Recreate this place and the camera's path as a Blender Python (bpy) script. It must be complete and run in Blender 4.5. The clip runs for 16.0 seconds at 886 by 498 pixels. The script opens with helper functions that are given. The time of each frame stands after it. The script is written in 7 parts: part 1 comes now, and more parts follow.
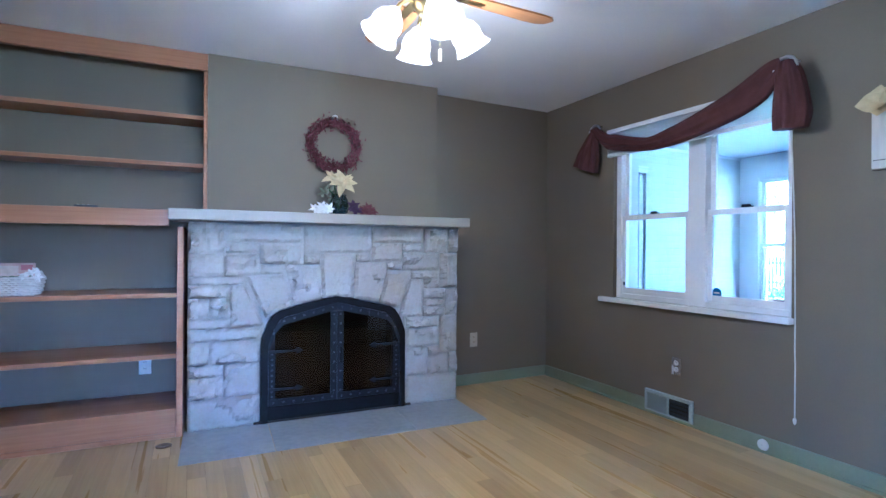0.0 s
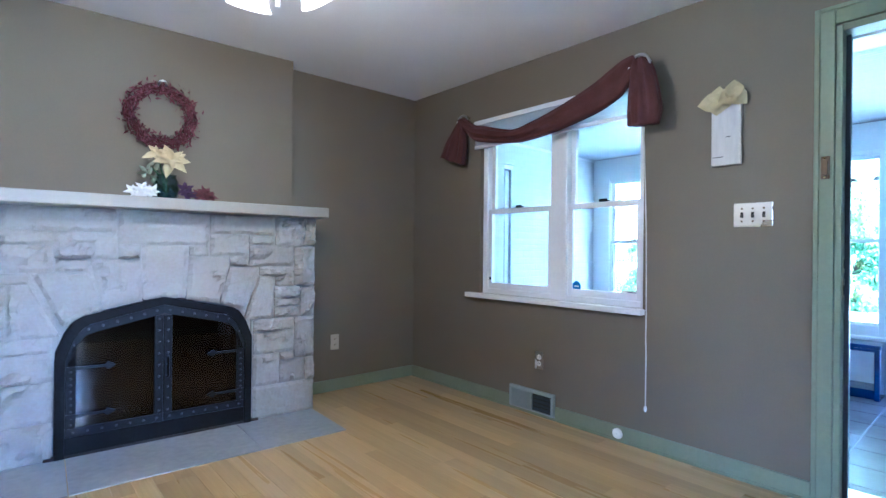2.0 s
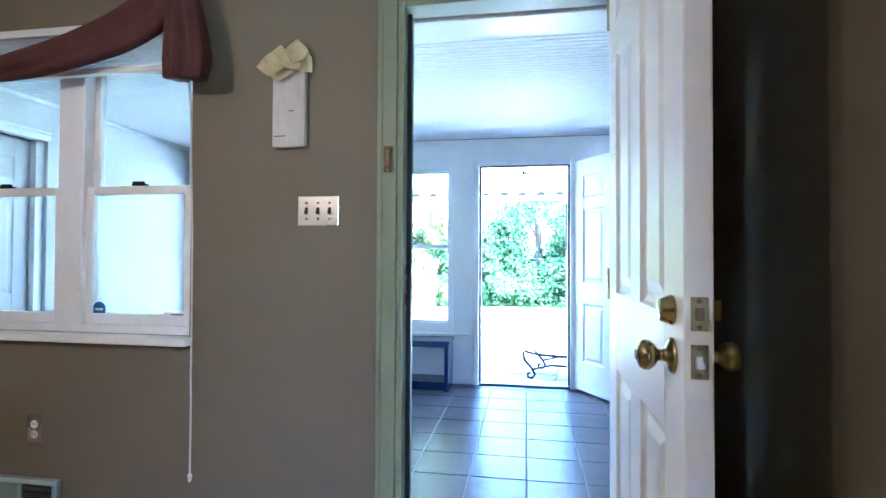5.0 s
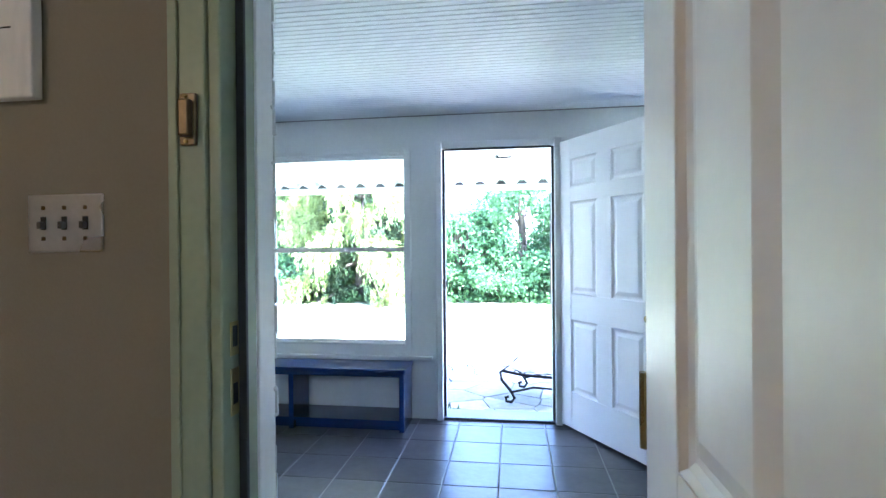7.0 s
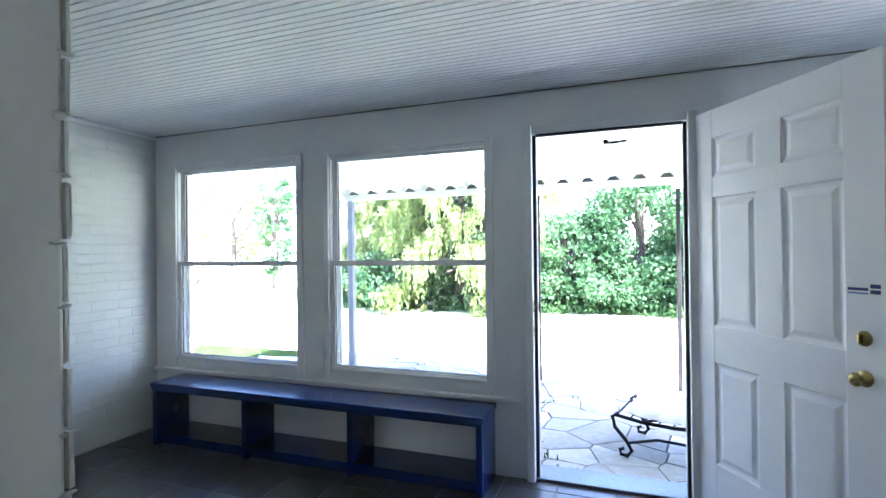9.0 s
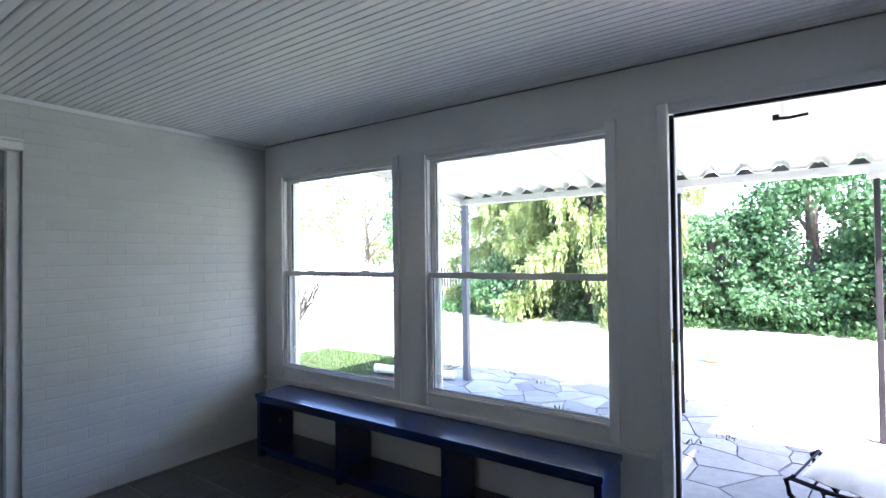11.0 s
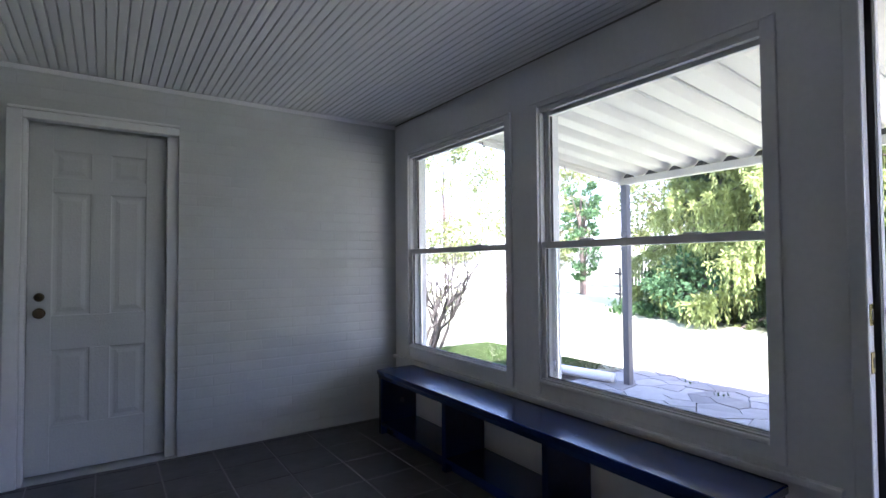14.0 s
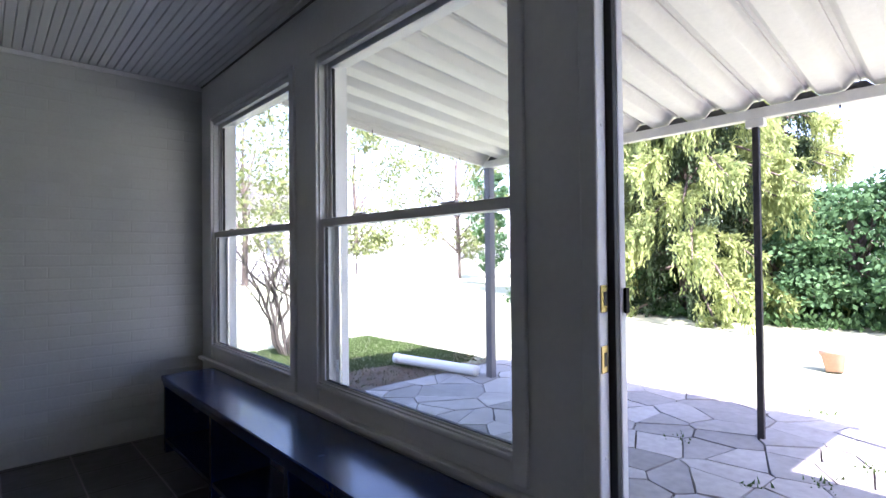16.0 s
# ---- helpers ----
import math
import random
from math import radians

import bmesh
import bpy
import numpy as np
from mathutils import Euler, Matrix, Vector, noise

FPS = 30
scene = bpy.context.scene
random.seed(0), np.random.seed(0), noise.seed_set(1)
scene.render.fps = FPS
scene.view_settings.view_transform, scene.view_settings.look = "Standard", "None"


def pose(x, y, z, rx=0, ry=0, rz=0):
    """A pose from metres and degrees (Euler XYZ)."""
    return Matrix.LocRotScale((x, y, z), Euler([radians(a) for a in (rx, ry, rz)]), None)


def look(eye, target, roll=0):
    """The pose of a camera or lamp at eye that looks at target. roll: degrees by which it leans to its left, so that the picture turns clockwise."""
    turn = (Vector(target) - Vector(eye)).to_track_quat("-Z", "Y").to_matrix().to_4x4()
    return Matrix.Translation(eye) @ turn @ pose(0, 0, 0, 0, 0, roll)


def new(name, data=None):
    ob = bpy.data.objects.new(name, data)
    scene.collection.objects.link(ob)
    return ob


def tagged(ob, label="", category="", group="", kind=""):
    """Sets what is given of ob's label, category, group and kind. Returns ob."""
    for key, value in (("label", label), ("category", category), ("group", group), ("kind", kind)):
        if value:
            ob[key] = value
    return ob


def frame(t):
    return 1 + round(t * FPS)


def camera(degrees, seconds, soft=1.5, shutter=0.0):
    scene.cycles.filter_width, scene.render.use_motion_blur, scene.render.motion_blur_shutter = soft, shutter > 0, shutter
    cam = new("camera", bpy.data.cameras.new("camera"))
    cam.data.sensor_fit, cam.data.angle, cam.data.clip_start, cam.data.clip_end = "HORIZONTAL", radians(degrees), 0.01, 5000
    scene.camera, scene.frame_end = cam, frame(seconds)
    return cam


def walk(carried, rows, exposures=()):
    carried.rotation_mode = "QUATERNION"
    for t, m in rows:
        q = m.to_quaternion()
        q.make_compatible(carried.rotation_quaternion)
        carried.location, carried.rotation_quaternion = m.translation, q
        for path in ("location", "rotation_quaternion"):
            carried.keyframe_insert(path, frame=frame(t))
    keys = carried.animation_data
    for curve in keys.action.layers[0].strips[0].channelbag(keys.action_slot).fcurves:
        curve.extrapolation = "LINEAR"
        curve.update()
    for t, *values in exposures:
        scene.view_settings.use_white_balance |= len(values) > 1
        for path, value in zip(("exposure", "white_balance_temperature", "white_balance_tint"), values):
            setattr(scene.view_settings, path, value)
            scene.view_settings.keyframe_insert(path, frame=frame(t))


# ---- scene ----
cam = camera(82.9, 16.0, soft=1.5)
PATH = [
    (0, (0.197, 0.294, 1.111), (1.099, 2.079, 1.113), 0.4),
    (0.5, (0.223, 0.341, 1.089), (1.221, 2.074, 1.088), 0.5),
    (1, (0.275, 0.401, 1.088), (1.365, 2.078, 1.084), 0.5),
    (1.5, (0.334, 0.453, 1.08), (1.538, 2.049, 1.081), 0.5),
    (2, (0.412, 0.486, 1.075), (1.728, 1.992, 1.077), 0.6),
    (2.5, (0.504, 0.518, 1.068), (1.959, 1.89, 1.075), 0.7),
    (3, (0.576, 0.568, 1.06), (2.222, 1.704, 1.072), 0.8),
    (3.5, (0.698, 0.573, 1.058), (2.499, 1.442, 1.079), 0.8),
    (4, (0.835, 0.572, 1.057), (2.737, 1.189, 1.083), 0.7),
    (4.5, (1.033, 0.558, 1.067), (2.988, 0.977, 1.093), 0.5),
    (5, (1.252, 0.525, 1.075), (3.225, 0.85, 1.113), 0.3),
    (7.5, (2.406, 0.431, 1.211), (4.387, 0.706, 1.201), -0.6),
    (8, (2.621, 0.449, 1.21), (4.591, 0.794, 1.213), -0.7),
    (8.5, (2.786, 0.432, 1.234), (4.721, 0.937, 1.232), -0.8),
    (9, (2.949, 0.429, 1.253), (4.825, 1.122, 1.265), -0.7),
    (11.5, (3.524, 0.51, 1.299), (5.066, 1.783, 1.333), -0.6),
    (12, (3.627, 0.512, 1.267), (5.028, 1.938, 1.303), -0.5),
    (12.5, (3.702, 0.494, 1.242), (4.962, 2.047, 1.275), -0.8),
    (13, (3.806, 0.454, 1.213), (4.958, 2.088, 1.247), -0.6),
    (13.5, (3.886, 0.418, 1.182), (5.003, 2.076, 1.212), -0.7),
    (14, (3.971, 0.418, 1.092), (5.088, 2.075, 1.151), -0.4),
    (14.5, (4.15, 0.413, 1.105), (5.276, 2.066, 1.13), -0.6),
    (15, (4.324, 0.423, 1.078), (5.546, 2.006, 1.101), -0.5),
    (15.5, (4.549, 0.38, 1.055), (5.856, 1.894, 1.079), -0.7),
    (16, (4.787, 0.335, 1.037), (6.141, 1.807, 1.063), -0.6),
]

EXPOSURES = [(0.0, 6.14, 3730, 20), (1.5, 6.3, 3850, 19), (3.0, 6.24, 4080, 19), (5.0, 6.0, 4400, 21), (7.3, 5.08, 5000, 22), (8.5, 4.68, 5250, 23), (9.2, 4.42, 5450, 25),
             (11.4, 3.75, 5600, 31), (13.5, 3.36, 5700, 36), (16.0, 2.92, 5850, 37)]
walk(cam, [(t, look(eye, target, roll)) for t, eye, target, roll in PATH], EXPOSURES)

# ---- world, sun and large lights ----
SUN_WAY = Vector((0.68, 1.65, -2.16)).normalized()
world = bpy.data.worlds.new("world")
scene.world = world
world.use_nodes = True
wn = world.node_tree
sky = wn.nodes.new("ShaderNodeTexSky")
sky.sky_type = "NISHITA"
sky.sun_disc = False
sky.sun_elevation = math.asin(-SUN_WAY.z)
sky.sun_rotation = math.atan2(-SUN_WAY.x, -SUN_WAY.y)
sky.dust_density = 2.0
wn.links.new(sky.outputs[0], wn.nodes["Background"].inputs[0])
wn.nodes["Background"].inputs[1].default_value = 0.15

sun = new("sun", bpy.data.lights.new("sun", "SUN"))
sun.data.energy, sun.data.angle, sun.data.color = 4.5, radians(0.5), (1.0, 0.95, 0.86)
sun.matrix_world = look((0, 0, 20), Vector((0, 0, 20)) + SUN_WAY)


def area_light(name, at, towards, wide, high, power, color):
    lamp = new(name, bpy.data.lights.new(name, "AREA"))
    lamp.data.shape, lamp.data.size, lamp.data.size_y = "RECTANGLE", wide, high
    lamp.data.energy, lamp.data.color = power, color
    lamp.matrix_world = look(at, towards)
    return lamp


# daylight of the hall behind the starting point comes in through its window
DAYLIGHT = (0.38, 0.66, 1.0)
area_light("hall_window_daylight", (0.3, -2.62, 1.45), (0.3, 0, 1.25), 0.95, 0.85, 0.042, DAYLIGHT)
# side source is unseen, added to send cool daylight onto the east wall
area_light("hall_side_window_daylight", (-2.92, -1.45, 1.15), (0, -1.0, 0.95), 1.5, 1.3, 0.130, DAYLIGHT)


def bulb_light(at, power):
    lamp = new("bulb_light", bpy.data.lights.new("bulb_light", "POINT"))
    lamp.data.energy, lamp.data.color, lamp.data.shadow_soft_size = power, (1.0, 0.66, 0.24), 0.045
    lamp.location = at


# ---- materials ----
def material(name, color, rough=0.6, metal=0.0, vary=0.12, grain=40.0, patch=2.5, bump=0.15, stretch=(1, 1, 1), second=None, random_value=0.0, coat=0.0, spec=0.5):
    """A surface with a fine grain and larger patches, in metres of the object."""
    m = bpy.data.materials.new(name)
    m.use_nodes = True
    t = m.node_tree
    n, l = t.nodes, t.links
    b = n["Principled BSDF"]
    b.inputs["Metallic"].default_value = metal
    b.inputs["Specular IOR Level"].default_value = spec
    b.inputs["Coat Weight"].default_value = coat
    b.inputs["Coat Roughness"].default_value = 0.12
    co = n.new("ShaderNodeTexCoord")
    mp = n.new("ShaderNodeMapping")
    mp.inputs["Scale"].default_value = stretch
    l.new(co.outputs["Object"], mp.inputs[0])
    info = n.new("ShaderNodeObjectInfo")
    shift = n.new("ShaderNodeVectorMath")
    shift.operation = "ADD"
    scale = n.new("ShaderNodeVectorMath")
    scale.operation = "SCALE"
    scale.inputs[0].default_value = (17.0, 31.0, 23.0)
    l.new(info.outputs["Random"], scale.inputs["Scale"])
    l.new(mp.outputs[0], shift.inputs[0])
    l.new(scale.outputs[0], shift.inputs[1])
    fine, big = n.new("ShaderNodeTexNoise"), n.new("ShaderNodeTexNoise")
    fine.inputs["Scale"].default_value, fine.inputs["Detail"].default_value = grain, 5.0
    big.inputs["Scale"].default_value, big.inputs["Detail"].default_value = patch, 3.0
    for k in (fine, big):
        l.new(shift.outputs[0], k.inputs["Vector"])
    second = second or [c * (1 - 2.2 * vary) for c in color]
    ramp = n.new("ShaderNodeMix")
    ramp.data_type = "RGBA"
    ramp.inputs["A"].default_value = (*color, 1)
    ramp.inputs["B"].default_value = (*second, 1)
    add = n.new("ShaderNodeMath")
    add.operation = "MULTIPLY_ADD"
    add.inputs[1].default_value = 0.55
    l.new(fine.outputs["Fac"], add.inputs[0])
    half = n.new("ShaderNodeMath")
    half.operation = "MULTIPLY"
    half.inputs[1].default_value = 0.55
    l.new(big.outputs["Fac"], half.inputs[0])
    l.new(half.outputs[0], add.inputs[2])
    wide = n.new("ShaderNodeMapRange")
    wide.inputs["From Min"].default_value, wide.inputs["From Max"].default_value = 0.33, 0.77
    l.new(add.outputs[0], wide.inputs["Value"])
    l.new(wide.outputs[0], ramp.inputs["Factor"])
    out = ramp.outputs["Result"]
    if random_value:
        hue = n.new("ShaderNodeHueSaturation")
        rng = n.new("ShaderNodeMapRange")
        rng.inputs["To Min"].default_value, rng.inputs["To Max"].default_value = 1 - random_value, 1 + random_value
        l.new(info.outputs["Random"], rng.inputs["Value"])
        l.new(rng.outputs[0], hue.inputs["Value"])
        l.new(out, hue.inputs["Color"])
        out = hue.outputs[0]
    l.new(out, b.inputs["Base Color"])
    rr = n.new("ShaderNodeMapRange")
    rr.inputs["To Min"].default_value, rr.inputs["To Max"].default_value = max(0.02, rough - 0.09), min(1.0, rough + 0.09)
    l.new(big.outputs["Fac"], rr.inputs["Value"])
    l.new(rr.outputs[0], b.inputs["Roughness"])
    if bump:
        bp = n.new("ShaderNodeBump")
        bp.inputs["Strength"].default_value, bp.inputs["Distance"].default_value = bump, 0.004
        l.new(fine.outputs["Fac"], bp.inputs["Height"])
        l.new(bp.outputs[0], b.inputs["Normal"])
    return m


def glowing(name, color, strength):
    m = bpy.data.materials.new(name)
    m.use_nodes = True
    b = m.node_tree.nodes["Principled BSDF"]
    b.inputs["Base Color"].default_value = (0.78, 0.66, 0.46, 1)
    b.inputs["Emission Color"].default_value = (*color, 1)
    b.inputs["Emission Strength"].default_value = strength
    b.inputs["Roughness"].default_value = 0.3
    return m


def clear_glass(name, tint=(0.96, 0.98, 0.97), gloss=1.0):
    m = bpy.data.materials.new(name)
    m.use_nodes = True
    n, l = m.node_tree.nodes, m.node_tree.links
    n.remove(n["Principled BSDF"])
    mix, see, shine, lw, pw, k = (n.new("ShaderNode" + s) for s in ("MixShader", "BsdfTransparent", "BsdfGlossy", "LayerWeight", "Math", "Math"))
    see.inputs[0].default_value = (*tint, 1)
    shine.inputs["Roughness"].default_value = 0.01
    pw.operation, k.operation = "POWER", "MULTIPLY_ADD"
    pw.inputs[1].default_value = 5.0
    k.inputs[1].default_value, k.inputs[2].default_value = 0.9 * gloss, 0.035 * gloss
    l.new(lw.outputs["Facing"], pw.inputs[0])
    l.new(pw.outputs[0], k.inputs[0])
    l.new(k.outputs[0], mix.inputs[0])
    l.new(see.outputs[0], mix.inputs[1])
    l.new(shine.outputs[0], mix.inputs[2])
    l.new(mix.outputs[0], n["Material Output"].inputs[0])
    return m


def leafy(name, color, second, through_amount=0.35):
    m = material(name, color, 0.75, spec=0.15, vary=0.3, grain=1.7, patch=0.5, bump=0, second=second)
    b = m.node_tree.nodes["Principled BSDF"]
    b.inputs["Transmission Weight"].default_value = 0.0
    b.inputs["Subsurface Weight"].default_value = 0.0
    n, l = m.node_tree.nodes, m.node_tree.links
    tr, mix = n.new("ShaderNodeBsdfTranslucent"), n.new("ShaderNodeMixShader")
    mix.inputs[0].default_value = through_amount
    l.new(b.inputs["Base Color"].links[0].from_socket, tr.inputs[0])
    l.new(b.outputs[0], mix.inputs[1])
    l.new(tr.outputs[0], mix.inputs[2])
    l.new(mix.outputs[0], n["Material Output"].inputs[0])
    return m


BROWN_WALL = material("brown_wall_paint", (0.163, 0.134, 0.086), 0.62, vary=0.05, grain=160, patch=1.2, bump=0.12)
CEILING_PAINT = material("white_ceiling_paint", (0.80, 0.79, 0.80), 0.8, vary=0.04, grain=120, patch=1.0, bump=0.1)
GREEN_TRIM = material("sage_green_trim_paint", (0.225, 0.255, 0.16), 0.42, vary=0.07, grain=60, patch=3, bump=0.1)
WHITE_PAINT = material("white_gloss_paint", (0.80, 0.80, 0.80), 0.32, vary=0.04, grain=50, patch=3, bump=0.1)
DOOR_WHITE = material("white_door_paint", (0.80, 0.80, 0.82), 0.42, vary=0.02, grain=50, patch=3, bump=0.08)
DULL_WHITE = material("off_white_masonry_paint", (0.58, 0.59, 0.58), 0.5, vary=0.05, grain=90, patch=2, bump=0.35)
BRICK_WHITE = material("white_painted_brick", (0.58, 0.59, 0.58), 0.42, vary=0.04, grain=70, patch=4, bump=0.3, random_value=0.02)
BEADBOARD = material("grey_white_beadboard_paint", (0.80, 0.80, 0.81), 0.60, vary=0.04, grain=30, patch=1.5, bump=0.08, stretch=(1, 0.1, 1))
OAK = material("honey_oak_floor", (0.52, 0.38, 0.17), 0.30, vary=0.16, grain=34, patch=5, bump=0.08, stretch=(3.2, 0.10, 1), second=(0.39, 0.272, 0.11), random_value=0.21, coat=0.25)
SLATE_TILE = material("dark_slate_tile", (0.075, 0.072, 0.076), 0.33, vary=0.2, grain=22, patch=5, bump=0.30, second=(0.045, 0.042, 0.043), random_value=0.18)
GROUT = material("grey_grout", (0.30, 0.29, 0.28), 0.8, vary=0.15, grain=90, bump=0.3)
DARK_GAP = material("dark_floor_bed", (0.15, 0.095, 0.05), 0.9, bump=0)
LIMESTONE = material("pale_split_limestone", (0.375, 0.372, 0.36), 0.85, vary=0.06, grain=60, patch=9, bump=0.35, second=(0.33, 0.31, 0.28), random_value=0.05)
MORTAR = material("pale_mortar", (0.40, 0.39, 0.37), 0.9, vary=0.1, grain=120, bump=0.5)
BLUESTONE = material("bluestone_hearth", (0.36, 0.395, 0.45), 0.5, vary=0.14, grain=30, patch=3, bump=0.2)
MANTEL_PAINT = material("taupe_mantel_paint", (0.33, 0.305, 0.26), 0.42, vary=0.04, grain=60, bump=0.08)
SHELF_WOOD = material("reddish_oak_shelf_wood", (0.40, 0.20, 0.085), 0.36, vary=0.2, grain=28, patch=3, bump=0.1, stretch=(0.12, 2, 3), second=(0.27, 0.12, 0.045))
IRON = material("black_wrought_iron", (0.009, 0.009, 0.010), 0.6, metal=0.0, spec=0.12, vary=0.2, grain=80, bump=0.25)
STEEL_BAND = material("grey_hammered_iron_band", (0.016, 0.017, 0.021), 0.5, metal=0.0, spec=0.2, vary=0.25, grain=60, bump=0.4)
RIVET = material("worn_iron_rivet", (0.075, 0.075, 0.08), 0.45, metal=0.6, vary=0.2, grain=60, bump=0.1)
SOOT = material("sooty_firebrick", (0.055, 0.045, 0.038), 0.95, vary=0.3, grain=25, patch=4, bump=0.5)
GLASS = clear_glass("window_glass")
FIRE_GLASS = clear_glass("smoked_fire_glass", (0.52, 0.48, 0.45), 1.0)
NAVY = material("navy_blue_bench_paint", (0.007, 0.030, 0.125), 0.24, vary=0.1, grain=50, patch=3, bump=0.05, coat=0.2)
BRASS = material("polished_brass", (0.40, 0.32, 0.135), 0.28, metal=1.0, vary=0.1, grain=40, bump=0.04)
AGED_BRASS = material("aged_brass_plate", (0.27, 0.215, 0.10), 0.36, metal=0.9, vary=0.2, grain=60, bump=0.1)
DARK_BRASS = material("tarnished_brass", (0.16, 0.12, 0.07), 0.38, metal=0.9, vary=0.2, grain=60, bump=0.1)
NICKEL = material("brushed_nickel", (0.70, 0.70, 0.70), 0.28, metal=1.0, vary=0.06, grain=80, bump=0.05)
SILL_METAL = material("dull_weathered_aluminium", (0.20, 0.22, 0.23), 0.45, metal=0.6, vary=0.2, grain=60, bump=0.2)
PLASTIC_WHITE = material("white_plastic", (0.78, 0.78, 0.76), 0.35, vary=0.03, bump=0)
PLASTIC_BEIGE = material("beige_plastic", (0.52, 0.46, 0.34), 0.4, vary=0.03, bump=0)
BLACK = material("black_slot", (0.01, 0.01, 0.01), 0.6, bump=0)
RUBBER = material("black_weatherstrip", (0.012, 0.012, 0.013), 0.6, vary=0.1, bump=0.1)
METAL_VENT = material("blue_grey_register_enamel", (0.34, 0.40, 0.40), 0.4, metal=0.0, vary=0.05, grain=60, bump=0.05)
AWNING_METAL = material("white_enamelled_awning_metal", (0.72, 0.705, 0.66), 0.4, vary=0.06, grain=30, patch=1.5, bump=0.06)
FLAGSTONE = material("grey_flagstone", (0.30, 0.292, 0.265), 0.75, vary=0.2, grain=18, patch=2.5, bump=0.5, second=(0.19, 0.182, 0.165), random_value=0.28)
SOIL = material("dark_soil_joint", (0.085, 0.07, 0.05), 0.95, vary=0.3, grain=20, bump=0.6)
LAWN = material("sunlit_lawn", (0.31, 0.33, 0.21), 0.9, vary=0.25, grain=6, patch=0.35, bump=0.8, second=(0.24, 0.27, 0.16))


# ---- mesh helpers ----
def box(bm, x0, x1, y0, y1, z0, z1, bevel=0.0, m=None):
    r = bmesh.ops.create_cube(bm, size=1.0, matrix=Matrix.LocRotScale(((x0 + x1) / 2, (y0 + y1) / 2, (z0 + z1) / 2), None, (x1 - x0, y1 - y0, z1 - z0)))
    vs = r["verts"]
    if m is not None:
        bmesh.ops.transform(bm, matrix=m, verts=vs)
    if bevel:
        bmesh.ops.bevel(bm, geom=list({e for v in vs for e in v.link_edges}), offset=bevel, segments=2, affect="EDGES", profile=0.5)
    return vs


def block(x0, x1, y0, y1, z0, z1, bevel=0.0, m=None):
    bm = bmesh.new()
    box(bm, x0, x1, y0, y1, z0, z1, bevel, m)
    return bm


def tube(bm, points, radius, sides=8, closed=False):
    """A round bar along points; radius may be a number or one for each point."""
    pts = [Vector(p) for p in points]
    n = len(pts)
    rings = []
    for i, p in enumerate(pts):
        a, b = (pts[i - 1] if i or closed else p), (pts[(i + 1) % n] if i < n - 1 or closed else p)
        way = (b - a).normalized()
        ref = Vector((0, 0, 1)) if abs(way.z) < 0.9 else Vector((1, 0, 0))
        u = way.cross(ref).normalized()
        v = way.cross(u).normalized()
        r = radius[i] if isinstance(radius, (list, tuple)) else radius
        rings.append([bm.verts.new(p + r * (math.cos(2 * math.pi * k / sides) * u + math.sin(2 * math.pi * k / sides) * v)) for k in range(sides)])
    for i in range(n if closed else n - 1):
        ra, rb = rings[i], rings[(i + 1) % n]
        for k in range(sides):
            bm.faces.new((ra[k], ra[(k + 1) % sides], rb[(k + 1) % sides], rb[k]))
    if not closed:
        bm.faces.new(rings[0][::-1])
        bm.faces.new(rings[-1])


def lathe(bm, profile, m=None, sides=20):
    """Turns (radius, height) pairs about z."""
    rings = []
    for r, z in profile:
        rings.append([bm.verts.new((r * math.cos(2 * math.pi * k / sides), r * math.sin(2 * math.pi * k / sides), z)) for k in range(sides)] if r > 1e-6 else [bm.verts.new((0, 0, z))])
    for a, b in zip(rings, rings[1:]):
        for k in range(sides):
            k2 = (k + 1) % sides
            if len(a) == 1 and len(b) > 1:
                bm.faces.new((a[0], b[k2], b[k]))
            elif len(b) == 1 and len(a) > 1:
                bm.faces.new((a[k], a[k2], b[0]))
            elif len(a) > 1:
                bm.faces.new((a[k], a[k2], b[k2], b[k]))
    if m is not None:
        bmesh.ops.transform(bm, matrix=m, verts=[v for r in rings for v in r])


def prism(bm, outline, depth, m=None):
    """Extrudes a flat (x, z) outline from y = 0 to y = depth."""
    a = [bm.verts.new((x, 0, z)) for x, z in outline]
    b = [bm.verts.new((x, depth, z)) for x, z in outline]
    n = len(a)
    bm.faces.new(a)
    bm.faces.new(b[::-1])
    for i in range(n):
        bm.faces.new((a[i], b[i], b[(i + 1) % n], a[(i + 1) % n]))
    if m is not None:
        bmesh.ops.transform(bm, matrix=m, verts=a + b)


def mesh_of(name, bm, mat, smooth=False):
    bmesh.ops.recalc_face_normals(bm, faces=bm.faces)
    me = bpy.data.meshes.new(name)
    bm.to_mesh(me)
    bm.free()
    me.materials.append(mat)
    if smooth:
        for p in me.polygons:
            p.use_smooth = True
    return me


def part(name, bm, mat, parent=None, label="", smooth=False, m=None):
    ob = new(name, mesh_of(name, bm, mat, smooth))
    if parent is not None:
        ob.parent = parent
    if m is not None:
        ob.matrix_basis = m
    if label:
        ob["label"] = label
    return ob


def empty(name, at, label, category, group="", m=None):
    ob = new(name)
    ob.empty_display_size = 0.1
    ob.matrix_basis = m if m is not None else Matrix.Translation(at)
    return tagged(ob, label, category, group)


def setting(name, bm, mat, label, category, m=None, smooth=False):
    return tagged(part(name, bm, mat, None, "", smooth, m), label, category, "", "structure")


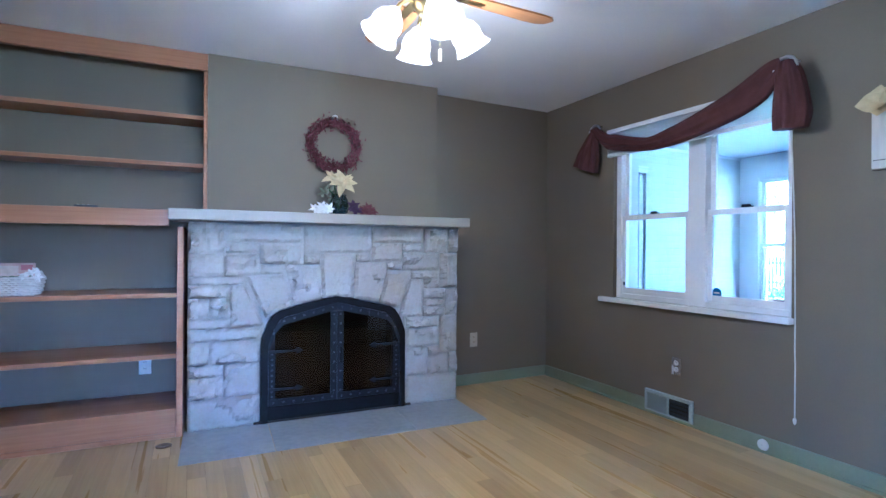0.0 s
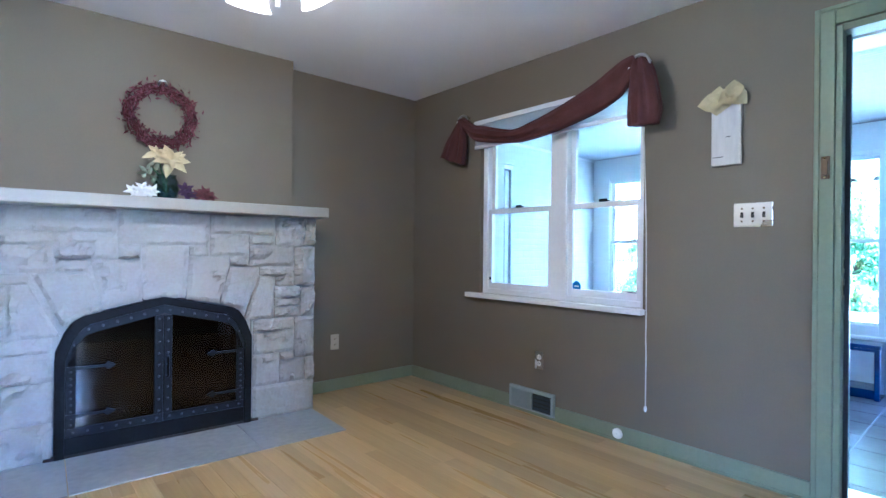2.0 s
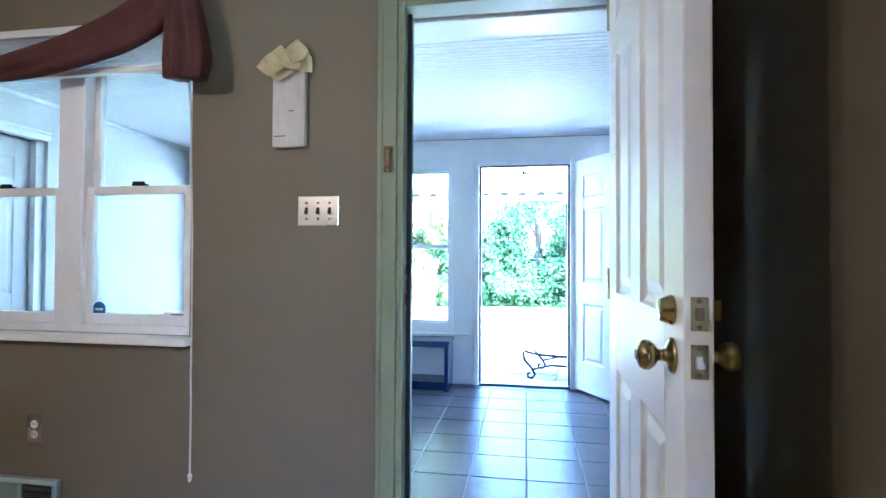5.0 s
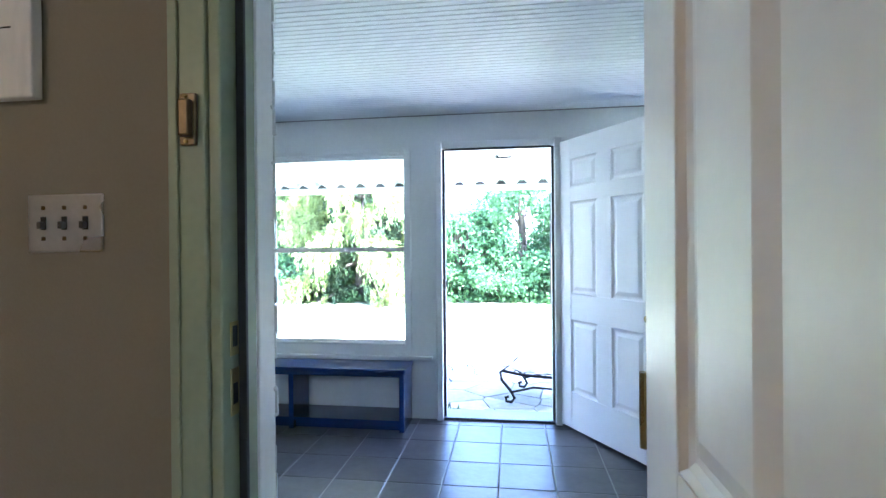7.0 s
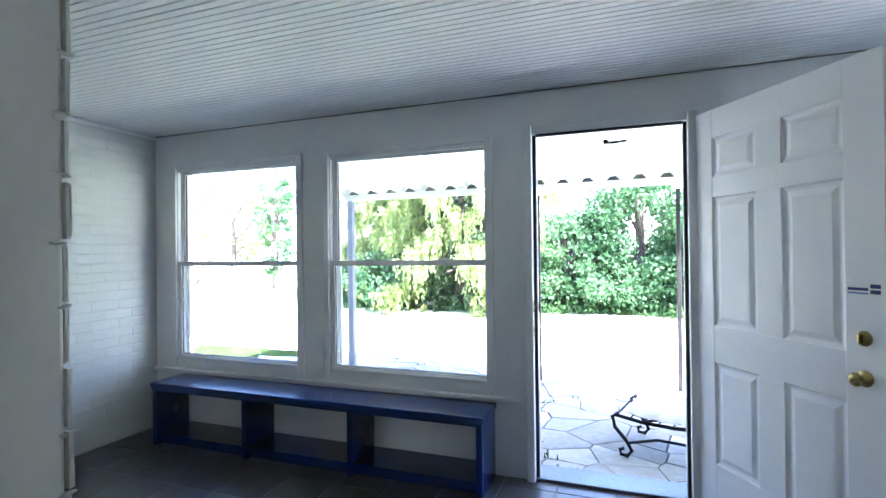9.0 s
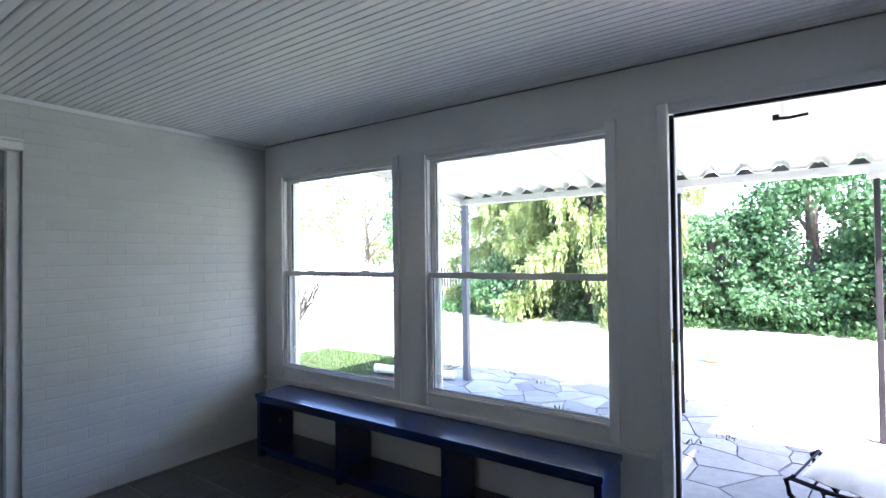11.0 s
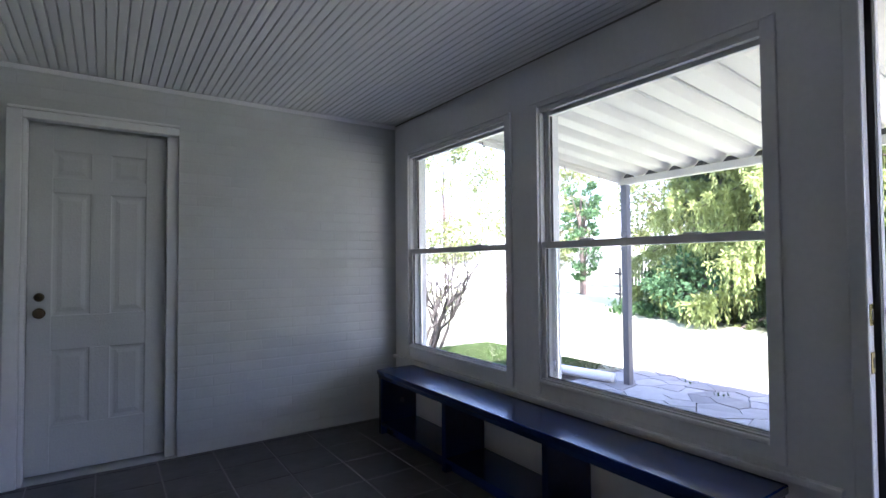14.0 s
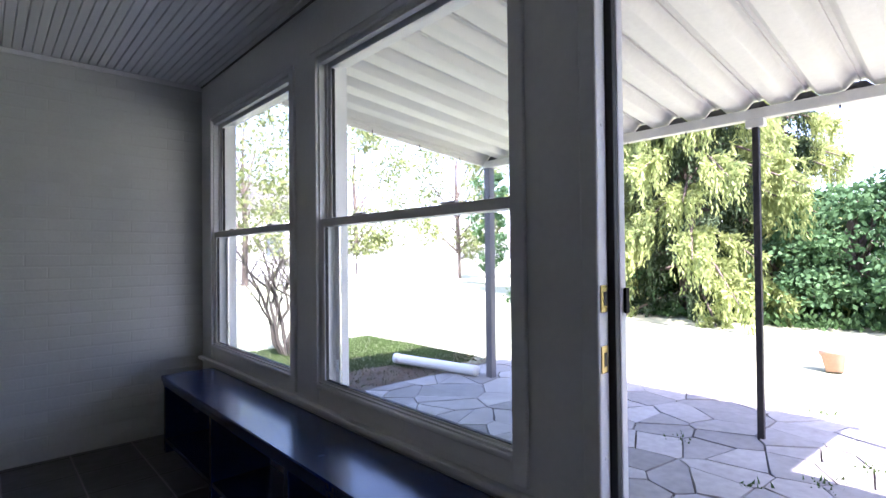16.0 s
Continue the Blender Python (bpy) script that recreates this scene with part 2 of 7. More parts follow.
def wall_bm(axis, a0, a1, u0, u1, z0, z1, holes):
    """A wall from a0 to a1 across its thickness, u0 to u1 along, with (u0, u1, z0, z1) openings cut through."""
    us = sorted({u0, u1, *[v for h in holes for v in h[:2]]})
    zs = sorted({z0, z1, *[v for h in holes for v in h[2:]]})
    bm = bmesh.new()
    grid = {}

    def vert(i, j, k):
        key = (i, j, k)
        if key not in grid:
            u, z, a = us[i], zs[j], (a0, a1)[k]
            grid[key] = bm.verts.new((a, u, z) if axis == "x" else (u, a, z))
        return grid[key]

    def solid(i, j):
        if i < 0 or j < 0 or i >= len(us) - 1 or j >= len(zs) - 1:
            return False
        uc, zc = (us[i] + us[i + 1]) / 2, (zs[j] + zs[j + 1]) / 2
        return not any(h[0] < uc < h[1] and h[2] < zc < h[3] for h in holes)

    for i in range(len(us) - 1):
        for j in range(len(zs) - 1):
            if not solid(i, j):
                continue
            for k in (0, 1):
                bm.faces.new((vert(i, j, k), vert(i + 1, j, k), vert(i + 1, j + 1, k), vert(i, j + 1, k)))
            for di, dj, e in ((-1, 0, ((i, j), (i, j + 1))), (1, 0, ((i + 1, j), (i + 1, j + 1))), (0, -1, ((i, j), (i + 1, j))), (0, 1, ((i, j + 1), (i + 1, j + 1)))):
                if not solid(i + di, j + dj):
                    (p, q), (r, s) = e
                    bm.faces.new((vert(p, q, 0), vert(r, s, 0), vert(r, s, 1), vert(p, q, 1)))
    return bm


# ---- plan ----
XA, XB, XE, XO = 3.05, 3.32, 5.885, 6.03      # window wall inside, its outside, porch window wall inside, outside
YN, YS, ZC = 3.885, -0.005, 2.345             # den: recess wall, wall behind the open door, ceiling
XW = -1.55
ZF, ZP, PN, PS = -0.085, 2.19, 3.93, -1.33    # porch: floor, ceiling, brick wall, far end wall
GZ = -0.20                                    # patio level
DOOR_A = (0.15, 0.985, 0.0, 2.03)
WIN_A = (1.835, 3.09, 0.755, 2.02)
WIN_1, WIN_2, WIN_3 = (2.572, 3.708, 0.405, 1.915), (1.212, 2.335, 0.405, 1.915), (-1.04, -0.15, 0.405, 1.915)
DOOR_B = (0.115, 0.985, ZF, 1.95)
DOOR_C = (3.592, 4.35, ZF, 1.945)

# den shell
setting("wall_east", wall_bm("x", XA, XA + 0.10, YS, 4.20, 0, ZC, [DOOR_A, WIN_A]), BROWN_WALL, "taupe-brown painted plaster wall with a window and a door", "wall")
setting("wall_north", wall_bm("y", YN, YN + 0.12, 1.86, XA, 0, ZC, []), BROWN_WALL, "dark taupe wall of the recess beside the fireplace", "wall")
setting("wall_back", wall_bm("y", 4.20, 4.30, XW, XA + 0.1, 0, ZC, []), BROWN_WALL, "taupe-brown wall behind the built-in shelves", "wall")
setting("wall_south", wall_bm("y", YS - 0.12, YS, XW, XA + 0.10, 0, ZC, [(-0.35, 0.75, 0, 2.05)]), BROWN_WALL, "taupe-brown wall behind the open white door", "wall")
setting("wall_west", wall_bm("x", XW - 0.1, XW, YS, 4.20, 0, ZC, []), BROWN_WALL, "plain taupe-brown painted wall", "wall")
setting("ceiling_den", block(XW - 0.1, XA + 0.1, YS - 0.12, 4.3, ZC, ZC + 0.1), CEILING_PAINT, "smooth white painted plaster ceiling", "ceiling")
# unseen hall behind the starting point
# west opening is added only to carry that side daylight
setting("wall_hall_west", wall_bm("x", -3.0, -2.9, -2.6, YS - 0.12, 0, ZC, [(-2.25, -0.65, 0.45, 1.85)]), CEILING_PAINT, "plain pale unseen hall wall with a window opening", "wall")
setting("wall_hall_north", wall_bm("y", YS - 0.12, YS, -3.0, XW - 0.1, 0, ZC, []), CEILING_PAINT, "plain pale hall wall", "wall")
setting("wall_hall_east", wall_bm("x", 1.5, 1.6, -2.6, YS - 0.12, 0, ZC, []), CEILING_PAINT, "plain pale hall wall", "wall")
setting("wall_hall_south", wall_bm("y", -2.7, -2.6, -3.0, 1.6, 0, ZC, [(-0.2, 0.8, 0.98, 1.88)]), CEILING_PAINT, "plain pale unseen hall wall with a window opening", "wall")
setting("ceiling_hall", block(-3.0, 1.6, -2.7, YS - 0.12, ZC, ZC + 0.1), CEILING_PAINT, "plain white hall ceiling", "ceiling")
setting("floor_hall", block(-3.0, 1.6, -2.7, YS - 0.121, -0.1, -0.001), OAK, "oak hall floor", "floor")

# porch shell
setting("wall_brick_inner", wall_bm("x", XA + 0.104, XB, PS, PN, ZF - 0.1, ZP, [(0.06, 1.018, ZF - 0.11, 2.04), (WIN_A[0] - 0.01, WIN_A[1] + 0.01, 0.73, 2.03)]), DULL_WHITE, "white painted brick house wall of the porch", "wall")
wall_porch_north = setting("wall_porch_north", wall_bm("y", PN + 0.0008, PN + 0.2, XA + 0.1, XO, ZF - 0.1, ZP, [DOOR_C]), DULL_WHITE, "white painted brick wall with a recessed door", "wall")
setting("wall_porch_south", wall_bm("y", PS - 0.1, PS, XA + 0.1, XO, ZF - 0.1, ZP, []), DULL_WHITE, "white painted end wall of the porch", "wall")
setting("wall_porch_east", wall_bm("x", XE, XO, PS, PN + 0.002, ZF - 0.1, ZP, [WIN_1, WIN_2, WIN_3, DOOR_B]), WHITE_PAINT, "white painted board wall with windows and a door", "wall")


def beadboard_ceiling():
    bm = bmesh.new()
    box(bm, XA + 0.1, XO, PS - 0.1, PN + 0.2, ZP + 0.012, ZP + 0.1)
    x, w = XB, 0.0428
    while x < XE - 0.02:
        x1 = min(x + w, XE)
        prof = [(x + 0.0015, ZP + 0.012), (x + 0.004, ZP + 0.001), (x + 0.007, ZP), (x1 - 0.006, ZP), (x1 - 0.003, ZP + 0.001), (x1 - 0.0005, ZP + 0.012)]
        prism(bm, prof, PN - PS, Matrix.Translation((0, PS, 0)))
        x += w
    return bm


setting("ceiling_porch", beadboard_ceiling(), BEADBOARD, "painted tongue-and-groove beadboard ceiling", "ceiling")
setting("floor_bed_porch", block(XA + 0.102, XO, PS, PN + 0.1, ZF - 0.1, ZF - 0.005), GROUT, "grey grout between the slate tiles", "floor")
floor_den = setting("floor_den", block(XW, XA + 0.1, YS - 0.12, 4.2, -0.1, -0.004), DARK_GAP, "honey-coloured oak strip floor", "floor")

# ---- den: trim and openings ----


def baseboard(name, x0, x1, y0, y1):
    """A board with a rounded top and a shoe along x (y1 - y0 small) or y."""
    bm = bmesh.new()
    box(bm, x0, x1, y0, y1, 0, 0.088, 0.004)
    return setting(name, bm, GREEN_TRIM, "sage green painted wooden baseboard", "baseboard")


baseboard("baseboard_east", XA - 0.016, XA - 0.001, 1.066, 2.40)
baseboard("baseboard_east_far", XA - 0.016, XA - 0.001, 2.775, YN - 0.002)
baseboard("baseboard_north", 1.985, XA - 0.017, YN - 0.016, YN - 0.001)
baseboard("baseboard_south", 0.84, 3.04, YS + 0.001, YS + 0.016)


def quarter_round(name, x0, x1, y0, y1):
    return setting(name, block(x0, x1, y0, y1, 0.0005, 0.018, 0.005), GREEN_TRIM, "sage green shoe moulding at the floor", "trim")


quarter_round("trim_shoe", XA - 0.028, XA - 0.017, 1.066, YN - 0.03)

# door casing and jamb of the den's outer door
door_1 = empty("door_1", (XA, 0.53, 0), "sage green door frame with a white outer jamb", "door frame")
tagged(door_1, kind="structure")


def frame_part(name, x0, x1, y0, y1, z0, z1, mat, bevel=0.004, label="", parent=door_1):
    o = parent.matrix_basis.translation
    return part(name, block(x0 - o.x, x1 - o.x, y0 - o.y, y1 - o.y, z0 - o.z, z1 - o.z, bevel), mat, parent, label)


frame_part("casing", XA - 0.020, XA - 0.001, 0.993, 1.064, 0, 2.117, GREEN_TRIM)
frame_part("casing", XA - 0.027, XA - 0.0205, 1.045, 1.064, 0, 2.117, GREEN_TRIM, 0.003)
frame_part("casing", XA - 0.020, XA - 0.001, 0.068, 0.142, 0, 2.117, GREEN_TRIM)
frame_part("head_casing", XA - 0.020, XA - 0.001, 0.1435, 0.9915, 2.038, 2.117, GREEN_TRIM)
frame_part("head_casing", XA - 0.027, XA - 0.0205, 0.07, 1.044, 2.098, 2.117, GREEN_TRIM, 0.003)
frame_part("jamb", XA - 0.012, XA + 0.090, 0.968, 0.9925, 0, 2.03, GREEN_TRIM)
frame_part("jamb", XA - 0.012, XA + 0.095, 0.1425, 0.166, 0, 2.03, WHITE_PAINT)
frame_part("head_jamb", XA - 0.012, XA + 0.095, 0.1665, 0.9675, 2.006, 2.037, GREEN_TRIM)
frame_part("door_stop", XA + 0.050, XA + 0.088, 0.953, 0.9675, 0, 2.005, GREEN_TRIM, 0.003)
# weatherstrip widened in black over the stop face to stand for its shade
frame_part("weatherstrip", XA + 0.040, XA + 0.0495, 0.950, 0.9675, 0.02, 2.0, RUBBER, 0.002, "black rubber weatherstrip")
frame_part("outer_jamb", XA + 0.105, XB - 0.002, 1.003, 1.0165, ZF, 2.037, WHITE_PAINT, 0.006, "thick white painted outer jamb")
frame_part("outer_jamb", XA + 0.114, XB - 0.002, 0.0615, 0.075, ZF, 2.037, WHITE_PAINT, 0.006, "thick white painted outer jamb")
frame_part("outer_bead", XA + 0.165, XA + 0.185, 0.990, 1.0025, ZF, 2.0, WHITE_PAINT, 0.004)
frame_part("outer_bead", XA + 0.165, XA + 0.185, 0.0785, 0.09, ZF, 2.0, WHITE_PAINT, 0.004)
frame_part("outer_head", XA + 0.114, XB + 0.012, 0.0785, 0.9995, 2.0, 2.037, WHITE_PAINT, 0.005)
frame_part("threshold", XA - 0.03, XA + 0.10, 0.167, 0.967, -0.003, 0.014, OAK, 0.004, "worn oak threshold")
frame_part("threshold_nosing", XA + 0.101, XB + 0.03, 0.08, 0.998, ZF + 0.001, -0.004, NICKEL, 0.004, "aluminium outer sill")
sp = frame_part("strike_plate", XA + 0.012, XA + 0.040, 0.9655, 0.9678, 0.88, 0.97, BRASS, 0.0008, "worn brass strike plate")
frame_part("strike_plate", XA + 0.012, XA + 0.040, 0.9655, 0.9678, 0.995, 1.06, BRASS, 0.0008, "worn brass strike plate")
for sz in (0.902, 1.012):
    frame_part("strike_hole", XA + 0.018, XA + 0.034, 0.9645, 0.9653, sz, sz + 0.04, BLACK, 0)

# added board that keeps daylight from leaking past the leaf's hinge side
bm = bmesh.new()
way = Vector((3.028 - 2.805, 0.150 - 0.222, 0))
box(bm, 0, way.length, -0.011, 0.011, 0.005, 2.0, 0.003, pose(2.805 - XA, 0.222 - 0.53, 0, 0, 0, math.degrees(math.atan2(way.y, way.x))))
part("hinge_jamb", bm, WHITE_PAINT, door_1)

# keeper of a night latch on the casing
keeper = empty("latch_keeper", (XA - 0.03, 1.022, 1.438), "dark tarnished metal latch keeper on the door casing", "latch")
part("plate", block(0.0, 0.009, -0.016, 0.016, -0.048, 0.048, 0.003), DARK_BRASS, keeper)
part("keeper_box", block(-0.016, -0.0005, -0.013, 0.009, -0.034, 0.034, 0.004), DARK_BRASS, keeper)
for kz in (-0.041, 0.041):
    bm = bmesh.new()
    lathe(bm, [(0.0045, 0), (0.004, 0.003), (0, 0.004)], Matrix.Translation((-0.0005, 0.002, kz)) @ pose(0, 0, 0, 0, -90, 0), 10)
    part("screw", bm, BRASS, keeper)


# ---- doors with six panels ----
def six_panel_door(name, width, height, thick, mat, m, label, rows=(0.23, 0.545, 0.205, 0.655, 0.095, 0.185), edge=0.115, middle=0.10, sink=1.0):
    """The leaf lies along +x from its hinges at the origin, its thickness along y."""
    leaf = empty(name, None, label, "door", m=m)
    s, mid = min(edge, width * 0.16), min(middle, width * 0.14)
    h = [0.0]
    for r in rows:
        h.append(h[-1] + r)
    h.append(height)
    for x0, x1 in ((0, s), (width - s, width)):
        part("stile", block(x0, x1, 0, thick, 0, height, 0.003), mat, leaf)
    for a, b in ((0, 1), (2, 3), (4, 5), (6, 7)):
        part("rail", block(s + 0.0005, width - s - 0.0005, 0.0004, thick - 0.0004, h[a], h[b], 0.0), mat, leaf)
    xm0, xm1 = (width - mid) / 2, (width + mid) / 2
    for a in (1, 3, 5):
        part("muntin", block(xm0, xm1, 0.0004, thick - 0.0004, h[a] + 0.0005, h[a + 1] - 0.0005), mat, leaf)
        for x0, x1 in ((s + 0.0005, xm0 - 0.0005), (xm1 + 0.0005, width - s - 0.0005)):
            bm = bmesh.new()
            z0, z1 = h[a] + 0.0005, h[a + 1] - 0.0005
            steps = [(u, v * sink) for u, v in ((0.0, 0.002), (0.006, 0.008), (0.016, 0.011), (0.024, 0.011), (0.045, 0.004), (0.047, 0.0035))]
            for side in (0, 1):
                loops = []
                for inset, deep in steps:
                    y = deep if side == 0 else thick - deep
                    loops.append([bm.verts.new(p) for p in ((x0 + inset, y, z0 + inset), (x1 - inset, y, z0 + inset), (x1 - inset, y, z1 - inset), (x0 + inset, y, z1 - inset))])
                for p, q in zip(loops, loops[1:]):
                    for k in range(4):
                        bm.faces.new((p[k], p[(k + 1) % 4], q[(k + 1) % 4], q[k]))
                bm.faces.new(loops[-1])
            part("panel", bm, mat, leaf)
    return leaf


def door_knob(parent, x, z, thick, mat, side, keyed=False):
    """A round knob with its rose on one face; side -1 looks to -y, +1 to +y."""
    turn = Matrix.Translation((x, thick if side > 0 else 0, z)) @ pose(0, 0, 0, -90 * side, 0, 0)
    bm = bmesh.new()
    lathe(bm, [(0, 0.0006), (0.030, 0.0006), (0.030, 0.003), (0.026, 0.007), (0.012, 0.010), (0.0095, 0.018), (0.0105, 0.025), (0.019, 0.030), (0.0245, 0.038), (0.025, 0.046), (0.021, 0.053), (0.012, 0.0565), (0, 0.0575)], turn, 24)
    knob = part("door_knob", bm, mat, parent, "round brass door knob", smooth=True)
    if keyed:
        bm = bmesh.new()
        lathe(bm, [(0.009, 0.0577), (0.008, 0.0595), (0, 0.0595)], turn, 16)
        part("key_cylinder", bm, DARK_BRASS, knob)


def deadbolt(parent, x, z, thick, mat, side, keyed):
    turn = Matrix.Translation((x, thick if side > 0 else 0, z)) @ pose(0, 0, 0, -90 * side, 0, 0)
    bm = bmesh.new()
    if keyed:
        lathe(bm, [(0, 0.0006), (0.025, 0.0006), (0.025, 0.004), (0.019, 0.019), (0.018, 0.021), (0, 0.021)], turn, 24)
    else:
        lathe(bm, [(0, 0.0006), (0.028, 0.0006), (0.028, 0.005), (0.022, 0.010), (0.010, 0.012), (0, 0.012)], turn, 24)
    ob = part("deadbolt", bm, mat, parent, smooth=True)
    bm = bmesh.new()
    if keyed:
        box(bm, -0.001, 0.001, -0.006, 0.006, 0.0212, 0.0218)
    else:
        box(bm, -0.005, 0.005, -0.017, 0.017, 0.0122, 0.030, 0.003)
    bmesh.ops.transform(bm, matrix=turn, verts=bm.verts)
    part("keyway" if keyed else "thumb_turn", bm, BLACK if keyed else mat, ob)


def latch_plate(parent, x, z, thick, hole):
    plate = part("latch_plate", block(x + 0.0004, x + 0.0024, thick / 2 - 0.0125, thick / 2 + 0.0125, z - 0.026, z + 0.026, 0.0006), AGED_BRASS, parent, "brass latch plate on the door edge")
    part("latch_bolt", block(x + 0.0025, x + (0.009 if hole else 0.003), thick / 2 - 0.007, thick / 2 + 0.007, z - 0.010, z + 0.010, 0.001), NICKEL if hole else DARK_BRASS, plate)
    for dz in (-0.020, 0.020):
        bm = bmesh.new()
        lathe(bm, [(0.004, 0), (0.0035, 0.001), (0, 0.0012)], Matrix.Translation((x + 0.0025, thick / 2, z + dz)) @ pose(0, 0, 0, 0, 90, 0), 10)
        part("screw", bm, DARK_BRASS, plate)


leaf_a = six_panel_door("panel_door", 0.715, 2.00, 0.044, DOOR_WHITE, pose(2.79, 0.281, 0.004, 0, 0, 179.7), "white six-panel entrance door standing open beside the wall")
door_knob(leaf_a, 0.655, 0.913, 0.044, BRASS, -1, True)
door_knob(leaf_a, 0.655, 0.913, 0.044, BRASS, 1)
deadbolt(leaf_a, 0.655, 0.988, 0.044, BRASS, -1, True)
deadbolt(leaf_a, 0.655, 0.988, 0.044, BRASS, 1, False)
latch_plate(leaf_a, 0.715, 0.915, 0.044, True)
latch_plate(leaf_a, 0.715, 0.988, 0.044, False)
for hz in (0.2, 1.0, 1.8):
    bm = bmesh.new()
    tube(bm, [(-0.006, 0.0, hz - 0.045), (-0.006, 0.0, hz + 0.045)], 0.006, 10)
    part("hinge", bm, BRASS, leaf_a)

# ---- den window: a pair of double-hung sashes ----
def sash(parent, x0, x1, y0, y1, z0, z1, stile, top, bottom, mat, name="sash"):
    """A glazed sash in the plane of a wall across x, between y0..y1 and z0..z1 in the parent's own coordinates."""
    s = part(name, block(x0, x1, y0, y0 + stile, z0, z1, 0.003), mat, parent)
    part("stile", block(x0, x1, y1 - stile, y1, z0, z1, 0.003), mat, s)
    part("top_rail", block(x0 + 0.0005, x1 - 0.0005, y0 + stile, y1 - stile, z1 - top, z1, 0.002), mat, s)
    part("bottom_rail", block(x0 + 0.0005, x1 - 0.0005, y0 + stile, y1 - stile, z0, z0 + bottom, 0.002), mat, s)
    xc = (x0 + x1) / 2
    pane = part("pane", block(xc - 0.002, xc + 0.002, y0 + stile - 0.004, y1 - stile + 0.004, z0 + bottom - 0.004, z1 - top + 0.004), GLASS, s)
    pane.visible_shadow = False
    return s


window_1 = empty("window_1", (XA, 2.46, 0.755), "white double window with lifted blind, looking into the porch", "window")
tagged(window_1, kind="structure")
wy0, wy1, wh = WIN_A[0] - 2.46, WIN_A[1] - 2.46, WIN_A[3] - WIN_A[2]
part("window_sill", block(-0.045, 0.03, wy0 - 0.012, wy1 + 0.115, -0.028, 0.004, 0.005), WHITE_PAINT, window_1, "white painted wooden sill")
part("window_frame", block(0.03, 0.115, wy1 - 0.045, wy1 - 0.001, 0.0045, wh - 0.001, 0.004), WHITE_PAINT, window_1)
part("window_frame", block(0.03, 0.115, wy0 + 0.001, wy0 + 0.03, 0.0045, wh - 0.001, 0.004), WHITE_PAINT, window_1)
part("mullion", block(0.025, 0.115, -0.105, 0.017, 0.0045, wh - 0.06, 0.005), WHITE_PAINT, window_1)
part("head", block(0.028, 0.115, wy0 + 0.03, wy1 - 0.045, wh - 0.06, wh - 0.001, 0.004), WHITE_PAINT, window_1)
part("bottom_frame", block(0.031, 0.114, wy0 + 0.03, wy1 - 0.045, 0.0045, 0.04, 0.004), WHITE_PAINT, window_1)
for a, b in ((0.0175, wy1 - 0.0455), (wy0 + 0.0305, -0.1055)):
    sash(window_1, 0.045, 0.072, a, b, 0.0405, 0.615, 0.032, 0.034, 0.042, WHITE_PAINT, "lower_sash")
    sash(window_1, 0.076, 0.103, a, b, 0.585, wh - 0.0605, 0.032, 0.030, 0.034, WHITE_PAINT, "upper_sash")
    c = (a + b) / 2
    lock = part("sash_lock", block(0.040, 0.070, c - 0.03, c + 0.03, 0.6155, 0.624, 0.003), IRON, window_1, "dark metal sash lock")
    part("lock_lever", block(0.044, 0.056, c - 0.022, c + 0.03, 0.6245, 0.634, 0.003), IRON, lock)
    part("lift", block(0.0365, 0.0445, c - 0.035, c + 0.035, 0.055, 0.066, 0.002), WHITE_PAINT, window_1)
part("catch", block(0.036, 0.0445, wy1 - 0.075, wy1 - 0.062, 0.10, 0.125, 0.002), IRON, window_1)
# stickers on the lower panes
BLUE_STICKER = material("blue_sticker", (0.02, 0.16, 0.42), 0.35, bump=0)
DARK_BLUE = material("navy_print", (0.02, 0.03, 0.16), 0.4, bump=0)
sticker = empty("round_sticker", (XA + 0.055, 2.295, 0.855), "round blue security sticker on the window pane", "sticker")
bm = bmesh.new()
lathe(bm, [(0, 0.0), (0.031, 0.0), (0.031, 0.0012), (0, 0.0012)], pose(0, 0, 0, 0, -90, 0), 24)
part("disc", bm, BLUE_STICKER, sticker)
part("print_bar", block(-0.0030, -0.0014, -0.018, 0.018, -0.004, 0.004), PLASTIC_WHITE, sticker)
label2 = empty("window_label", (XA + 0.055, 1.935, 0.825), "small white and navy warning label on the pane", "sticker")
part("label_sheet", block(-0.0012, 0, -0.055, 0.055, -0.025, 0.025), PLASTIC_WHITE, label2)
for bz, bh in ((0.013, 0.004), (-0.004, 0.007), (-0.016, 0.004)):
    part("print_bar", block(-0.0026, -0.0013, -0.05, 0.022, bz - bh, bz + bh), DARK_BLUE, label2)

# raised blind and its cord
blind = empty("venetian_blind", (XA - 0.024, 2.47, 1.985), "white venetian blind pulled up under the head", "blind")
BLIND = material("white_blind_slat", (0.74, 0.75, 0.76), 0.4, vary=0.05, bump=0)
part("head_rail", block(-0.018, 0.018, -0.635, 0.655, 0, 0.032, 0.003), BLIND, blind)
for i in range(13):
    part("slat", block(-0.014, 0.014, -0.63, 0.65, -0.140 + i * 0.0105, -0.1375 + i * 0.0105), BLIND, blind)
part("bottom_rail", block(-0.014, 0.014, -0.632, 0.652, -0.172, -0.146, 0.004), BLIND, blind)
CORD = material("white_cord", (0.72, 0.72, 0.70), 0.7, bump=0.1)
bm = bmesh.new()
tube(bm, [(-0.012, -0.625, 0.0), (-0.014, -0.655, -0.35), (-0.018, -0.672, -0.8), (-0.022, -0.678, -1.22), (-0.020, -0.676, -1.38), (-0.021, -0.679, -1.46), (-0.019, -0.677, -1.74)], 0.0035, 8)
part("pull_cord", bm, CORD, blind)
bm = bmesh.new()
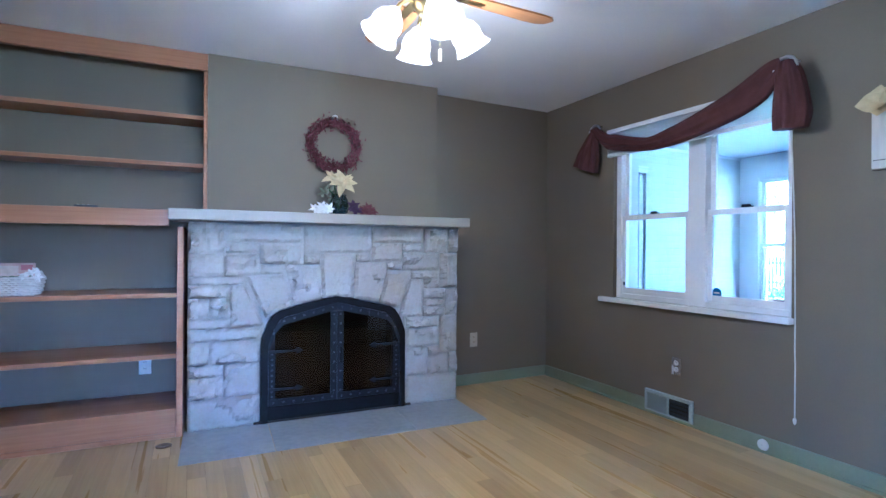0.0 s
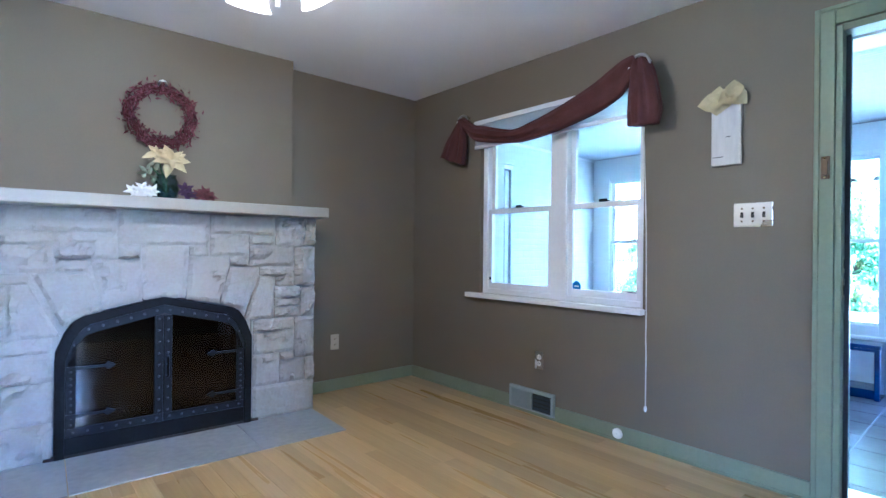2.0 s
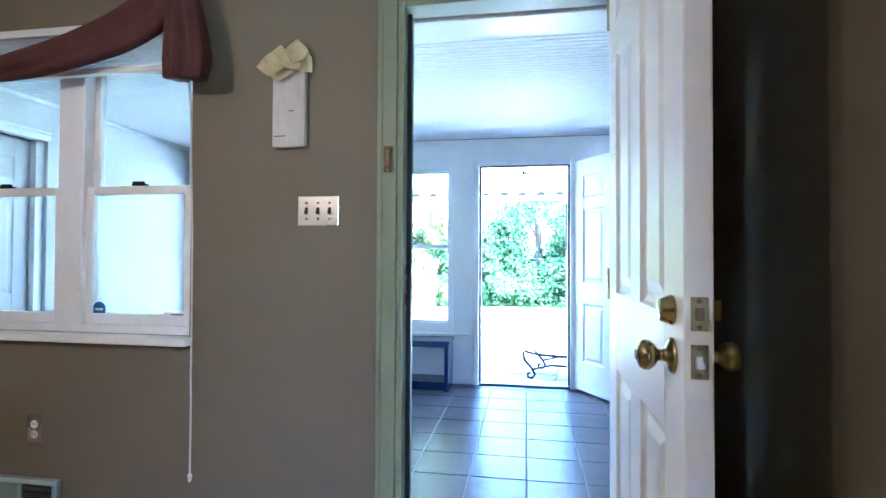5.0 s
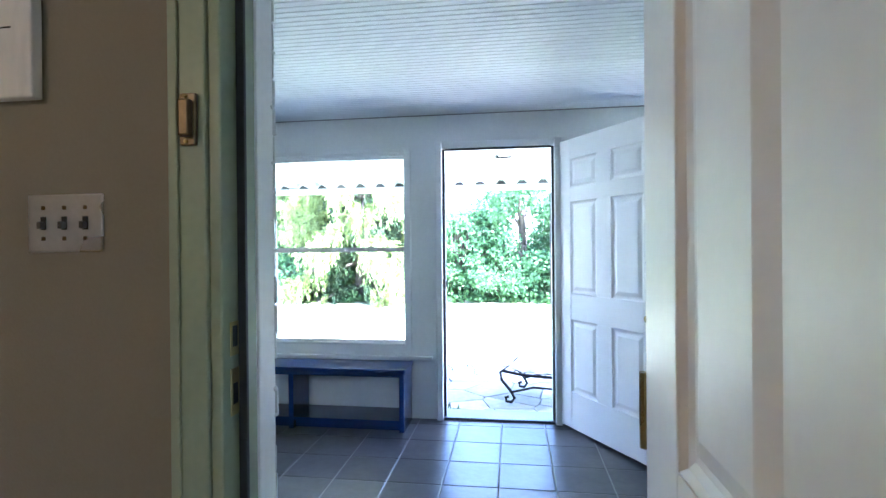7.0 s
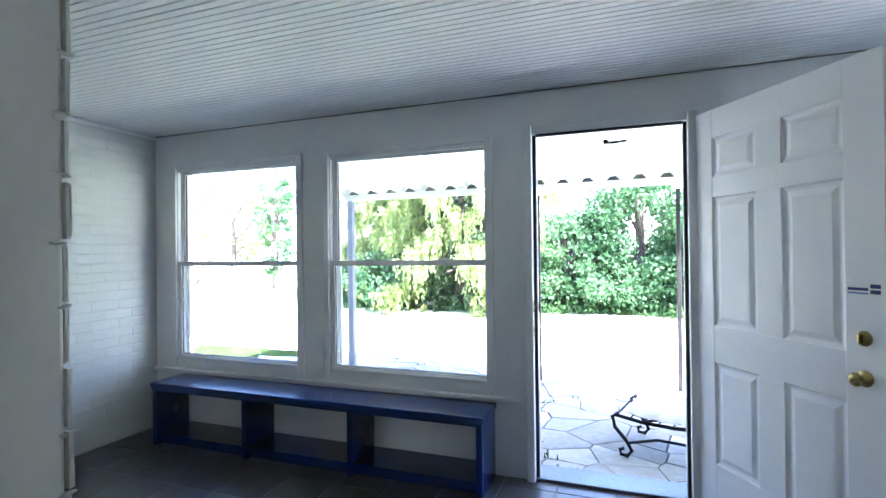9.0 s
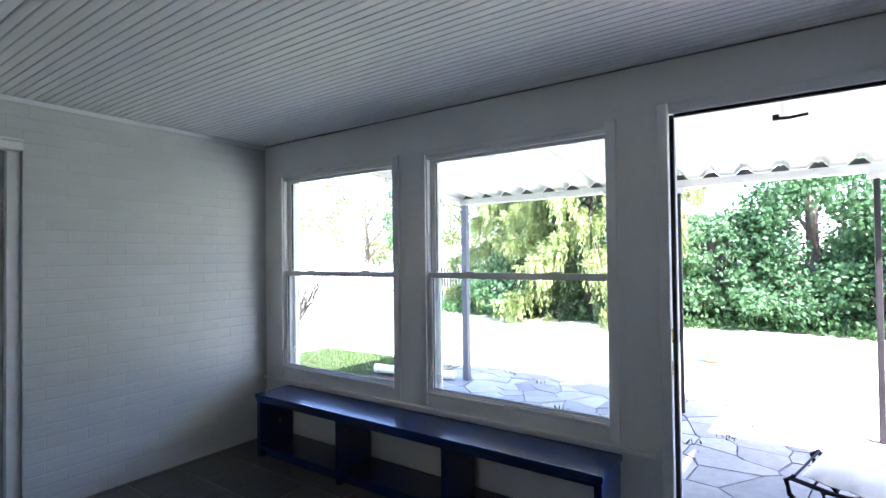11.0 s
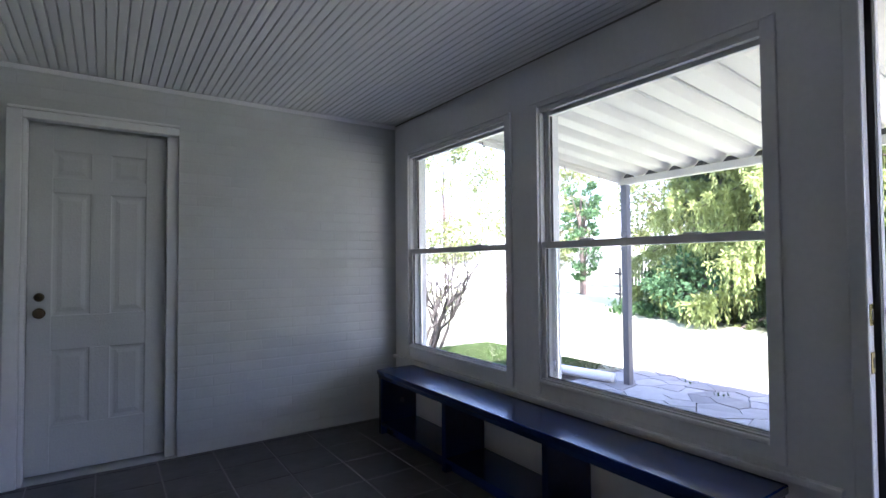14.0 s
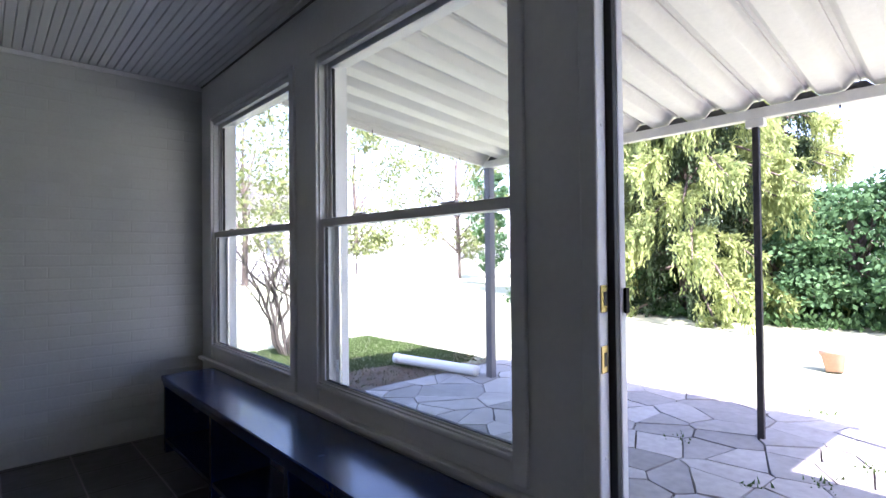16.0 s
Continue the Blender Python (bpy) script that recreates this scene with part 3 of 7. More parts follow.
lathe(bm, [(0, 0), (0.006, 0.004), (0.009, 0.026), (0.004, 0.034), (0, 0.034)], Matrix.Translation((-0.019, -0.677, -1.772)), 12)
part("cord_tassel", bm, PLASTIC_WHITE, blind)

# swag of cloth on two rings
CLOTH = material("burgundy_scarf_cloth", (0.085, 0.024, 0.020), 0.85, vary=0.18, grain=220, patch=9, bump=0.5)


def cloth_strand(points, widths, ripples, seed, steps=44, around=40):
    """A gathered length of cloth along points (x, y, z); widths are the half height and half depth there."""
    rnd = random.Random(seed)
    ph = [rnd.uniform(0, 6.28) for _ in range(3)]
    pts = [Vector(p) for p in points]
    bm = bmesh.new()
    rings = []
    for i in range(steps + 1):
        f = i / steps * (len(pts) - 1)
        k = min(int(f), len(pts) - 2)
        u = f - k
        p0, p1, p2, p3 = pts[max(k - 1, 0)], pts[k], pts[k + 1], pts[min(k + 2, len(pts) - 1)]
        c = 0.5 * (2 * p1 + (p2 - p0) * u + (2 * p0 - 5 * p1 + 4 * p2 - p3) * u * u + (3 * p1 - p0 - 3 * p2 + p3) * u ** 3)
        way = (p2 - p1).normalized()
        side = Vector((1, 0, 0))
        up = way.cross(side).normalized()
        hw = widths[k][0] * (1 - u) + widths[k + 1][0] * u
        dw = widths[k][1] * (1 - u) + widths[k + 1][1] * u
        ring = []
        for j in range(around):
            a = 2 * math.pi * j / around
            r = 0.72 + 0.75 * abs(math.sin(ripples * a / 2 + ph[0] + 1.3 * i / steps)) + 0.16 * math.sin((ripples * 2 + 1) * a + ph[1] - 3 * i / steps)
            ring.append(bm.verts.new(c + up * (hw * math.sin(a) * (0.86 + 0.14 * r)) + side * (dw * math.cos(a) * r)))
        rings.append(ring)
    for a, b in zip(rings, rings[1:]):
        for j in range(around):
            bm.faces.new((a[j], a[(j + 1) % around], b[(j + 1) % around], b[j]))
    bm.faces.new(rings[0][::-1])
    bm.faces.new(rings[-1])
    return bm


scarf = empty("window_scarf", (2.985, 2.5, 1.95), "burgundy scarf valance draped over two rings", "curtain")
part("swag", cloth_strand([(-0.035, 0.687, 0.074), (-0.035, 0.582, -0.013), (-0.035, 0.495, -0.05), (-0.035, 0.206, -0.116), (-0.035, 0.028, -0.105), (-0.035, -0.134, -0.077), (-0.035, -0.284, -0.041), (-0.035, -0.423, -0.001), (-0.035, -0.536, 0.05), (-0.045, -0.625, 0.105), (-0.055, -0.685, 0.135)],
                          [(0.025, 0.035), (0.042, 0.035), (0.055, 0.035), (0.042, 0.035), (0.057, 0.035), (0.067, 0.035), (0.076, 0.035), (0.085, 0.035), (0.089, 0.035), (0.066, 0.035), (0.036, 0.03)], 4, 3, 72), CLOTH, scarf, smooth=True)
part("tail", cloth_strand([(-0.02, 0.699, 0.08), (-0.02, 0.735, -0.003), (-0.02, 0.771, -0.104), (-0.02, 0.808, -0.203)], [(0.022, 0.022), (0.06, 0.03), (0.10, 0.04), (0.125, 0.045)], 6, 5, 30, 56), CLOTH, scarf, smooth=True)
part("tail", cloth_strand([(-0.06, -0.702, 0.136), (-0.06, -0.711, 0.062), (-0.06, -0.721, -0.044), (-0.06, -0.728, -0.134), (-0.06, -0.723, -0.212)], [(0.035, 0.03), (0.065, 0.035), (0.083, 0.04), (0.090, 0.04), (0.080, 0.03)], 5, 8, 34, 56), CLOTH, scarf, smooth=True)
for ry, rz, rx in ((0.706, 0.064, -0.015), (-0.698, 0.106, -0.065)):
    bm = bmesh.new()
    tube(bm, [(rx, ry + 0.055 * math.cos(a), rz + 0.055 * math.sin(a)) for a in [k * math.pi / 14 for k in range(28)]], 0.008, 10, True)
    tube(bm, [(rx, ry, rz + 0.055), (0.06, ry, rz + 0.055)], 0.006, 8)
    part("ring", bm, NICKEL, scarf, "silver metal scarf ring", smooth=True)

# ---- fittings on the window wall ----
switch = empty("light_switch_plate", (XA - 0.0005, 1.30, 1.2525), "chrome wall plate with three toggle switches", "light switch")
part("plate", block(-0.006, 0, -0.082, 0.082, -0.0565, 0.0565, 0.003), NICKEL, switch)
for sy in (-0.046, 0.0, 0.046):
    t = part("toggle_slot", block(-0.0072, -0.0062, -0.006, 0.006, -0.013, 0.013), BLACK, switch, m=Matrix.Translation((0, sy, 0)))
    part("toggle", block(-0.018, -0.0074, -0.0045, 0.0045, -0.011, 0.003, 0.0015), material("dark_toggle", (0.06, 0.055, 0.05), 0.4, bump=0) if sy == -0.046 else bpy.data.materials["dark_toggle"], t)
    for sz in (-0.030, 0.030):
        part("screw", block(-0.0074, -0.0062, sy - 0.004, sy + 0.004, sz - 0.004, sz + 0.004, 0.0015), DARK_BRASS, switch)


def outlet(at, turn, mat, label):
    o = empty("power_outlet", None, label, "outlet", m=Matrix.Translation(at) @ pose(0, 0, 0, 0, 0, turn))
    part("plate", block(-0.035, 0.035, -0.006, 0, -0.0575, 0.0575, 0.003), mat, o)
    for z in (-0.021, 0.021):
        bm = bmesh.new()
        lathe(bm, [(0, 0), (0.017, 0), (0.0165, 0.002), (0, 0.002)], Matrix.Translation((0, -0.0062, z)) @ pose(0, 0, 0, 90, 0, 0), 18)
        f = part("socket", bm, PLASTIC_WHITE if mat is NICKEL else mat, o)
        for sx in (-0.006, 0.006):
            part("slot", block(sx - 0.0013, sx + 0.0013, -0.0092, -0.0084, z - 0.002, z + 0.007), BLACK, f)
    return o


outlet((XA - 0.0005, 2.534, 0.358), -90, NICKEL, "chrome plate with a white double socket")
outlet((2.30, YN - 0.0005, 0.367), 0, PLASTIC_BEIGE, "beige double socket on the taupe wall")

stop = empty("round_wall_bumper", (XA - 0.0165, 1.967, 0.045), "white round door bumper on the baseboard", "door stop")
bm = bmesh.new()
lathe(bm, [(0, 0), (0.030, 0), (0.030, 0.006), (0.024, 0.016), (0.012, 0.012), (0, 0.012)], pose(0, 0, 0, 0, -90, 0), 24)
part("cap", bm, PLASTIC_WHITE, stop, smooth=True)
part("centre_screw", block(-0.0145, -0.0125, -0.004, 0.004, -0.004, 0.004, 0.001), NICKEL, stop)

vent = empty("wall_register", (XA - 0.001, 2.589, 0.0), "blue-grey metal heating register in the baseboard", "vent")
vb = bmesh.new()
for a in ((-0.184, 0.184, 0.002, 0.024), (-0.184, 0.184, 0.138, 0.160), (-0.184, -0.160, 0.0245, 0.1375), (0.160, 0.184, 0.0245, 0.1375), (-0.006, 0.006, 0.0245, 0.1375)):
    box(vb, -0.022, 0, a[0], a[1], a[2], a[3], 0.003)
part("frame", vb, METAL_VENT, vent)
part("backing", block(-0.008, -0.001, -0.159, 0.159, 0.025, 0.137), BLACK, vent)
for i in range(26):
    y = 0.0105 + i * 0.0058
    part("slat", block(-0.019, -0.010, y, y + 0.0026, 0.0255, 0.1365), METAL_VENT, vent)
for i in range(4):
    part("damper_blade", block(-0.016, -0.010, -0.155, -0.010, 0.032 + i * 0.026, 0.050 + i * 0.026, 0.002), material("dark_damper", (0.05, 0.06, 0.07), 0.5, metal=0.5) if i == 0 else bpy.data.materials["dark_damper"], vent)

# hanging plaque with a cream bow of leaves
CREAM = material("cream_silk_petal", (0.62, 0.52, 0.28), 0.7, vary=0.14, grain=30, patch=8, bump=0.3)
PLAQUE = material("whitewashed_board", (0.60, 0.56, 0.51), 0.7, vary=0.12, grain=50, patch=4, bump=0.25, stretch=(1, 1, 0.2))
plaque = empty("wall_plaque", None, "whitewashed wooden plaque hung on the taupe wall with a cream flower", "wall plaque", m=pose(XA - 0.002, 1.413, 1.65, 0, 0, 0))
part("board", block(-0.026, -0.001, -0.066, 0.066, -0.155, 0.16, 0.004), PLAQUE, plaque)
for k, (y0, y1, z) in enumerate(((-0.052, -0.030, -0.02), (-0.020, 0.028, -0.115))):
    part("pencil_line", block(-0.0272, -0.0262, y0 + 0.03, y1 + 0.03, z, z + 0.003), IRON, plaque)


def petal(bm, length, width, bend, m, fold=0.25):
    """A pointed leaf, folded along its middle, growing along +x and bending to -z."""
    cols = 6
    rows = []
    for i in range(cols + 1):
        u = i / cols
        w = width * math.sin(math.pi * min(1, 0.12 + 0.88 * u) ** 0.8) * (1 if u < 1 else 0)
        x, z = length * u, -bend * u * u * length
        rows.append([bm.verts.new(m @ Vector((x, s * max(w, 0.0008), z - (1 - abs(s)) * fold * w))) for s in (-1, -0.5, 0, 0.5, 1)])
    for a, b in zip(rows, rows[1:]):
        for j in range(4):
            bm.faces.new((a[j], b[j], b[j + 1], a[j + 1]))


def flower(parent, at, tilt, count, size, mat, name="petal", seed=1, broad=0.27):
    rnd = random.Random(seed)
    for ring, (k, f) in enumerate(((count, 1.0), (max(3, count - 2), 0.62))):
        for i in range(k):
            bm = bmesh.new()
            a = 360 * (i + 0.5 * ring) / k + rnd.uniform(-12, 12)
            petal(bm, size * f * rnd.uniform(0.85, 1.15), size * f * broad, rnd.uniform(0.1, 0.6), Matrix.Translation(at) @ tilt @ pose(0, 0, 0.004 + 0.006 * ring, 0, 0, a) @ pose(0, 0, 0, rnd.uniform(-15, 15), -18 - 26 * ring + rnd.uniform(-12, 12), 0))
            part(name, bm, mat, parent, smooth=True)


flower(plaque, (-0.034, 0.03, 0.155), pose(0, 0, 0, 0, -90, 0), 4, 0.078, CREAM, "cream_petal", 4, 0.62)
flower(plaque, (-0.036, -0.04, 0.175), pose(0, 0, 0, 0, -80, 20), 3, 0.068, CREAM, "cream_petal", 9, 0.62)
bm = bmesh.new()
tube(bm, [(-0.03, 0.0, 0.155), (-0.04, 0.012, 0.165), (-0.042, 0.025, 0.158)], 0.006, 8)
part("stem", bm, material("olive_stem", (0.16, 0.16, 0.07), 0.7), plaque)

# ---- fireplace wall: the whole stands a little askew to the room ----
FR = Matrix.Translation((1.975, 3.575, 0)) @ pose(0, 0, 0, 0, 0, -2.6) @ Matrix.Translation((-1.975, -3.575, 0))
setting("wall_chimney_breast", block(0.287, 1.873, 3.73, 4.12, 1.30, ZC - 0.001), BROWN_WALL, "taupe-brown chimney breast above the mantel", "wall", FR)

fireplace = empty("fireplace", None, "pale split-stone fireplace with black iron doors", "fireplace", m=FR)
part("masonry_core", wall_bm("y", 3.589, 3.90, 0.19, 1.97, 0.0, 1.271, [(0.60, 1.565, -0.01, 0.79)]), MORTAR, fireplace, "mortar bed between the stones")
part("mantel_shelf", block(0.092, 2.0, 3.42, 3.79, 1.2725, 1.335, 0.005), MANTEL_PAINT, fireplace, "taupe painted mantel shelf")


def rock(corners, seed):
    """A split-faced stone between four (x, z) corners, its back at y = 3.605."""
    rnd = random.Random(seed)
    c = [Vector((x, z)) for x, z in corners]
    mid = sum(c, Vector((0, 0))) / 4
    c = [p + (mid - p).normalized() * 0.0025 for p in c]
    nx, nz = max(4, round((c[1] - c[0]).length / 0.019)), max(5, round((c[3] - c[0]).length / 0.019))
    bm = bmesh.new()
    tilt_x, tilt_z, proud = rnd.uniform(-0.016, 0.016), rnd.uniform(-0.020, 0.020), rnd.uniform(0.056, 0.082)
    wide = max((c[1] - c[0]).length, (c[3] - c[0]).length)
    chips = []
    for k in range(3 + int(wide / 0.13)):
        a = rnd.uniform(0, 2 * math.pi)
        chips.append((Vector((math.cos(a), math.sin(a))), Vector((rnd.uniform(-0.5, 0.5) * (c[1] - c[0]).length, rnd.uniform(-0.5, 0.5) * (c[3] - c[0]).length)), rnd.uniform(0.2, 0.8), rnd.uniform(0.002, 0.018)))
    off = Vector((rnd.uniform(0, 40), rnd.uniform(0, 40), rnd.uniform(0, 40)))
    rows = []
    for j in range(nz + 1):
        row = []
        for i in range(nx + 1):
            u, v = i / nx, j / nz
            p = (c[0] * (1 - u) + c[1] * u) * (1 - v) + (c[3] * (1 - u) + c[2] * u) * v
            d = proud + tilt_x * (u - 0.5) + tilt_z * (v - 0.5)
            q = Vector((p.x, p.y, 0)) * 11 + off
            d += 0.010 * noise.noise(q)
            for way, at, steep, step in chips:
                s = (p - mid - at).dot(way) + 0.022 * noise.noise(q * 1.7)
                if s > 0:
                    d -= min(step + steep * s, 0.034)
            d = max(d, 0.034) + 0.003 * noise.noise(q * 2.9)
            edge = min(i, nx - i, j, nz - j)
            if edge == 0:
                d = max(0.022, min(d - 0.004, 0.042) - 0.010 * rnd.random())
            jit = 0.0015 if edge == 0 else 0.005
            row.append(bm.verts.new((p.x + rnd.uniform(-jit, jit), 3.605 - max(d, 0.006), p.y + rnd.uniform(-jit, jit))))
        rows.append(row)
    for a, b in zip(rows, rows[1:]):
        for i in range(nx):
            bm.faces.new((a[i], a[i + 1], b[i + 1], b[i]))
    rim = rows[0] + [r[-1] for r in rows[1:]] + rows[-1][-2::-1] + [r[0] for r in rows[-2:0:-1]]
    back = [bm.verts.new((v.co.x, 3.612, v.co.z)) for v in rim]
    for k in range(len(rim)):
        bm.faces.new((rim[k], rim[(k + 1) % len(rim)], back[(k + 1) % len(rim)], back[k]))
    return bm


STONE_TAN = material("tan_split_limestone", (0.37, 0.355, 0.33), 0.85, vary=0.12, grain=35, patch=5, bump=0.6, second=(0.325, 0.305, 0.27))
stone_no = [0]


def stone(x0, x1, z0, z1, lean=0.0):
    stone_no[0] += 1
    k = stone_no[0]
    part("stone", rock([(x0, z0), (x1 + lean, z0), (x1, z1), (x0, z1)], k), LIMESTONE if k % 7 else STONE_TAN, fireplace)


AL, AR = 0.585, 1.58
# each stone: x and z of its edges
for edges in ("0.185 0.285 1.08 1.268", "0.29 0.385 1.08 1.268", "0.39 0.86 1.15 1.268", "0.39 0.59 1.08 1.147", "0.595 0.86 1.01 1.147",
              "0.865 1.315 1.085 1.268", "1.32 1.705 1.155 1.268", "1.32 1.54 1.025 1.152", "1.545 1.705 1.095 1.152", "1.71 1.90 1.09 1.268", "1.903 1.975 1.09 1.268",
              "0.185 0.38 0.94 1.077", "0.385 0.592 0.94 1.077", "0.60 0.735 0.945 1.007", "0.865 0.97 1.01 1.082", "1.21 1.315 1.02 1.082", "1.43 1.54 0.965 1.022",
              "1.545 1.83 0.96 1.092", "1.61 1.83 0.90 0.957", "1.71 1.83 0.83 0.897", "1.835 1.975 0.83 1.087",
              "0.185 0.50 0.885 0.937", "0.185 0.415 0.805 0.882", "0.185 0.30 0.68 0.802", "0.303 0.415 0.68 0.802", "0.185 0.415 0.615 0.677",
              "0.185 0.595 0.54 0.612", "0.185 0.30 0.40 0.537", "0.303 0.595 0.40 0.537", "0.185 0.38 0.325 0.397", "0.185 0.38 0.195 0.322", "0.385 0.595 0.195 0.397", "0.185 0.595 0.0 0.192",
              "1.705 1.875 0.755 0.827", "1.705 1.875 0.70 0.752", "1.705 1.875 0.63 0.697", "1.88 1.975 0.63 0.827", "1.575 1.835 0.55 0.625", "1.84 1.975 0.36 0.625",
              "1.575 1.835 0.41 0.547", "1.575 1.74 0.21 0.407", "1.745 1.835 0.36 0.407", "1.745 1.905 0.21 0.357", "1.91 1.975 0.21 0.357", "1.575 1.975 0.0 0.207"):
    stone(*[float(e) for e in edges.split()])


def arch_z(x):
    """Top edge of the iron surround."""
    u = abs(x - 1.08) / 0.475
    return 0.792 - 0.105 * min(u, 1) - 0.16 * max(0.0, (u - 0.76) / 0.24) ** 2.2


# arch stones fan out from the opening
for i, (a0, z0, b0, w0, b1, w1, a1, z1) in enumerate(((0.42, 0.615, 0.625, 0.615, 0.50, 0.882, 0.42, 0.882), (0.63, 0.665, 0.80, 0.735, 0.737, 0.942, 0.507, 0.935), (0.803, 0.745, 0.982, 0.772, 0.968, 1.005, 0.742, 1.005),
                                                     (0.985, 0.782, 1.19, 0.782, 1.205, 1.08, 0.972, 1.08), (1.194, 0.772, 1.375, 0.745, 1.427, 1.017, 1.209, 1.017), (1.379, 0.735, 1.515, 0.69, 1.60, 0.957, 1.431, 0.962), (1.52, 0.63, 1.70, 0.63, 1.70, 0.895, 1.605, 0.897))):
    part("arch_stone", rock([(a0, z0), (b0, w0), (b1, w1), (a1, z1)], 100 + i), STONE_TAN if i == 4 else LIMESTONE, fireplace)

for outline in (((0.59, 0.80), (0.59, 0.48), (0.66, 0.60), (0.785, 0.70), (0.93, 0.735), (0.93, 0.80)), ((1.575, 0.80), (1.24, 0.80), (1.24, 0.735), (1.375, 0.70), (1.50, 0.60), (1.575, 0.48))):
    bm = bmesh.new()
    prism(bm, outline, 0.03, Matrix.Translation((0, 3.6025, 0)))
    part("arch_backing", bm, MORTAR, fireplace)

# firebox
bm = bmesh.new()
for x0, x1, y0, y1, z0, z1 in ((0.60, 1.565, 4.02, 4.06, 0, 0.95), (0.56, 0.60, 3.62, 4.06, 0, 0.95), (1.565, 1.605, 3.62, 4.06, 0, 0.95), (0.56, 1.605, 3.62, 4.06, 0.95, 0.99), (0.56, 1.605, 3.556, 4.06, 0.0065, 0.02)):
    box(bm, x0, x1, y0, y1, z0, z1)
part("firebox", bm, SOOT, fireplace, "sooty brick firebox")
bm = bmesh.new()
for i in range(7):
    x = 0.95 + i * 0.055
    tube(bm, [(x, 3.95, 0.10), (x, 3.76, 0.10), (x, 3.74, 0.17)], 0.008, 6)
for y in (3.80, 3.92):
    tube(bm, [(0.92, y, 0.09), (1.31, y, 0.09)], 0.008, 6)
for x in (0.94, 1.29):
    for y in (3.80, 3.92):
        tube(bm, [(x, y, 0.09), (x, y, 0.021)], 0.008, 6)
grate = tagged(part("fire_grate", bm, IRON, m=FR), "black iron grate inside the firebox", "fire grate")


# iron surround and doors
def arch_outline(inset, base):
    """(x, z) of the pointed arch, drawn in by inset, from its left foot over the top to the right foot."""
    xs = [0.607 + inset] + [0.607 + inset + (0.946 - 2 * inset) * i / 26 for i in range(27)] + [1.553 - inset]
    out = [(xs[0], base)]
    for x in xs[1:-1]:
        out.append((x, arch_z(1.08 + (x - 1.08) * 0.473 / (0.473 - inset)) - inset * 1.05))
    out.append((xs[-1], base))
    return out


def band(outer, inner, y0, y1):
    """A flat bar between two outlines of equal length."""
    bm = bmesh.new()
    f = [[bm.verts.new((x, y, z)) for x, z in line] for line, y in ((outer, y0), (inner, y0), (inner, y1), (outer, y1))]
    for p, q in ((0, 1), (1, 2), (2, 3), (3, 0)):
        for i in range(len(outer) - 1):
            bm.faces.new((f[p][i], f[p][i + 1], f[q][i + 1], f[q][i]))
    for i in (0, -1):
        bm.faces.new([f[k][i] for k in range(4)])
    return bm


part("iron_surround", band(arch_outline(-0.004, 0.008), arch_outline(0.036, 0.008), 3.545, 3.60), IRON, fireplace, "black wrought-iron arch")
part("bottom_plate", block(0.644, 1.516, 3.553, 3.60, 0.021, 0.108, 0.003), IRON, fireplace)


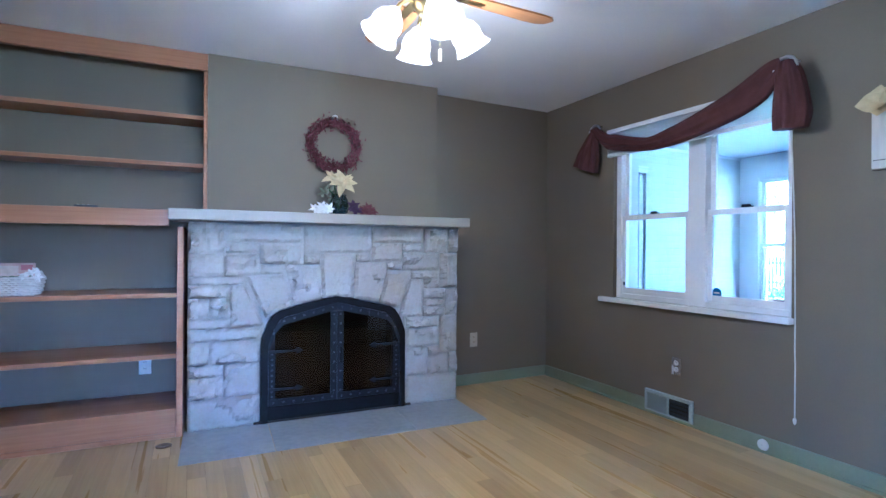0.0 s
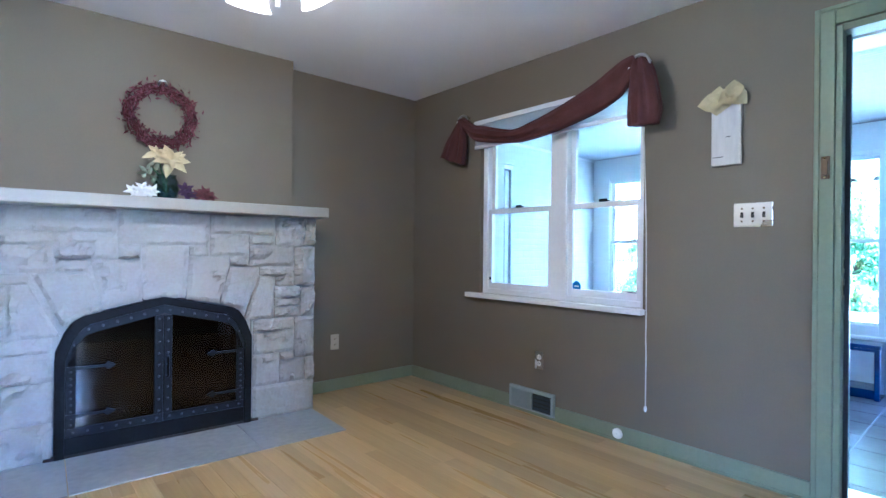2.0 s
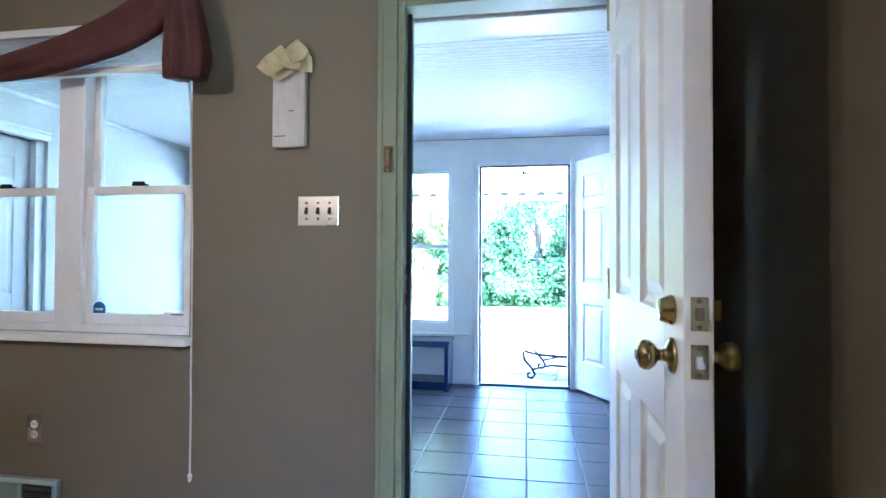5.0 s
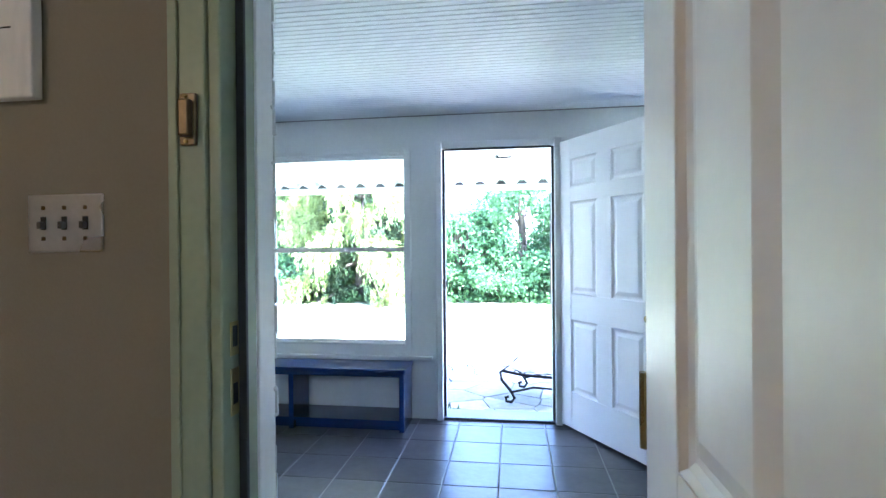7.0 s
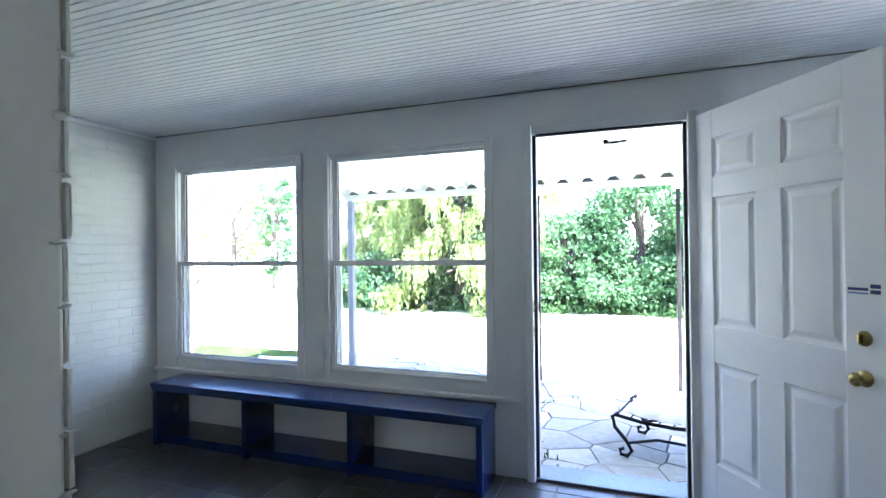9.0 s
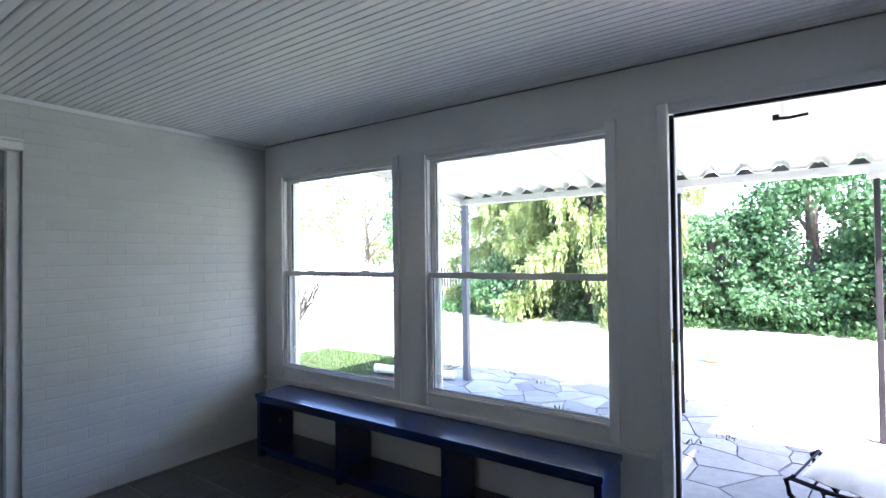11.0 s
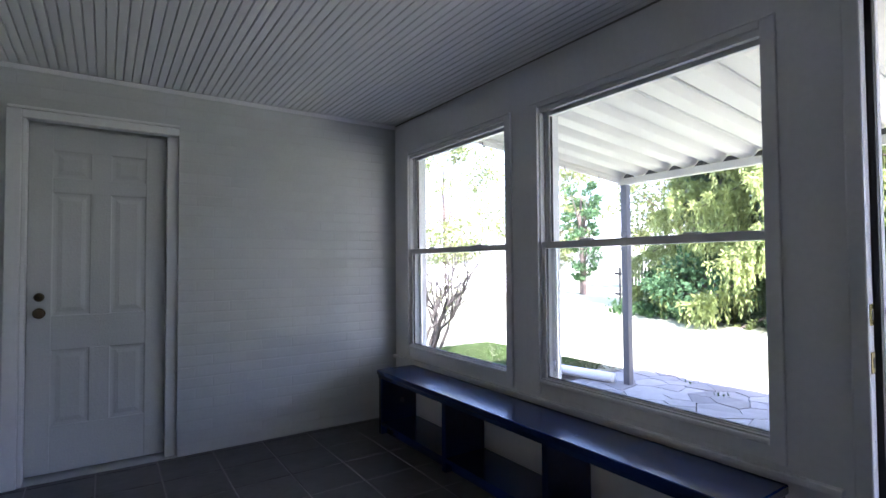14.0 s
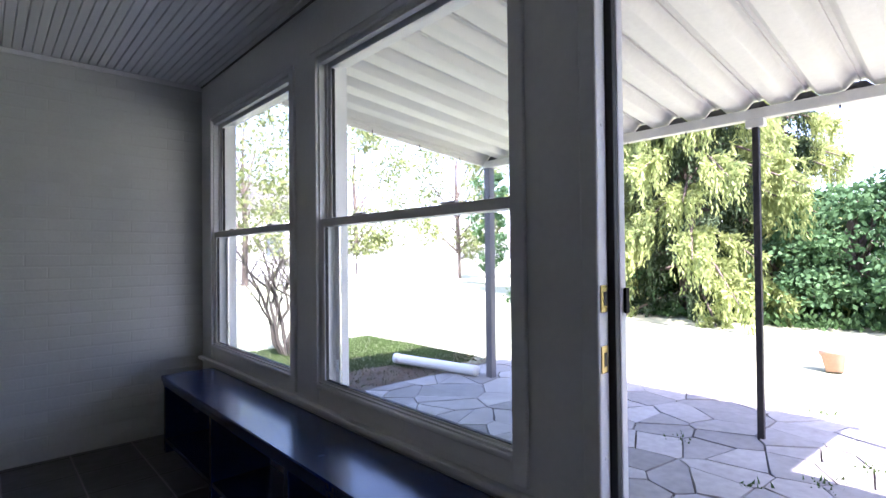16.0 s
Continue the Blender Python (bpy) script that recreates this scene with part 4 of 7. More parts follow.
def fire_door(x0, x1, hinge):
    """One arched iron door with riveted bands, strap hinges and smoked glass."""
    w = 0.042
    d = part("fire_door", block(x0, x1, 3.553, 3.568, 0.110, 0.110 + w, 0.002), STEEL_BAND, fireplace, "riveted iron fire door with smoked glass")
    zt = lambda x: arch_z(1.08 + (x - 1.08) * 0.473 / 0.437) - 0.040
    n = 10
    xs = [x0 + (x1 - x0) * i / n for i in range(n + 1)]
    bm = bmesh.new()
    v = [[bm.verts.new((x, y, zt(x) - dz)) for x in xs] for y, dz in ((3.553, 0), (3.553, w * 1.1), (3.568, w * 1.1), (3.568, 0))]
    for p in range(4):
        for i in range(n):
            bm.faces.new((v[p][i], v[p][i + 1], v[(p + 1) % 4][i + 1], v[(p + 1) % 4][i]))
    part("top_band", bm, STEEL_BAND, d)
    inner, outer = (x1, x0) if hinge < 0 else (x0, x1)
    for e, s, name in ((outer, 1 if outer == x0 else -1, "hinge_band"), (inner, 1 if inner == x0 else -1, "meeting_band")):
        a, b = sorted((e, e + s * w))
        z_top = min(zt(a), zt(b)) - w * 1.1
        part(name, block(a, b, 3.5525, 3.5675, 0.1525, z_top, 0.002), STEEL_BAND, d)
        for k in range(9):
            z = 0.17 + k * (z_top - 0.19) / 8
            bm = bmesh.new()
            lathe(bm, [(0.007, 0), (0.006, 0.003), (0, 0.005)], Matrix.Translation(((a + b) / 2, 3.5522, z)) @ pose(0, 0, 0, 90, 0, 0), 8)
            part("rivet", bm, RIVET, d)
    for k in range(7):
        x = x0 + (x1 - x0) * (k + 0.5) / 7
        for z in (0.131, zt(x) - 0.022):
            bm = bmesh.new()
            lathe(bm, [(0.007, 0), (0.006, 0.003), (0, 0.005)], Matrix.Translation((x, 3.5522, z)) @ pose(0, 0, 0, 90, 0, 0), 8)
            part("rivet", bm, RIVET, d)
    bm = bmesh.new()
    g = [(x0 + 0.03, 0.14)] + [(x, zt(x) - 0.03) for x in xs[1:-1]] + [(x1 - 0.03, 0.14)]
    prism(bm, g[::-1], 0.004, Matrix.Translation((0, 3.570, 0)))
    part("glass", bm, FIRE_GLASS, d, "smoked fireproof glass").visible_shadow = False
    for z in (0.215, 0.455):
        s = 1 if hinge < 0 else -1
        bm = bmesh.new()
        e = outer
        line = [(0.0, 0.010), (0.14, 0.006), (0.165, 0.006), (0.175, 0.022), (0.215, 0.0), (0.175, -0.022), (0.165, -0.006), (0.14, -0.006), (0.0, -0.010)]
        prism(bm, [(e + s * x, z + y) for x, y in line][::s], 0.006, Matrix.Translation((0, 3.5455, 0)))
        part("strap_hinge", bm, STEEL_BAND, d, "arrow-tipped strap hinge")
    if hinge > 0:
        bm = bmesh.new()
        tube(bm, [(x0 + 0.02, 3.55, 0.47), (x0 + 0.02, 3.525, 0.465), (x0 + 0.02, 3.525, 0.36), (x0 + 0.02, 3.55, 0.355)], 0.006, 8)
        part("handle", bm, IRON, d)


fire_door(0.646, 1.079, -1)
fire_door(1.081, 1.514, 1)

# hearth of three slabs, flush on the floor
hearth = empty("hearth", None, "blue-grey stone hearth of three slabs", "hearth", m=FR)
for a, b in ((0.17, 0.645), (0.649, 1.475), (1.479, 1.965)):
    part("slab", block(a, b, 3.09, 3.60, -0.003, 0.006, 0.002), BLUESTONE, hearth)

# ---- built-in bookcase ----
case = empty("built_in_bookcase", None, "reddish oak built-in bookcase, nearly empty", "bookcase", m=FR)
part("back_panel", block(-1.50, 0.286, 3.975, 3.99, 0.0, ZC - 0.002), BROWN_WALL, case, "taupe-brown painted back")
part("deck", block(-1.50, 0.0905, 3.535, 3.974, 1.302, 1.33, 0.004), SHELF_WOOD, case, "deep oak counter shelf")
part("deck_edge", block(-1.50, 0.0905, 3.52, 3.5345, 1.235, 1.331, 0.004), SHELF_WOOD, case)
part("lower_side", block(0.132, 0.166, 3.535, 3.974, 0.0, 1.2345, 0.003), SHELF_WOOD, case)
part("upper_side", block(0.262, 0.286, 3.742, 3.974, 1.331, 2.235, 0.003), SHELF_WOOD, case)
part("filler", block(0.0915, 0.29, 3.80, 3.974, 1.302, 1.3305), SHELF_WOOD, case)
part("cornice", block(-1.50, 0.286, 3.735, 3.765, 2.236, ZC - 0.003, 0.003), SHELF_WOOD, case)
part("kick_board", block(-1.50, 0.1315, 3.55, 3.57, 0.0, 0.165, 0.003), SHELF_WOOD, case)
part("kick_trim", block(-1.50, 0.1315, 3.537, 3.5495, 0.0, 0.03, 0.003), SHELF_WOOD, case)
part("bottom_shelf", block(-1.50, 0.1315, 3.5705, 3.974, 0.14, 0.163), SHELF_WOOD, case)
for z, y, x in ((0.845, 3.545, 0.1315), (0.488, 3.545, 0.1315), (1.948, 3.75, 0.2615), (1.643, 3.75, 0.2615)):
    part("shelf", block(-1.50, x, y, 3.974, z - 0.026, z, 0.003), SHELF_WOOD, case)
p = FR @ Vector((-0.075, 3.974, 0.347))
outlet(p, -2.6, PLASTIC_WHITE, "white double socket inside the bookcase")

# basket with a picture box and white flowers
WICKER = material("white_wicker", (0.66, 0.63, 0.58), 0.7, vary=0.15, grain=60, bump=0.4)
CARD = material("printed_card_box", (0.36, 0.20, 0.16), 0.5, vary=0.3, grain=14, patch=20, bump=0, second=(0.55, 0.40, 0.33))
GREEN_LEAF = material("green_silk_leaf", (0.05, 0.13, 0.04), 0.6, vary=0.2)
WHITE_PETAL = material("white_silk_petal", (0.78, 0.77, 0.74), 0.65, vary=0.06, bump=0.2)
basket = empty("wicker_basket", None, "small white woven basket on the shelf", "basket", m=FR @ Matrix.Translation((-0.66, 3.66, 0.846)))
part("base", block(-0.105, 0.105, -0.055, 0.055, 0.0, 0.008, 0.003), WICKER, basket)
for k in range(9):
    z = 0.013 + k * 0.0105
    g = 1 + 0.018 * k
    bm = bmesh.new()
    pts = []
    for i in range(56):
        a = 2 * math.pi * i / 56
        r = (abs(math.cos(a)) ** 6 / 0.112 ** 6 + abs(math.sin(a)) ** 6 / 0.06 ** 6) ** (-1 / 6) * g
        wv = 0.0035 * math.sin(14 * a + math.pi * (k % 2))
        pts.append(((r + wv) * math.cos(a), (r + wv) * math.sin(a), z))
    tube(bm, pts, 0.0065, 6, True)
    part("weave", bm, WICKER, basket, smooth=True)
for hx in (-0.118, 0.118):
    bm = bmesh.new()
    tube(bm, [(hx, 0.03 * math.cos(a), 0.095 + 0.032 * math.sin(a)) for a in [math.pi * i / 8 for i in range(9)]], 0.006, 6)
    part("handle", bm, WICKER, basket, smooth=True)
cardbox = empty("card_box", None, "printed reddish card box standing in the basket", "box", m=FR @ Matrix.Translation((-0.68, 3.685, 0.855)) @ pose(0, 0, 0, -8, 0, 4))
part("carton", block(-0.085, 0.10, -0.012, 0.012, 0.0, 0.165, 0.002), CARD, cardbox)
part("print_panel", block(-0.07, 0.03, -0.0135, -0.0122, 0.09, 0.15), material("pale_print", (0.62, 0.5, 0.42), 0.5, vary=0.2, grain=30), cardbox)
part("print_bar", block(0.04, 0.092, -0.0135, -0.0122, 0.125, 0.155), material("rose_print", (0.42, 0.16, 0.17), 0.5), cardbox)
posy = empty("white_flower_posy", None, "white silk flowers with green leaves in the basket", "artificial flower", m=FR @ Matrix.Translation((-0.57, 3.60, 0.955)))
for i, (fx, fy, fz) in enumerate(((0, 0, 0.01), (0.03, -0.012, -0.012), (-0.03, -0.01, -0.005), (0.018, 0.012, 0.018))):
    flower(posy, (fx, fy, fz), pose(0, 0, 0, 50, 0, 20 * i), 6, 0.03, WHITE_PETAL, "petal", 20 + i)
for i in range(7):
    bm = bmesh.new()
    petal(bm, 0.05, 0.012, 0.4, Matrix.Translation((-0.06 - 0.012 * i, 0.0, -0.012)) @ pose(0, 0, 0, 0, -30, 50 * i))
    part("leaf", bm, GREEN_LEAF, posy)
bm = bmesh.new()
tube(bm, [(0, 0, 0.0), (-0.02, 0.01, -0.05), (-0.03, 0.01, -0.095)], 0.006, 6)
part("stem", bm, GREEN_LEAF, posy)

# flat dark things on the counter shelf
DARK_PLASTIC = material("black_plastic", (0.02, 0.02, 0.022), 0.4)
remote = empty("remote_control", None, "small black remote control lying on the counter shelf", "remote control", m=FR @ Matrix.Translation((-0.33, 3.62, 1.3315)) @ pose(0, 0, 0, 0, 0, 12))
part("case", block(-0.055, 0.055, -0.02, 0.02, 0, 0.017, 0.005), DARK_PLASTIC, remote)
for i in range(4):
    part("button", block(-0.04 + i * 0.022, -0.028 + i * 0.022, -0.007, 0.007, 0.0172, 0.0195, 0.002), PLASTIC_BEIGE, remote)
coaster = empty("small_dish", None, "small dark metal dish on the counter shelf", "dish", m=FR @ Matrix.Translation((-0.15, 3.64, 1.3315)))
bm = bmesh.new()
lathe(bm, [(0, 0), (0.022, 0), (0.032, 0.008), (0.030, 0.008), (0.020, 0.003), (0, 0.003)], None, 20)
part("dish_body", bm, DARK_BRASS, coaster, smooth=True)

# brass floor outlet
drain = empty("floor_socket", (0.075, 3.50, 0.0), "small round brass floor socket cover", "outlet")
bm = bmesh.new()
lathe(bm, [(0, 0.0005), (0.042, 0.0005), (0.042, 0.003), (0.034, 0.006), (0.026, 0.004), (0, 0.004)], None, 26)
part("cover", bm, DARK_BRASS, drain, smooth=True)
part("slot", block(-0.012, 0.012, -0.0018, 0.0018, 0.0042, 0.005), BLACK, drain)

# ---- on and above the mantel ----
VINE = material("dusky_red_vine", (0.17, 0.045, 0.055), 0.8, vary=0.3, grain=40)
wreath = empty("berry_wreath", None, "dusky red twig wreath hung on the chimney breast", "wreath", m=FR @ Matrix.Translation((1.082, 3.705, 1.828)))
rnd = random.Random(5)
for k in range(10):
    bm = bmesh.new()
    ph, rr = rnd.uniform(0, 6.28), rnd.uniform(0.135, 0.178)
    tube(bm, [((rr + 0.014 * math.sin(5 * a + ph)) * math.cos(a), 0.010 * math.cos(4 * a + ph) - 0.004, (rr + 0.014 * math.sin(5 * a + ph)) * math.sin(a)) for a in [2 * math.pi * i / 60 for i in range(60)]], 0.0042, 5, True)
    part("vine", bm, VINE, wreath)
bm = bmesh.new()
for i in range(900):
    a = rnd.uniform(0, 2 * math.pi)
    r = rnd.gauss(0.158, 0.022)
    ln = rnd.uniform(0.014, 0.032)
    petal(bm, ln, ln * 0.20, 0.3, Matrix.Translation((r * math.cos(a), rnd.uniform(-0.03, 0.005), r * math.sin(a))) @ pose(0, 0, 0, rnd.uniform(0, 360), rnd.uniform(0, 360), rnd.uniform(0, 360)))
tagged(part("leaf_sprig", bm, VINE, wreath), "dusky red dried leaves", kind="stuff")
bm = bmesh.new()
tube(bm, [(-0.02, -0.012, 0.175), (-0.012, -0.028, 0.195), (0.0, -0.024, 0.20), (0.012, -0.028, 0.195), (0.02, -0.012, 0.175)], 0.007, 8)
part("hook", bm, NICKEL, wreath, "small silver hanger", smooth=True)

VASE = clear_glass("blue_green_vase_glass", (0.62, 0.74, 0.74), 1.3)
vase = empty("glass_vase", None, "blue-green glass vase on the mantel shelf", "vase", m=FR @ Matrix.Translation((1.085, 3.56, 1.336)))
bm = bmesh.new()
lathe(bm, [(0, 0.0), (0.045, 0.0), (0.060, 0.02), (0.068, 0.06), (0.060, 0.10), (0.047, 0.125), (0.052, 0.135), (0.049, 0.135), (0.044, 0.123), (0.056, 0.10), (0.063, 0.06), (0.055, 0.022), (0.040, 0.006), (0, 0.006)], None, 28)
part("vessel", bm, VASE, vase, smooth=True)
PEBBLE = material("blue_glass_pebble", (0.10, 0.17, 0.22), 0.2, vary=0.3)
bm = bmesh.new()
for i in range(26):
    a, r = rnd.uniform(0, 6.28), 0.045 * math.sqrt(rnd.random())
    bmesh.ops.create_icosphere(bm, subdivisions=1, radius=0.011, matrix=Matrix.Translation((r * math.cos(a), r * math.sin(a), rnd.uniform(0.018, 0.05))))
part("pebbles", bm, PEBBLE, vase, "dark blue pebbles in the vase", smooth=True)
poin = empty("silk_poinsettia", None, "cream silk poinsettia with green sprigs in the vase", "artificial flower", m=FR @ Matrix.Translation((1.085, 3.56, 1.336)))
flower(poin, (0.015, -0.045, 0.215), pose(0, 0, 0, 65, 0, 0), 7, 0.105, CREAM, "petal", 31)
flower(poin, (-0.055, -0.03, 0.245), pose(0, 0, 0, 55, -20, 10), 4, 0.07, CREAM, "petal", 32)
for sx, sz in ((0.0, 0.20), (-0.05, 0.235), (-0.08, 0.17)):
    bm = bmesh.new()
    tube(bm, [(0, 0, 0.02), (sx * 0.3, -0.01, 0.12), (sx, -0.03, sz)], 0.004, 6)
    part("stem", bm, GREEN_LEAF, poin)
SAGE = material("pale_sage_leaf", (0.30, 0.33, 0.22), 0.7, vary=0.25)
for i in range(16):
    bm = bmesh.new()
    petal(bm, rnd.uniform(0.035, 0.06), 0.012, 0.3, Matrix.Translation((-0.075 + rnd.uniform(-0.035, 0.03), -0.02 + rnd.uniform(-0.02, 0.02), 0.15 + rnd.uniform(-0.05, 0.06))) @ pose(0, 0, 0, rnd.uniform(-60, 60), rnd.uniform(-80, 20), rnd.uniform(0, 360)))
    part("leaf", bm, SAGE, poin)
white = empty("white_silk_flower", None, "white silk flower lying on the mantel shelf", "artificial flower", m=FR @ Matrix.Translation((0.965, 3.50, 1.336)))
for i, (fx, fz) in enumerate(((-0.045, 0.028), (0.0, 0.045), (0.045, 0.032), (0.02, 0.022), (-0.02, 0.02))):
    flower(white, (fx, -0.012 * (i % 2), fz), pose(0, 0, 0, 60, 10 * i - 20, 0), 6, 0.042, WHITE_PETAL, "petal", 40 + i)
PURPLE = material("deep_purple_petal", (0.05, 0.016, 0.07), 0.7, vary=0.25)
PLUM = material("dark_plum_petal", (0.12, 0.028, 0.035), 0.7, vary=0.25)
purple = empty("purple_silk_flower", None, "dark purple and plum silk flowers on the mantel shelf", "artificial flower", m=FR @ Matrix.Translation((1.215, 3.52, 1.336)))
for i, (fx, fz, mt) in enumerate(((-0.045, 0.055, PURPLE), (-0.025, 0.03, PURPLE), (0.03, 0.03, PLUM), (0.08, 0.028, PLUM), (0.055, 0.042, PLUM))):
    flower(purple, (fx, -0.01, fz), pose(0, 0, 0, 60, 14 * i - 30, 0), 6, 0.05, mt, "petal", 60 + i)

# ---- ceiling fan with four lamps ----
FAN = Vector((1.03, 2.09, 0))
BLADE = material("oak_fan_blade", (0.36, 0.19, 0.065), 0.35, vary=0.25, grain=20, patch=4, bump=0.05, stretch=(0.25, 3, 1), second=(0.22, 0.10, 0.03))
SHADE = glowing("lit_frosted_glass", (1.0, 0.78, 0.44), 0.05)
BULB = glowing("lit_bulb", (1.0, 0.86, 0.62), 1.0)
fan_ob = empty("ceiling_fan", (FAN.x, FAN.y, ZC), "brass ceiling fan with oak blades and four lit glass shades", "ceiling fan")
bm = bmesh.new()
lathe(bm, [(0, -0.0005), (0.075, -0.0005), (0.075, -0.02), (0.055, -0.05), (0.05, -0.06), (0.095, -0.075), (0.115, -0.11), (0.115, -0.17), (0.085, -0.20), (0.05, -0.205), (0, -0.205)], None, 32)
part("motor_housing", bm, BRASS, fan_ob, smooth=True)
bm = bmesh.new()
lathe(bm, [(0, -0.206), (0.045, -0.206), (0.06, -0.23), (0.062, -0.27), (0.045, -0.30), (0.02, -0.315), (0, -0.316)], None, 28)
part("light_kit", bm, BRASS, fan_ob, smooth=True)
for k in range(4):
    a = 1.0 + 90 * k
    turn = pose(0, 0, -0.205, 0, 0, a) @ pose(0, 0, 0, 12, 0, 0)
    bm = bmesh.new()
    line = [(0.19, -0.045), (0.24, -0.056), (0.52, -0.066), (0.575, -0.062), (0.605, -0.035), (0.605, 0.035), (0.575, 0.062), (0.52, 0.066), (0.24, 0.056), (0.19, 0.045)]
    lo, hi = [bm.verts.new(turn @ Vector((x, y, -0.004))) for x, y in line], [bm.verts.new(turn @ Vector((x, y, 0.004))) for x, y in line]
    bm.faces.new(lo[::-1])
    bm.faces.new(hi)
    for i in range(len(line)):
        bm.faces.new((lo[i], lo[(i + 1) % len(line)], hi[(i + 1) % len(line)], hi[i]))
    blade = part("blade", bm, BLADE, fan_ob, "oak veneer fan blade")
    bm = bmesh.new()
    box(bm, 0.08, 0.26, -0.018, 0.018, -0.012, -0.0045, 0.003, turn)
    part("blade_bracket", bm, BRASS, blade)
    b = 82 + 90 * k
    arm = pose(0, 0, 0, 0, 0, b)
    bm = bmesh.new()
    tube(bm, [arm @ Vector(q) for q in ((0.04, 0, -0.27), (0.08, 0, -0.262), (0.115, 0, -0.285), (0.13, 0, -0.315))], 0.009, 8)
    lamp_arm = part("lamp_arm", bm, BRASS, fan_ob, smooth=True)
    tilt = arm @ Matrix.Translation((0.128, 0, -0.31)) @ pose(0, 0, 0, 0, 180 - 32, 0)
    bm = bmesh.new()
    prof = [(0.022, 0.0), (0.030, 0.012), (0.052, 0.035), (0.062, 0.065), (0.060, 0.09), (0.066, 0.112), (0.078, 0.128)]
    lathe(bm, prof + [(r - 0.003, z) for r, z in prof[::-1]], tilt, 28)
    part("glass_shade", bm, SHADE, lamp_arm, "lit frosted tulip glass shade", smooth=True).visible_shadow = False
    bm = bmesh.new()
    lathe(bm, [(0, 0.02), (0.013, 0.022), (0.016, 0.045), (0.027, 0.075), (0.024, 0.098), (0, 0.108)], tilt, 16)
    part("bulb", bm, BULB, lamp_arm, "lit bulb", smooth=True).visible_shadow = False
    mouth = Vector((FAN.x, FAN.y, ZC)) + tilt @ Vector((0, 0, 0.10))
    bulb_light(mouth, 0.122)
for cx, cy, z0, z1 in ((0.03, -0.05, -0.30, -0.455), (-0.035, -0.03, -0.30, -0.395)):
    bm = bmesh.new()
    for i in range(int((z0 - z1) / 0.006)):
        bmesh.ops.create_icosphere(bm, subdivisions=1, radius=0.0022, matrix=Matrix.Translation((cx, cy, z0 - i * 0.006)))
    ch = part("pull_chain", bm, BRASS, fan_ob)
    bm = bmesh.new()
    lathe(bm, [(0, 0), (0.006, -0.002), (0.007, -0.035), (0.009, -0.048), (0, -0.05)], Matrix.Translation((cx, cy, z1)), 12)
    part("chain_knob", bm, PLASTIC_WHITE, ch, smooth=True)

